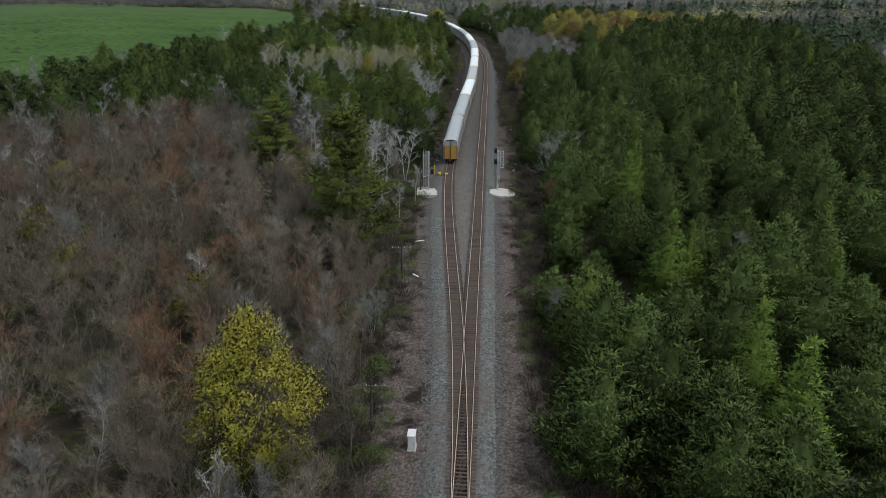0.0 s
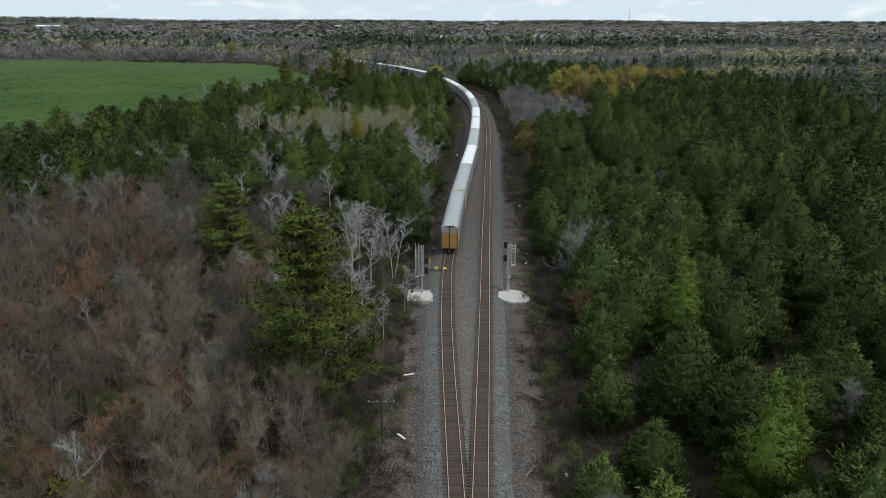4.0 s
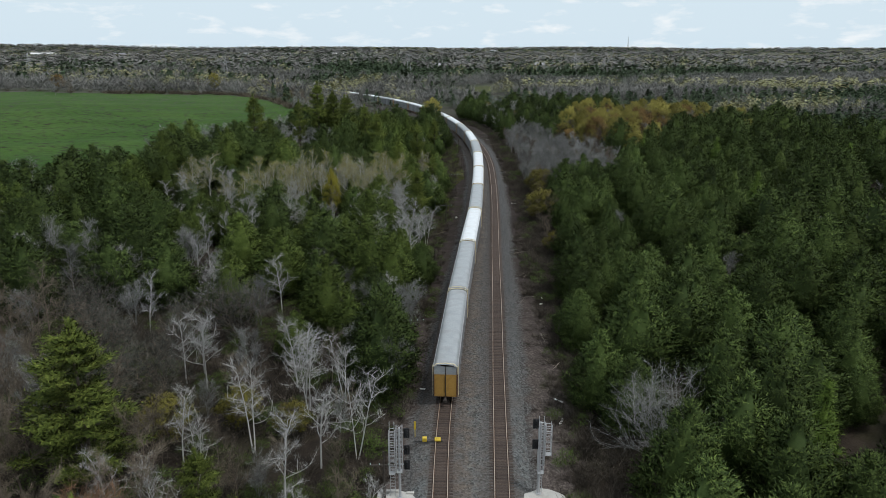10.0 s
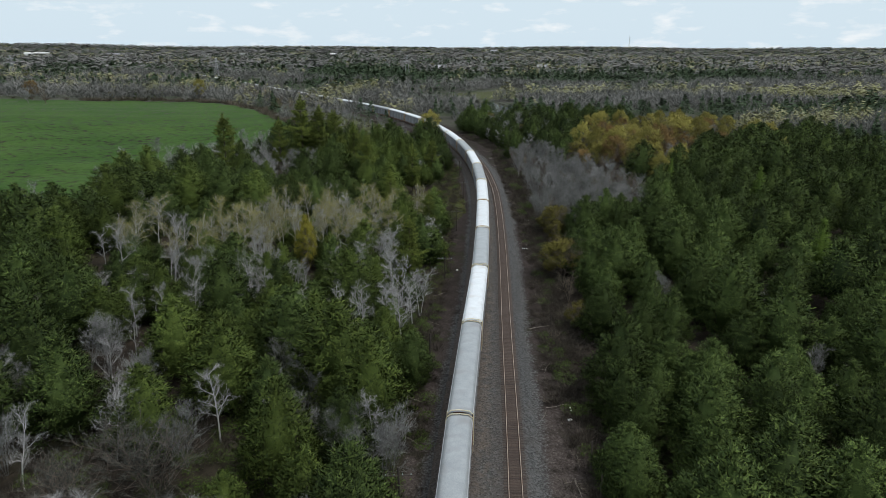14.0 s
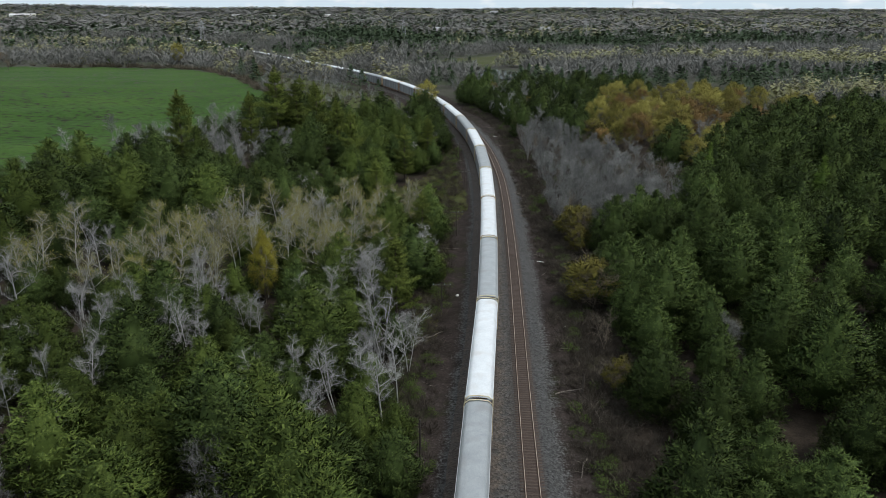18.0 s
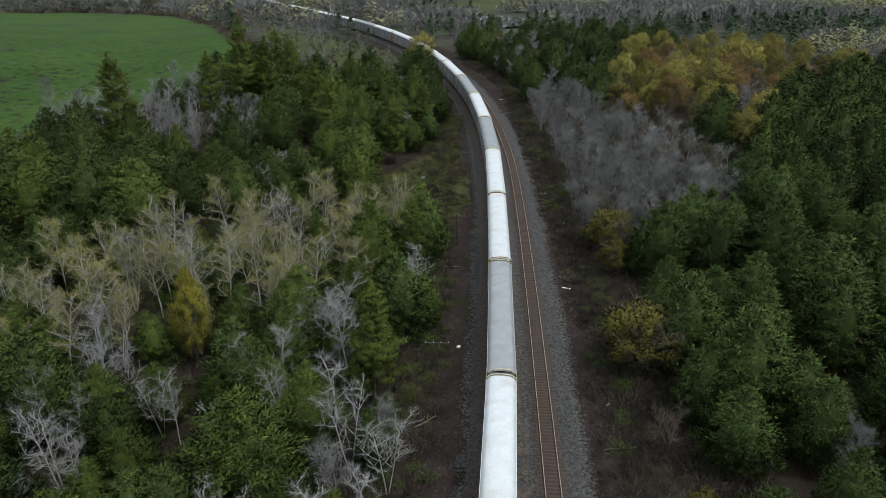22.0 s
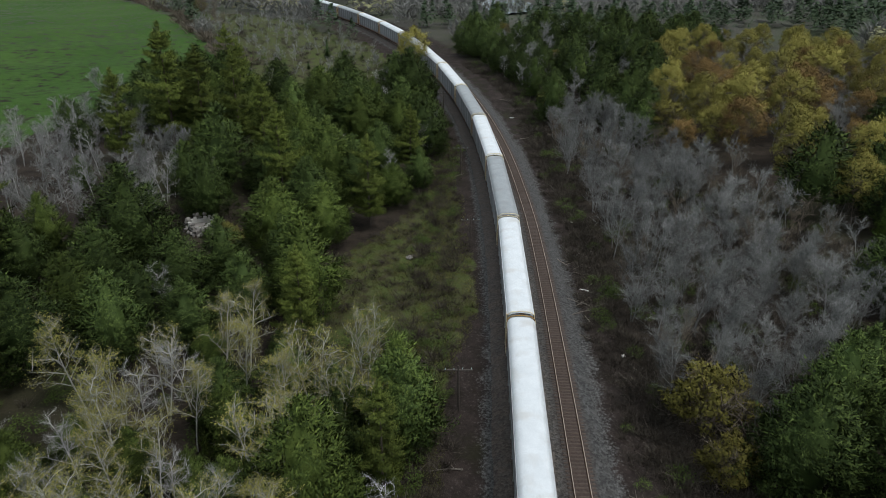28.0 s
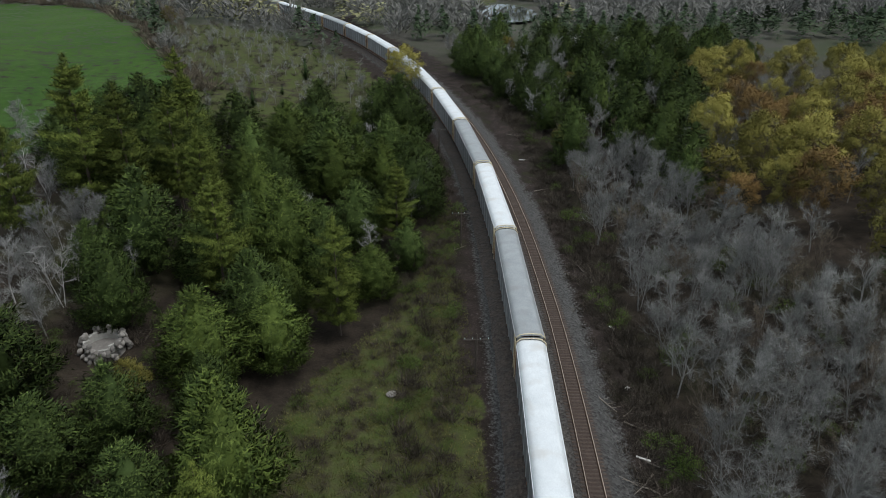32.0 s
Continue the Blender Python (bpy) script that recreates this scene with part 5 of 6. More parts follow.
plant_row((("pine", 33.2, 214.0, 10.2, 4, 1.1), ("pine", 28.6, 221.0, 10.5, 5, 1.05), ("brown", 26.2, 237.5, 7.6, 1, 0.9), ("pine", 32.0, 235.4, 9.8, 6, 1.15), ("pine", 41.2, 242.5, 9.3, 0, 1.2), ("pine", 42.2, 254.6, 10.6, 1, 1.1), ("pine", 51.4, 255.0, 13.0, 2, 1.1), ("pine", 58.5, 252.0, 13.4, 3, 1.1), ("pine", 34.8, 269.0, 8.0, 4, 1.15), ("pine", 38.4, 261.5, 9.8, 5, 1.1), ("pine", 45.1, 264.8, 10.4, 6, 1.1)))
plant_row((("pine", 43.4, 286.5, 12.4, 0, 1.0), ("pine", 45.4, 278.0, 12.0, 1, 1.1), ("pine", 52.6, 275.0, 14.0, 2, 1.15), ("pine", 85.7, 345.7, 13.5, 3, 1.1), ("pine", 93.0, 342.5, 12.0, 4, 1.1), ("olive", 31.0, 287.0, 8.4, 0, 1.30), ("olive", 27.4, 253.0, 9.6, 1, 1.30), ("olive", 30, 279.5, 6.0, 0, 1.1), ("olive", 25.6, 226.5, 5.4, 1, 1.1)))
# bare trees and pines before the aspens
plant_row((("dimgrey", -38.5, 153, 9.0, 0, 1.2), ("dimgrey", -52, 178, 9.0, 1, 1.2), ("olive", -23, 154, 6.0, 0, 1.1), ("olive", -16.5, 152.5, 5.0, 1, 1.2), ("olive", -30, 149, 6.5, 0, 1.2), ("dimgrey", -33.5, 158, 10.0, 1, 1.1), ("dimgrey", -41, 163, 9.0, 0, 1.1), ("dimgrey", -29.0, 177.0, 12.0, 1, 1.0), ("dimgrey", -47, 170, 9.0, 1, 1.1), ("dimgrey", -36, 172, 8.5, 0, 1.1)))
plant_row((("yellow_pine", -16.4, 181.0, 13.5, 0, 1.1), ("yellow_pine", -12.3, 174.0, 9.6, 1, 1.15), ("yellow_pine", -20, 172.5, 8.0, 1, 1.0), ("pine", -44, 158, 7.0, 2, 1.0), ("yellow_pine", -12.4, 200.0, 15.5, 2, 1.2), ("yellow_pine", -7.2, 192.0, 14.0, 3, 1.05), ("yellow_pine", -18.0, 214.5, 11.8, 3, 1.25), ("yellow_pine", -26.0, 220.0, 10.5, 0, 1.2), ("pine", -34.2, 221.0, 13.5, 1, 1.2), ("yellow_pine", -14.5, 229, 13.5, 2, 1.2), ("yellow_pine", -27, 196, 13.0, 1, 1.2), ("yellow_pine", -36, 204, 12.5, 3, 1.2)))
plant_row((("birch", -18.3, 165.0, 13.0, 0, 1.0), ("birch", -16.6, 161, 12.5, 1, 1.0), ("birch", -30.0, 163, 13.6, 2, 1.0), ("birch", -20.1, 148.5, 13.0, 3, 1.0), ("birch", -12.1, 146, 13.0, 0, 1.0), ("birch", -8.3, 147.5, 13.5, 1, 1.0), ("birch", -14.5, 139, 13.0, 2, 1.0), ("birch", -24, 133, 11.0, 3, 1.0), ("birch", -11, 127, 12.0, 0, 1.0), ("birch", -15.5, 158, 13, 3, 1.0), ("birch", -5.5, 133, 9, 2, 1.0), ("birch", -2.2, 232.0, 11.5, 1, 1.0), ("birch", -10.4, 221.0, 12.5, 3, 1.0)))
# aspens, old pines and the edge of the verge
plant_row((("aspen", -26.4, 254.4, 13.0, 1, 0.8), ("maple", -26.2, 252.0, 14.0, 1, 0.60), ("old_pine", -12, 300, 14.5, 1, 0.9), ("old_pine", -1.2, 277.0, 13.5, 2, 0.85), ("old_pine", -4.6, 247.0, 15.0, 0, 0.95), ("yellow_pine", -7.2, 274.5, 14.0, 1, 1.0), ("aspen", -37.9, 256, 15.0, 2, 1.0), ("aspen", -35.5, 271, 15.5, 3, 1.0), ("aspen", -32, 288, 13.5, 4, 1.0), ("aspen", -19.2, 293.5, 13.6, 0, 1.1)))
plant_row((("old_pine", -63.0, 323.0, 21.5, 1, 1.05), ("old_pine", -48.2, 366.0, 24.5, 0, 1.0), ("old_pine", -42.0, 366, 21, 1, 1.0), ("old_pine", -37, 372, 20, 2, 1.0), ("old_pine", -22.8, 344.0, 18.0, 0, 0.95), ("old_pine", -29.0, 360, 19, 1, 0.9), ("old_pine", -54, 356, 18, 2, 1.0), ("old_pine", -50, 415, 18, 2, 1.0), ("old_pine", -41, 392, 19, 0, 1.0), ("old_pine", -7.6, 338.5, 16.0, 2, 1.0), ("old_pine", -1.5, 362.0, 14.0, 0, 1.05)))
plant_row((("yellow_pine", -13.8, 331.5, 10.5, 0, 1.25), ("yellow_pine", -20.8, 328.0, 11.5, 1, 1.25), ("pine", -17.0, 336.5, 12.0, 2, 1.1), ("yellow_pine", -4.2, 347.0, 8.0, 2, 1.2), ("pine", -20.3, 307.0, 9.6, 3, 1.2), ("pine", -30.0, 312.0, 10.0, 4, 1.3), ("pine", -40.0, 312.0, 10.0, 5, 1.2), ("pine", -25.5, 301.0, 9.0, 6, 1.2), ("yellow_pine", -1.0, 398, 9.5, 3, 1.1), ("yellow_pine", -5.0, 384, 11.0, 0, 1.1), ("yellow_pine", -13.0, 380, 13.0, 1, 1.1), ("birch", -41.4, 340.0, 11.0, 1, 0.9)))
# the bend and the meadow
plant_row((("gold", -3.5, 452, 16.0, 1, 1.0), ("cedar", -33, 472, 6.5, 0, 1.0), ("cedar", -40, 436, 4.5, 1, 1.1), ("cedar", -36, 452, 2.6, 0, 1.2), ("cedar", -22, 478, 2.4, 1, 1.1), ("gold", 68.5, 380.0, 18.0, 0, 0.95), ("ochre", 64.6, 367.0, 16.0, 0, 0.95), ("gold", 74.0, 366.0, 14.0, 2, 1.0), ("gold", 82.0, 385.0, 17.0, 1, 1.0), ("ochre", 90.0, 396.0, 17.0, 1, 1.05)))
TAKEN = [(o.location.x, o.location.y, {"round_bare_tree": 5.5, "white_pine_tree": 5.5, "pine_tree": 5.0, "soft_pine_tree": 5.0, "budding_maple": 6.0, "golden_maple": 7.0, "olive_bush_tree": 4.6, "larch_tree": 4.0}.get(o.name.split(".")[0], 3.2)) for o in bpy.data.objects if o.get("category", "").endswith(("tree",))]

# woods by zone
BROWN = [(-120, 130), (-79, 165), (-54, 172), (-30, 146), (-17, 120), (-6, 92), (-6, -20), (-120, -20)]
BIRCHES = [(-38, 170), (-25, 181), (-10, 168), (-5, 143), (-4, 120), (-7, 100), (-16, 108), (-30, 146)]
ASPENS = [(-64, 248), (-46, 270), (-30, 284), (-18, 303), (-4, 294), (-1, 282), (-12, 262), (-24, 252), (-38, 244), (-54, 234)]
MIXED = [(-58, 216), (-60, 240), (-38, 244), (-12, 262), (-1, 280), (4, 262), (1, 236), (-2, 214), (-30, 208)]
DEADWOODS = [(-78, 318), (-38, 328), (-40, 352), (-58, 374), (-70, 412), (-84, 400), (-92, 345)]
THICKET = [(27, 392), (38, 402), (49, 374), (56, 352), (65, 338), (66, 322), (58, 306), (48, 294), (38, 286), (27, 286)]
GOLDEN = [(52, 374), (60, 350), (72, 340), (92, 356), (104, 388), (150, 430), (140, 476), (100, 480), (72, 456), (60, 412)]
PINE_END = np.array([(0, -150), (188, -118), (250, -104), (270, -86), (317, -77), (343, -71), (406, -66), (440, -60)])
rng = np.random.default_rng(21)


def scatter(x0, x1, y0, y1, gap):
    gx, gy = np.meshgrid(np.arange(x0, x1, gap), np.arange(y0, y1, gap))
    p = np.column_stack([gx.ravel(), gy.ravel()])
    p[:, 0] += (np.round(p[:, 1] / gap) % 2) * gap * 0.5
    return p + rng.uniform(-0.36, 0.36, p.shape) * gap


def kind_of(x, y):
    """What grows at a spot: (kind, height) or None."""
    r = rng.random()
    if -38 < x < -28 and 318 < y < 335:
        return None
    if inside(FIELD, x, y) or inside(VERGE, x, y) or inside(FAR_MEADOW, x, y):
        return None
    if y < 620 and left_edge(y) - 2.2 < x < right_edge(y) + 2.2:
        return None
    if inside(MEADOW, x, y):
        return ("grey", rng.uniform(3, 6.5)) if r < 0.26 else None
    if x > 0 and inside(THICKET, x, y):
        return ("grey", rng.uniform(7.0, 11.0)) if r < 0.74 else (("brown", rng.uniform(7, 10)) if r < 0.92 else ("olive" if r < 0.96 else "pine", rng.uniform(4, 6)))
    if x > 0 and inside(GOLDEN, x, y):
        return ("gold", rng.uniform(11, 17)) if r < 0.52 else (("ochre", rng.uniform(10, 15)) if r < 0.76 else (("olive", rng.uniform(9, 12)) if r < 0.86 else ("grey", rng.uniform(8, 11))))
    if x < 0 and inside(BIRCHES, x, y):
        return ("birch", rng.uniform(8, 12)) if r < 0.20 else (("grey", rng.uniform(5, 9)) if r < 0.62 else ("brown", rng.uniform(5, 9)))
    if inside(ASPENS, x, y):
        return ("aspen", rng.uniform(11, 14.5)) if r < 0.48 else (("yellow_pine" if r < 0.6 else "pine", rng.uniform(5, 9)) if r < 0.86 else ("birch", rng.uniform(10, 14)))
    if inside(MIXED, x, y):
        return ("yellow_pine" if r < 0.34 else "pine", rng.uniform(7, 12.5)) if r < 0.56 else (("birch", rng.uniform(9.5, 13.5)) if r < 0.90 else ("grey", rng.uniform(5, 9)))
    if x < 0 and inside(DEADWOODS, x, y):
        return ("grey", rng.uniform(6, 10)) if r < 0.6 else (("birch", rng.uniform(7, 11)) if r < 0.8 else ("pine", rng.uniform(5, 9)))
    if x < 0 and inside(BROWN, x, y):
        return ("brown", rng.uniform(9, 14)) if r < 0.70 else (("red", rng.uniform(8, 11)) if r < 0.84 else (("grey", rng.uniform(8, 12)) if r < 0.90 else (("olive", rng.uniform(7, 10)) if r < 0.97 else ("birch", rng.uniform(9, 12)))))
    if x < np.interp(y, PINE_END[:, 0], PINE_END[:, 1]) and y < 440:
        return ("grey", rng.uniform(6, 10)) if r < 0.18 else None
    if x < 0 and y < 205:
        return ("yellow_pine" if r < 0.10 else "pine", rng.uniform(10, 15)) if r < 0.66 else (("grey", rng.uniform(8, 11)) if r < 0.92 else ("birch", rng.uniform(10, 13)))
    if x < 0 and y < 420:
        return ("yellow_pine" if r < 0.26 else "pine", rng.uniform(8, 15.5)) if r < 0.95 else (("birch", rng.uniform(8, 12)) if r < 0.985 else ("gold", rng.uniform(6, 9)))
    if x > 0 and y < 330:
        return ("pine", rng.uniform(8.0, 14.5)) if r < 0.965 else (("larch", rng.uniform(10, 14)) if r < 0.985 else ("grey", rng.uniform(6, 9)))
    if x > 0 and y < 430 and x > 60:
        return ("pine", rng.uniform(12, 17)) if r < 0.9 else ("gold", rng.uniform(10, 14))
    if 0 < x < 110 and y < 520:
        return ("pine", rng.uniform(8, 14)) if r < 0.70 else (("grey", rng.uniform(7, 10)) if r < 0.88 else ("olive", rng.uniform(6, 9)))
    return ("far", 0)


spots = []
for gap, kinds in ((8.3, ("pine", "yellow_pine", "larch")), (9.4, ("gold", "ochre", "olive")), (3.9, ("grey", "birch", "aspen", "brown", "red"))):
    for x, y in np.vstack([scatter(-150, 0, 20, 440, gap), scatter(0, 160, 20, 540, gap)]):
        if y < 40 and abs(x) > 60 or abs(x) > 25 + 0.75 * y:
            continue
        k = kind_of(x, y)
        if k and k[0] in kinds and not any((x - a) ** 2 + (y - c) ** 2 < g * g for a, c, g in TAKEN):
            spots.append((x, y, *k))
for x, y in scatter(-62, 6, 205, 300, 5.4):
    if (inside(MIXED, x, y) or inside(ASPENS, x, y)) and x < left_edge(y) - 2 and rng.random() < (0.75 if inside(MIXED, x, y) else 0.4):
        spots.append((x, y, "yellow_pine" if rng.random() < 0.6 else "pine", rng.uniform(5.0, 9.5) if inside(MIXED, x, y) else rng.uniform(4.5, 8)))
for x, y in scatter(-110, 0, 405, 560, 4.2):
    if inside(MEADOW, x, y) and off_track(np.array([x]), np.array([y]))[0] > 9:
        k = kind_of(x, y)
        if k:
            spots.append((x, y, *k))
# the trees that stand closest to the line are things of their own, the rest of each wood is one mass
LIMIT = dict(pine=290, yellow_pine=150, brown=150, red=40, grey=260, birch=60, aspen=90, gold=60, ochre=24, olive=20, larch=20)
spots.sort(key=lambda s: abs(s[0] - 2) + 0.08 * abs(s[1] - 190) + (25 if s[1] > 400 else 0))
count, mass = {}, {}
for x, y, kind, h in spots:
    count[kind] = count.get(kind, 0) + 1
    turn, v, wide = rng.uniform(0, 360), int(rng.integers(0, 99)), rng.uniform(0.82, 1.08)
    wide *= 1.14 if kind.endswith("pine") else 1.0
    if count[kind] <= LIMIT.get(kind, 0):
        plant(kind, x, y, h, turn, v, wide, (rng.normal(0, 2.0), rng.normal(0, 2.0)))
    else:
        mass.setdefault(kind, []).append((x, y, h, turn, wide))


def lite(kind, k):
    """Lighter shapes of the same kinds for the depth of the woods."""
    if kind.endswith("pine"):
        return plumed(211 + k, 12.0, 4.0 + 0.3 * (k % 3), 9, 0.20, dome, 46, 1.02, 0.58, 0.19, 0.65, 0.07, 0.17)[0], None, None
    if kind in ("larch",):
        return plumed(221 + k, 14.0, 2.7, 12, 0.05, cone, 36, 0.86, 0.46, 0.16, 0.30)[0], None, None
    wide = {"gold": 5.0, "ochre": 4.8, "olive": 2.8, "brown": 4.2, "birch": 3.0, "aspen": 3.9}.get(kind, 3.4)
    tw, wood, lf = broadleaf(231 + k, HEIGHT[kind], wide, 950, 1.0, 0.032, 1, 0.60, 0.26, {"aspen": 420}.get(kind, 0), 0.17, 4, 9)
    if kind in ("gold", "ochre", "olive"):
        lf = leafy_crown(231 + k, HEIGHT[kind], wide * 0.9, 55, 60, 0.42 if kind != "olive" else 0.26, 0.22, 0.38, 0.10)
    v, f = wood
    keep = np.arange(len(f) // 8)[np.linalg.norm(v.reshape(-1, 8, 3)[:, 0] - v.reshape(-1, 8, 3)[:, 2], axis=1) > 0.05]
    return tw, (v, f.reshape(-1, 8, 3)[keep].reshape(-1, 3)), lf


def spread_out(shapes, items, height):
    """Many placed copies of a few shapes as arrays of vertices, faces and, where the shapes have them, normals."""
    V, F, N, o = [], [], [], 0
    g = ground_level(np.array([i[0] for i in items]), np.array([i[1] for i in items]))
    for j, (x, y, h, turn, wide) in enumerate(items):
        v, f, *soft_n = shapes[j % len(shapes)]
        s, a = h / height, radians(turn)
        c0, s0_ = math.cos(a), math.sin(a)
        c, n = c0 * s * wide, s0_ * s * wide
        V.append(np.column_stack([v[:, 0] * c - v[:, 1] * n + x, v[:, 0] * n + v[:, 1] * c + y, v[:, 2] * s + g[j]]))
        for q in soft_n:
            N.append(np.column_stack([q[:, 0] * c0 - q[:, 1] * s0_, q[:, 0] * s0_ + q[:, 1] * c0, q[:, 2]]))
        F.append(f + o); o += len(v)
    return (np.vstack(V), np.vstack(F), np.vstack(N)) if N else (np.vstack(V), np.vstack(F))


def mass_mesh(name, shapes, items, height, mat):
    v, f, *soft_n = spread_out(shapes, items, height)
    return mesh_of(name, v, f, mat, *soft_n)


MASS_LABEL = dict(yellow_pine="stand of soft yellow-green young pines", pine="deep stand of dark green young pines", brown="wood of leafless brown hardwoods", red="reddish leafless maples in the wood", grey="thicket of leafless grey trees", birch="stand of bare white-barked birches", aspen="stand of pale budding aspens", gold="golden budding maples in the wood", ochre="orange-brown budding maples in the wood", olive="olive budding trees in the wood", larch="bright green larches in the wood")
for kind, items in mass.items():
    shapes = [lite(kind, k) for k in range(4)]
    k = NEAR[kind]
    m_crown, m_bark, m_leaf = k["meshes"][0][0].materials[0], k["meshes"][0][1].materials[0], (k["meshes"][0][2].materials[0] if k["meshes"][0][2] else None)
    top = thing(k["name"] + "_wood", pose(0, 0, 0), MASS_LABEL[kind], "woods", "", "stuff")
    tagged(part("crowns", mass_mesh(kind + "_crowns", [s[0] for s in shapes], items, HEIGHT[kind], m_crown), None, top), kind="stuff")
    if shapes[0][1] is not None:
        tagged(part("trunks", mass_mesh(kind + "_trunks", [s[1] for s in shapes], items, HEIGHT[kind], m_bark), None, top), kind="stuff")
    if shapes[0][2] is not None:
        tagged(part("foliage", mass_mesh(kind + "_buds", [s[2] for s in shapes], items, HEIGHT[kind], m_leaf), None, top), kind="stuff")


# ---- far woods to the horizon ----
def clump(seed, n, spiky, fine):
    """A rough crown of a far tree, about 1 m wide and tall."""
    r = np.random.default_rng(seed)
    a, t = r.uniform(0, math.tau, n), (np.arange(n) + r.uniform(0.2, 0.8, n)) / n
    rad = 0.40 * ((1 - t) if spiky else np.sqrt(np.clip(1 - t ** 2, 0, 1))) * r.uniform(0.4, 1.0, n)
    C = np.column_stack([rad * np.cos(a), rad * np.sin(a), 0.18 + t * 0.74])
    O = np.column_stack([np.cos(a), np.sin(a), np.full(n, 0.8)])
    C[:, 2] += r.normal(0, 0.03, n)
    if not spiky and fine:
        m = n * 6
        a, t = r.uniform(0, math.tau, m), np.sqrt(r.uniform(0, 1, m))
        q = 0.40 * t * r.uniform(0.5, 1, m)
        P = np.column_stack([q * np.cos(a), q * np.sin(a), r.uniform(0.15, 0.8, m) * (1.1 - 0.5 * t)])
        return blades(r, P, np.column_stack([0.7 * np.cos(a), 0.7 * np.sin(a), np.full(m, 0.9)]) + r.normal(0, 0.35, (m, 3)), 0.26 * r.uniform(0.6, 1.2, m), 0.034 * math.sqrt(150.0 / m))
    s = 0.12 * math.sqrt(26.0 / n)
    return tufts_of(r, C, O, 0.16 * (1.15 - t) if spiky else 0.24, 7, s * 1.2, s * 0.8, 0.35, 0.6, 0.12)


def far_kind(x, y):
    v = noise.noise(Vector((x / 700, y / 52, 3.1))) + 0.30 * noise.noise(Vector((x / 70, y / 30, 7.7)))
    w = noise.noise(Vector((x / 160, y / 70, 11.0)))
    if 880 < y < 1120 and -150 < x < 420 and w > -0.25:
        return "conifer"
    if v > 0.12:
        return "conifer"
    if v < -0.28:
        return "bud"
    return "bare"


far = {"conifer": [], "bare": [], "bud": []}
CLEAR = FIELDS_FAR + [FAR_MEADOW, FIELD, MEADOW]


def far_ring(d0, d1, gap, fill, grow):
    n = int((d1 - d0) / gap)
    for row in range(n):
        dist = d0 + (row + 0.5) * gap
        half = 0.80 * dist + 60
        for x in np.arange(-half, half, gap):
            px, py = x + rng.uniform(-0.45, 0.45) * gap, dist + rng.uniform(-0.45, 0.45) * gap
            if rng.random() > fill:
                continue
            if (-150 < px < 0 and py < 440) or (0 <= px < 160 and py < 540):
                continue
            if any(inside(f, px, py) for f in CLEAR) or ((px - 42) / 19) ** 2 + ((py - 625) / 60) ** 2 < 1:
                continue
            if py < 1250 and abs(px) < 800 and np.min((COARSE[:, 0] - px) ** 2 + (COARSE[:, 1] - py) ** 2) < 144:
                continue
            k = far_kind(px, py)
            far[k].append((px, py, rng.uniform(8, 15) * (0.9 if k == "bud" else 1.0), rng.uniform(0, 360), rng.uniform(0.8, 1.2) * grow))


far_ring(230, 560, 7.5, 0.9, 1.0)
near_count = {k: len(v) for k, v in far.items()}
far_ring(560, 1000, 9.0, 0.9, 1.15)
mid_count = {k: len(v) for k, v in far.items()}
far_ring(1000, 1900, 13.0, 0.9, 1.6)
far_ring(1900, 4700, 46.0, 0.85, 4.2)
# narrow, greyed tones: distance haze put into the foliage colours
FAR_NEEDLE = foliage("hazed_far_conifer", (0.056, 0.084, 0.048), (0.066, 0.096, 0.053), (0.078, 0.110, 0.060), 0.02, 0.25)
FAR_BARE = foliage("hazed_far_twigs", (0.145, 0.145, 0.135), (0.172, 0.171, 0.158), (0.200, 0.198, 0.183), 0.02, 0.2)
FAR_BUD = foliage("hazed_far_buds", (0.185, 0.188, 0.098), (0.210, 0.212, 0.112), (0.240, 0.238, 0.128), 0.02, 0.2)
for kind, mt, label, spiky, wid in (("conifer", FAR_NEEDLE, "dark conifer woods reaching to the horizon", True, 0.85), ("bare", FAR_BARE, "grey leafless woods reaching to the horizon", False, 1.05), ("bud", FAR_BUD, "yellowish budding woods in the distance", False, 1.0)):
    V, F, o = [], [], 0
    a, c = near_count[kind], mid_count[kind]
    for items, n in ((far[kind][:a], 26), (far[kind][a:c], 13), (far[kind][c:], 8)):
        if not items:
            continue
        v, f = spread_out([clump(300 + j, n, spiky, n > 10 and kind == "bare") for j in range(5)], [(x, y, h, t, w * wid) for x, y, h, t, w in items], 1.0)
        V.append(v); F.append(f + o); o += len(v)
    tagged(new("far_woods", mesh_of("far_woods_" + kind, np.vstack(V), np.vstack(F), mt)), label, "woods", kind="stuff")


# ---- verge and trackside things ----
def bush(seed, h, w, n, thick):
    r = np.random.default_rng(seed)
    a, t = r.uniform(0, math.tau, n), r.uniform(0, 1, n)
    P = np.column_stack([np.cos(a) * w * 0.5 * t, np.sin(a) * w * 0.5 * t, h * 0.55 * t * r.uniform(0, 1, n)])
    D = np.column_stack([np.cos(a) * t * 0.9, np.sin(a) * t * 0.9, np.full(n, 0.9)]) + r.normal(0, 0.35, (n, 3))
    return blades(r, P, D, h * r.uniform(0.3, 0.75, n), thick)


def brush(label, shapes, items, mt, name):
    tagged(new(name, mesh_of(name, *spread_out(shapes, items, 1.0), mt)), label, "brush", kind="stuff")


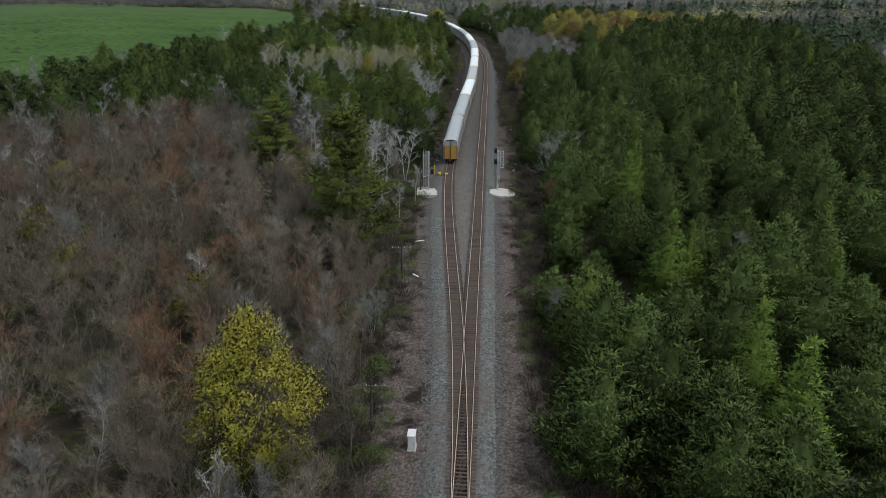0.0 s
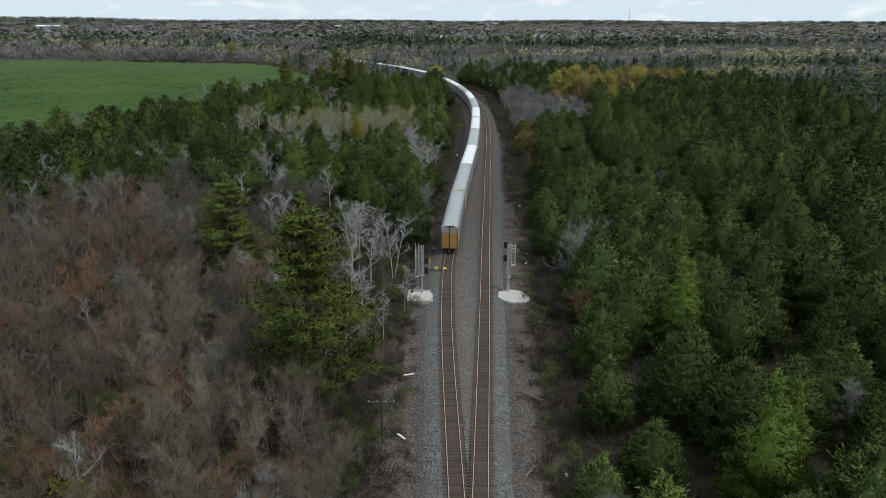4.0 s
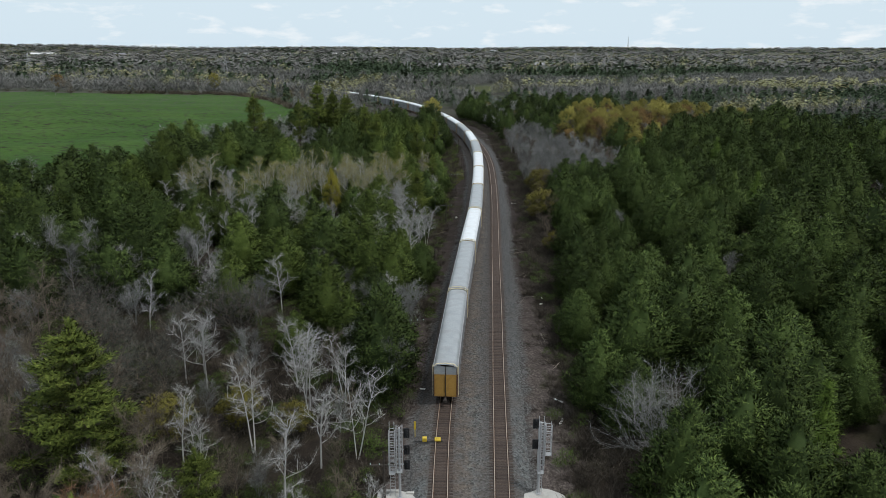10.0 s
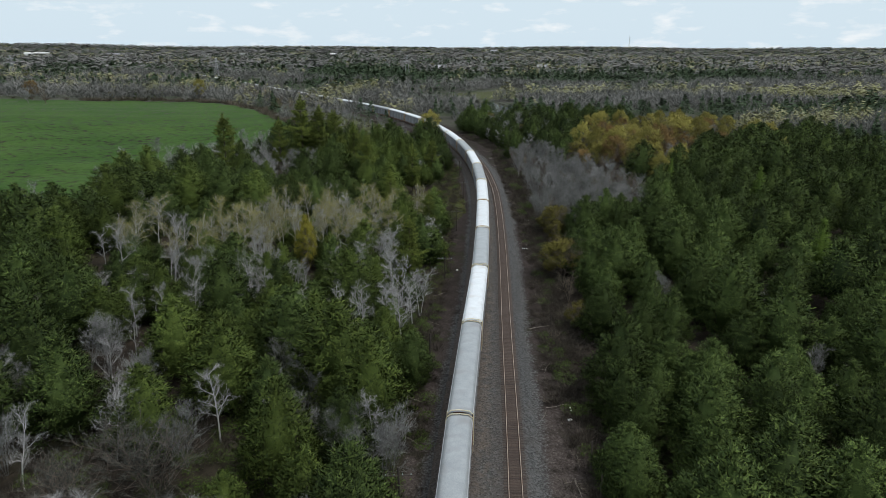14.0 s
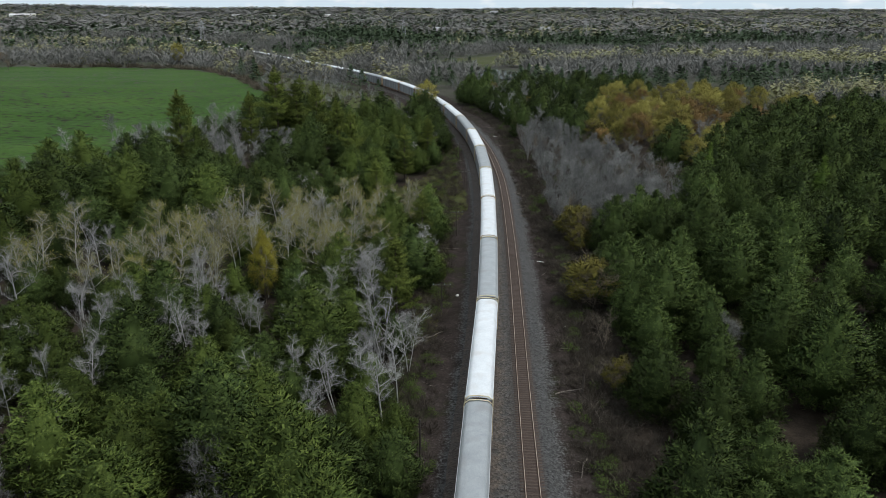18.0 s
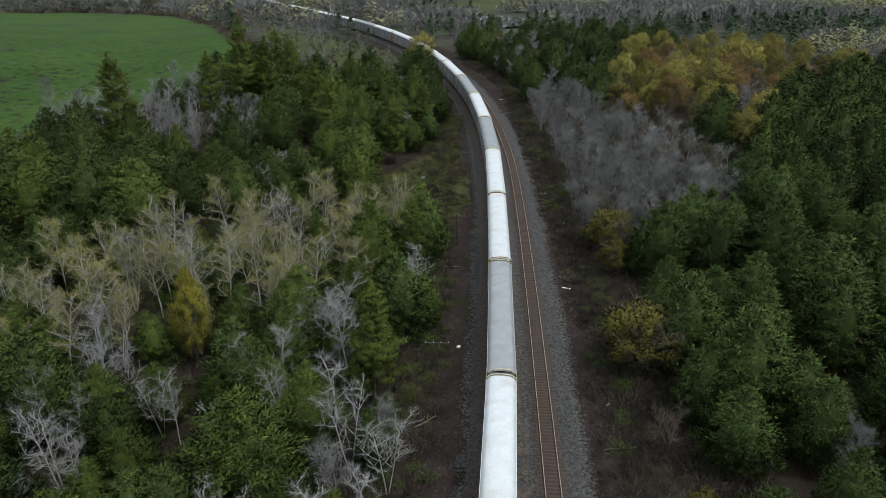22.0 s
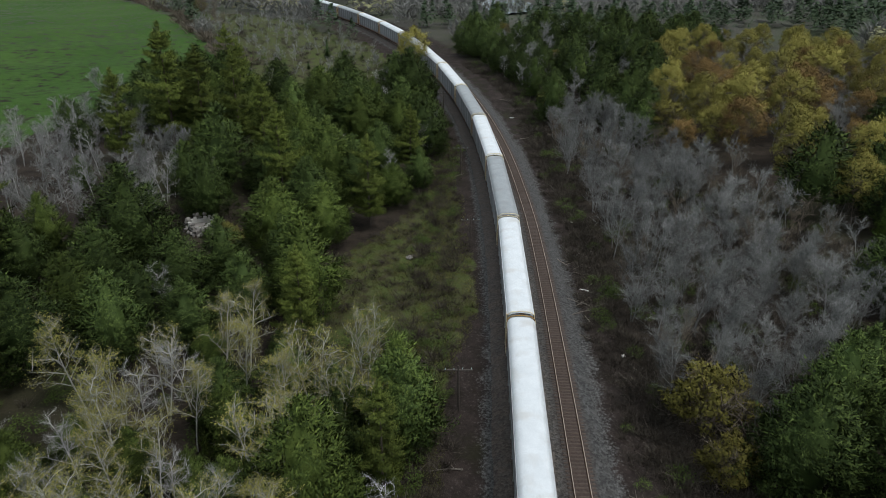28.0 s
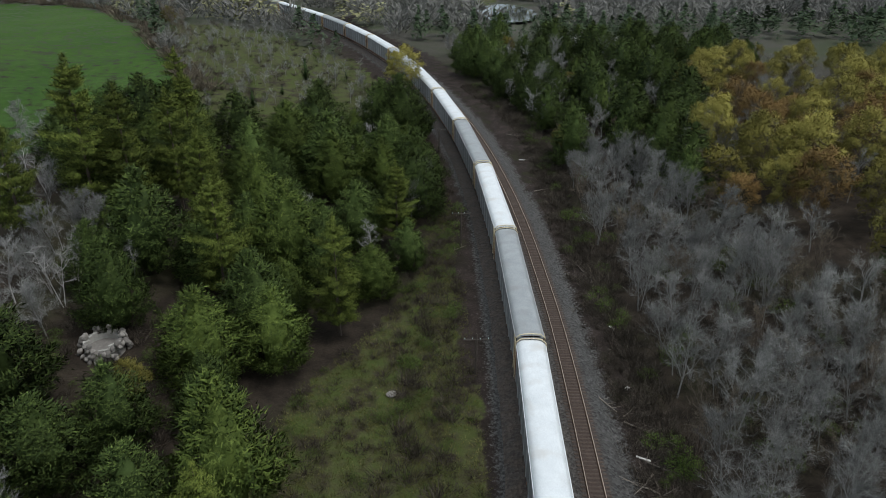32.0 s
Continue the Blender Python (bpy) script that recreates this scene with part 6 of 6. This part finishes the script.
brown_items, green_items, grass_items = [], [], []
for y in np.arange(20, 470, 1.15):
    for side in (-1, 1):
        for _ in range(4):
            e = left_edge(y) - rng.uniform(-1.2, 6) if side < 0 else right_edge(y) + rng.uniform(-3.2, 3) * rng.uniform(0.4, 1)
            item = (e, y + rng.uniform(-0.6, 0.6), rng.uniform(0.7, 2.2), rng.uniform(0, 360), rng.uniform(0.8, 1.4))
            (green_items if rng.random() < (0.22 if side < 0 else 0.12) else brown_items).append(item)
for _ in range(1300):
    y = rng.uniform(200, 470)
    brown_items.append((right_edge(y) - 4.5 * rng.uniform(0, 1) ** 1.4 + 0.5, y, rng.uniform(0.4, 1.5), rng.uniform(0, 360), rng.uniform(0.9, 1.6)))
for _ in range(330):
    x, y = rng.uniform(-44, -22), rng.uniform(310, 340)
    if math.hypot(x + 33.1, y - 331.5) > 3.2:
        (brown_items if rng.random() < 0.75 else green_items).append((x, y, rng.uniform(0.6, 2.0), rng.uniform(0, 360), rng.uniform(0.9, 1.6)))
for _ in range(420):
    x, y = rng.uniform(-14, 9), rng.uniform(288, 358)
    if inside(VERGE, x, y):
        (brown_items if rng.random() < 0.86 else green_items).append((x, y, rng.uniform(0.4, 1.6), rng.uniform(0, 360), rng.uniform(0.9, 1.6)))
for _ in range(900):
    x, y = rng.uniform(-104, -4), rng.uniform(405, 560)
    if inside(MEADOW, x, y) and np.min((COARSE[:, 0] - x) ** 2 + (COARSE[:, 1] - y) ** 2) > 60:
        (brown_items if rng.random() < 0.7 else green_items).append((x, y, rng.uniform(0.6, 2.4), rng.uniform(0, 360), rng.uniform(0.8, 1.5)))
for _ in range(3200):
    x, y = rng.uniform(-75, -4), rng.uniform(35, 200)
    if x < left_edge(y) - 1:
        (brown_items if rng.random() < 0.68 else green_items).append((x, y, rng.uniform(0.8, 2.6), rng.uniform(0, 360), rng.uniform(0.8, 1.5)))
for _ in range(700):
    x, y = rng.uniform(-64, 4), rng.uniform(210, 305)
    if x < left_edge(y) - 1:
        (brown_items if rng.random() < 0.3 else green_items).append((x, y, rng.uniform(0.8, 2.6), rng.uniform(0, 360), rng.uniform(0.8, 1.5)))
for _ in range(1900):
    y = rng.uniform(50, 300)
    brown_items.append((right_edge(y) + rng.uniform(0, 12), y, rng.uniform(0.7, 2.2), rng.uniform(0, 360), rng.uniform(0.9, 1.6)))
for _ in range(2600):
    x, y = rng.uniform(26, 110), rng.uniform(280, 400)
    if x > right_edge(y) and inside(THICKET, x, y):
        (brown_items if rng.random() < 0.88 else green_items).append((x, y, rng.uniform(0.8, 2.8), rng.uniform(0, 360), rng.uniform(0.8, 1.5)))
brush("low leafless brown brush along the railway clearing", [bush(401 + k, 1.0, 1.1, 70, 0.03) for k in range(4)], brown_items, BRUSH_BROWN, "brown_brush")
def leafy_bush(seed, n):
    r = np.random.default_rng(seed)
    a, t = r.uniform(0, math.tau, n), np.sqrt(r.uniform(0, 1, n))
    C = np.column_stack([np.cos(a) * 0.55 * t, np.sin(a) * 0.55 * t, 0.25 + 0.6 * (1 - t ** 2) * r.uniform(0.5, 1, n)])
    return tufts_of(r, C, np.column_stack([np.cos(a), np.sin(a), np.full(n, 0.7)]), 0.20, 7, 0.085, 0.05, 0.6)


brush("low fresh green bushes under the trees", [leafy_bush(411 + k, 48) for k in range(4)], green_items, BRUSH_GREEN, "green_brush")
for _ in range(9000):
    x, y = rng.uniform(-15, 10), rng.uniform(286, 360)
    if inside(VERGE, x, y):
        grass_items.append((x, y, rng.uniform(0.3, 0.7), rng.uniform(0, 360), 1.3))
for _ in range(9000):
    y = rng.uniform(240, 440)
    grass_items.append((left_edge(y) + rng.uniform(-4.5, 0.3), y, rng.uniform(0.2, 0.55), rng.uniform(0, 360), 1.2))
tagged(new("rough_grass", mesh_of("rough_grass", *spread_out([bush(421 + k, 1.0, 1.2, 8, 0.07) for k in range(5)], grass_items, 1.0), GRASS_BLADE)), "tufts of rough green and straw-coloured grass on the verge", "grass", kind="stuff")


def lump(seed, r, squash=0.7):
    """A rough stone."""
    b = fresh()
    bmesh.ops.create_icosphere(b, subdivisions=2, radius=r)
    rr = random.Random(seed)
    o = Vector((rr.uniform(0, 50), rr.uniform(0, 50), 0))
    for v in b.verts:
        v.co *= 1 + 0.35 * noise.noise(v.co / r * 0.9 + o)
        v.co.z *= squash
    return b


# the ring of a ruined silo on its stone footing
zz = gz(-33.1, 331.5)
silo = thing("ruined_silo", pose(-33.1, 331.5, zz - 0.25), "broken pale concrete silo ring on a crumbling stone base", "ruin")
n_seg = 22
for k in range(n_seg):
    if k in (15, 16):
        continue
    b = fresh()
    a0, a1 = k * math.tau / n_seg, (k + 1) * math.tau / n_seg
    h0 = 1.5 + 0.25 * math.sin(k * 1.7)
    vs = []
    for a in (a0, a1):
        for r, z in ((1.75, 0.7), (2.0, 0.7), (2.0, h0), (1.75, h0)):
            vs.append(b.verts.new((r * math.cos(a), r * math.sin(a), z)))
    for q in ((0, 1, 5, 4), (1, 2, 6, 5), (2, 3, 7, 6), (3, 0, 4, 7), (0, 3, 2, 1), (4, 5, 6, 7)):
        b.faces.new([vs[i] for i in q])
    part("ring_block", b, CONCRETE, silo)
b = fresh(); rod(b, (0, 0, -0.6), (0, 0, 0.75), 2.5, 1.95, 16)
part("footing", b, STONE, silo)
stones = [sub(lump(500 + k, 0.32), STONE, "stone") for k in range(4)]
r_ = random.Random(7)
for k in range(90):
    a, t = r_.uniform(0, math.tau), r_.random()
    rad = 2.0 + 0.55 * t + r_.uniform(0, 0.3)
    part("stone", stones[k % 4], None, silo, at=pose(rad * math.cos(a), rad * math.sin(a), 2.0 * (1 - t) + r_.uniform(-0.1, 0.2), r_.uniform(0, 90), r_.uniform(0, 90), r_.uniform(0, 360)))
rock = tagged(new("boulder", sub(lump(77, 0.6, 0.4), STONE, "boulder")), "pale grey boulder lying in the grassy verge", "boulder")
rock.location = (-0.6, 326.1, gz(-0.6, 326.1) + 0.2)

# litter, planks and fallen branches along the clearing
b = fresh(); box(b, -0.7, 0.7, -0.12, 0.12, 0, 0.08, 0.02); M_PLANK = sub(b, WHITE_JUNK, "scrap_board")
b = fresh(); box(b, -0.28, 0.28, -0.2, 0.2, 0, 0.22, 0.05); M_SCRAP = sub(b, WHITE_JUNK, "scrap_piece")
for k, (x, y) in enumerate(((15.1, 129.2), (16.1, 155.6), (16.6, 160.8), (18.9, 195.4), (19.5, 198.6), (21.8, 274.2), (25.1, 326.8), (26.3, 339.0), (22.5, 403.6), (5.2, 257.8), (-4.2, 99), (-4.0, 113), (25.6, 300), (24.0, 316), (14.5, 108), (13.0, 92), (-1.0, 164), (22.0, 246))):
    o = tagged(new("scrap", M_PLANK if k % 3 else M_SCRAP), "bleached white scrap board on the bare ground" if k % 3 else "small white scrap lump on the bare ground", "scrap", "litter beside the line")
    o.matrix_basis = pose(x, y, gz(x, y) + 0.03, 0, 0, (k * 67) % 180)
M_LOG = []
for k in range(4):
    b = fresh(); p0 = Vector((-1.6, 0, 0.1))
    rr = random.Random(600 + k)
    for j in range(4):
        p1 = p0 + Vector((0.8, rr.uniform(-0.2, 0.2), rr.uniform(-0.02, 0.12)))
        rod(b, p0, p1, 0.09 - 0.018 * j, 0.075 - 0.018 * j, 5)
        if j:
            rod(b, p0, p0 + Vector((0.5, rr.choice((-0.7, 0.7)), 0.35)), 0.035, 0.01, 4)
        p0 = p1
    M_LOG.append(sub(b, DEADWOOD, "fallen_branch"))
for k in range(76):
    y = rng.uniform(90, 440)
    x = right_edge(y) - rng.uniform(-0.8, 4.5) if rng.random() < 0.8 else left_edge(y) + rng.uniform(-1.5, 1.0)
    o = tagged(new("fallen_branch", M_LOG[k % 4]), "bleached dead branch lying in the cleared strip", "branch", "fallen branches")
    o.matrix_basis = pose(x, y, gz(x, y), rng.uniform(-8, 8), 0, rng.uniform(0, 360)) @ Matrix.Scale(rng.uniform(0.5, 1.3), 4)

# pond
b = fresh()
vs = [b.verts.new((x, y, 0)) for x, y in blob(0, 0, 15, 38, 40, 12)]
b.faces.new(vs)
pond = tagged(new("water", sub(b, WATER, "water")), "small still pond reflecting the pale sky", "pond", kind="structure")
pond.location = (42, 640, float(np.max(ground_level(np.linspace(28, 56, 15), np.linspace(605, 675, 15)))) + 0.15)

# hedgerow trees past the field
for kind, x, y, h, v, wide in (("gold", -173, 634, 17, 0, 0.95), ("brown", -189, 646, 15, 0, 0.9), ("brown", -130, 600, 15, 1, 0.9), ("brown", -122, 592, 14, 2, 0.9), ("brown", -114, 580, 14, 3, 1.0), ("brown", -108, 570, 13, 4, 0.9), ("ochre", -275, 600, 15, 0, 1.0),
                           ("brown", -262, 592, 14, 1, 1.0), ("grey", -268, 582, 12, 2, 1.0), ("olive", -240, 640, 7, 0, 1.0), ("pine", -225, 646, 8, 0, 0.9), ("pine", -212, 648, 6, 1, 1.0), ("grey", -150, 616, 11, 1, 1.0), ("grey", -142, 612, 10, 3, 1.0), ("olive", -100, 556, 8, 1, 1.0),
                           ("birch", -100, 339, 12, 0, 1.0), ("grey", -103, 372, 9, 1, 1.0), ("grey", -89, 362, 9, 3, 1.0), ("grey", -81, 409, 9, 0, 1.0), ("brown", -96, 548, 12, 1, 1.0), ("brown", -86, 528, 11, 2, 1.0), ("brown", -80, 512, 10, 3, 1.0)):
    plant(kind, x, y, h, (x * 37) % 360, v, wide)
hedge = [(x + rng.uniform(-3, 3), y + rng.uniform(-3, 3), rng.uniform(1.5, 4.5), rng.uniform(0, 360), rng.uniform(0.9, 1.5)) for (x0, y0), (x1, y1) in zip(FIELD[:6], FIELD[1:7]) for x, y in zip(np.linspace(x0, x1, 40), np.linspace(y0, y1, 40))]
brush("overgrown hedgerow of bare bushes along the field edge", [bush(431 + k, 1.0, 1.0, 60, 0.06) for k in range(4)], hedge, TWIG_BROWN, "hedgerow")


# ---- far buildings and masts ----
def make_house(name, x, y, w, d, h, rise, wall, roof, turn, label, category, lift=0.0):
    t = thing(name, pose(x, y, gz(x, y) + lift, 0, 0, turn), label, category, "far farm buildings")
    b = fresh(); box(b, -w / 2, w / 2, -d / 2, d / 2, -2, h); part("wall", b, wall, t)
    b = fresh()
    e = 0.4
    for s in (-1, 1):
        vs = [b.verts.new(c) for c in ((-w / 2 - e, s * (d / 2 + e), h - 0.1), (w / 2 + e, s * (d / 2 + e), h - 0.1), (w / 2 + e, 0, h + rise), (-w / 2 - e, 0, h + rise), (-w / 2 - e, s * (d / 2 + e), h + 0.15), (w / 2 + e, s * (d / 2 + e), h + 0.15), (w / 2 + e, 0, h + rise + 0.25), (-w / 2 - e, 0, h + rise + 0.25))]
        for q in ((0, 1, 2, 3), (4, 5, 6, 7), (0, 1, 5, 4), (0, 3, 7, 4), (1, 2, 6, 5)):
            b.faces.new([vs[i] for i in q])
    part("roof", b, roof, t)
    b = fresh()
    for sx in (-1, 1):
        vs = [b.verts.new((sx * w / 2, -d / 2, h)), b.verts.new((sx * w / 2, d / 2, h)), b.verts.new((sx * w / 2, 0, h + rise))]
        b.faces.new(vs)
    part("gable", b, wall, t)
    for k in range(3):
        b = fresh(); box(b, -w / 2 + (k + 0.7) * w / 4, -w / 2 + (k + 1.2) * w / 4, -d / 2 - 0.06, -d / 2 + 0.02, h * 0.35, h * 0.75); part("window", b, DARK_GLASS, t)
    return t


for args in (("barn", 1, 1277, 19, 11, 5, 5, BARN_WALL, BARN_ROOF, 8, "weathered grey barn with a metal gable roof", "barn"), ("barn", 163, 1272, 17, 12, 6, 4, BARN_WALL, BARN_ROOF, -35, "open grey shed with a sloping metal roof", "shed"),
             ("farmhouse", 105, 1283, 8, 6, 5, 3, HOUSE_WHITE, BARN_ROOF, 0, "small pale derelict house frame in the scrub", "house"), ("barn", -1241, 2369, 70, 20, 7, 3, HOUSE_WHITE, HOUSE_WHITE, 10, "long white farm building on the far rise", "farm building"),
             ("farmhouse", -270, 2008, 30, 14, 7, 4, HOUSE_WHITE, HOUSE_WHITE, 0, "white far-off building among trees", "house"), ("farmhouse", -406, 2018, 24, 12, 6, 4, HOUSE_WHITE, BARN_ROOF, 20, "white far-off farmhouse among trees", "house"),
             ("barn", -660, 2035, 40, 14, 6, 4, HOUSE_WHITE, BARN_ROOF, -10, "pale far-off barn with grey roof", "barn"), ("farmhouse", -513, 2024, 22, 12, 6, 5, BARN_WALL, BARN_ROOF, 30, "grey far-off farmhouse among trees", "house"), ("barn", -1420, 2330, 46, 16, 6, 3, HOUSE_WHITE, BARN_ROOF, 5, "pale long far-off barn", "barn"),
             ("barn", -930, 2200, 34, 14, 6, 4, BARN_WALL, BARN_ROOF, 15, "grey far-off barn on the rise", "barn"), ("farmhouse", 210, 3000, 30, 14, 8, 4, HOUSE_WHITE, BARN_ROOF, 0, "white far-off house on the ridge", "house")):
    make_house(*args)


def make_tower(x, y, height, foot, label, arms=()):
    t = thing("lattice_tower", pose(x, y, gz(x, y)), label, "tower", "far towers")
    def ring(z):
        r = foot * (1 - 0.85 * z / height) / 2
        return [Vector((sx * r, sy * r, z)) for sx, sy in ((-1, -1), (1, -1), (1, 1), (-1, 1))]
    levels = np.linspace(0, height, 8)
    for k in range(4):
        b = fresh(); rod(b, ring(0)[k], ring(height)[k], 0.16 * height / 30, 0.10 * height / 30, 4); part("leg", b, GALV, t)
    for z0, z1 in zip(levels[:-1], levels[1:]):
        b = fresh()
        for k in range(4):
            rod(b, ring(z0)[k], ring(z1)[(k + 1) % 4], 0.07 * height / 30, 0.07 * height / 30, 3, False)
        part("lattice_brace", b, GALV, t)
    for z, half in arms:
        b = fresh(); rod(b, (-half, 0, z), (half, 0, z), 0.16, 0.16, 4); rod(b, (-half, 0, z), (0, 0, z + 1.6), 0.1, 0.1, 3); rod(b, (half, 0, z), (0, 0, z + 1.6), 0.1, 0.1, 3); part("crossarm", b, GALV, t)
    return t


make_tower(-1560, 2600, 88, 9, "tall thin lattice radio mast on the horizon")
make_tower(1050, 4200, 70, 8, "thin radio mast on the far horizon")
for x, y in ((-480, 930), (-262, 968), (-40, 1010), (180, 1050), (420, 1095)):
    make_tower(x, y, 27, 6, "grey lattice power pylon above the woods", ((19, 5), (23, 4)))


# ---- ties: those closest to the flight line singly, the rest joined ----
def tie_mesh(length):
    b = fresh()
    box(b, -length / 2, length / 2, -0.115, 0.115, -0.36, -0.165, 0.015)
    return sub(b, TIE, "tie")


M_TIE = tie_mesh(2.6)
LONG = {}


def lay_ties(line, parent, y0, y1, limit, skip):
    s = arc(line)
    start, stop = np.interp(y0, line[:, 1], s), np.interp(y1, line[:, 1], s)
    nrm = normals(line)
    loose_v, loose_f, o = [], [], 0
    tv = np.array([v.co[:] for v in M_TIE.vertices]); tf = [p.vertices[:] for p in M_TIE.polygons]
    M_TIE.calc_loop_triangles()
    tf = np.array([t.vertices[:] for t in M_TIE.loop_triangles])
    made = 0
    r = random.Random(5)
    for d in np.arange(start, stop, 0.53):
        x, y, h = on_line(line, s, d)
        off = skip(y)
        if off is None:
            continue
        m = pose(x, y, float(base(y)) + r.uniform(-0.008, 0.012), 0, 0, h + r.uniform(-1.2, 1.2))
        if made < limit:
            me = M_TIE
            if off > 0.05:
                key = round(off * 4) / 4
                if key not in LONG:
                    LONG[key] = tie_mesh(2.6 + key)
                me, m = LONG[key], m @ pose(-key / 2, 0, 0)
            part("tie", me, None, parent, at=m)
            made += 1
        else:
            M = np.array(m)
            loose_v.append(tv @ M[:3, :3].T + M[:3, 3]); loose_f.append(tf + o); o += len(tv)
    if loose_v:
        tagged(part("ties", mesh_of("joined_ties", np.vstack(loose_v), np.vstack(loose_f), TIE), None, parent), kind="stuff")


def main_skip(y):
    gap = float(np.interp(y, MAIN[:, 1], MAIN[:, 0]) - np.interp(y, SIDE[:, 1], SIDE[:, 0])) if y > 47 else 0.0
    return gap if 0 < gap < 2.5 else 0.0


def side_skip(y):
    gap = float(np.interp(y, MAIN[:, 1], MAIN[:, 0]) - np.interp(y, SIDE[:, 1], SIDE[:, 0]))
    return None if gap < 2.5 else 0.0


lay_ties(MAIN, track_main, 48, 520, 300, main_skip)
lay_ties(SIDE, track_side, 60, 520, 180, side_skip)
b = None
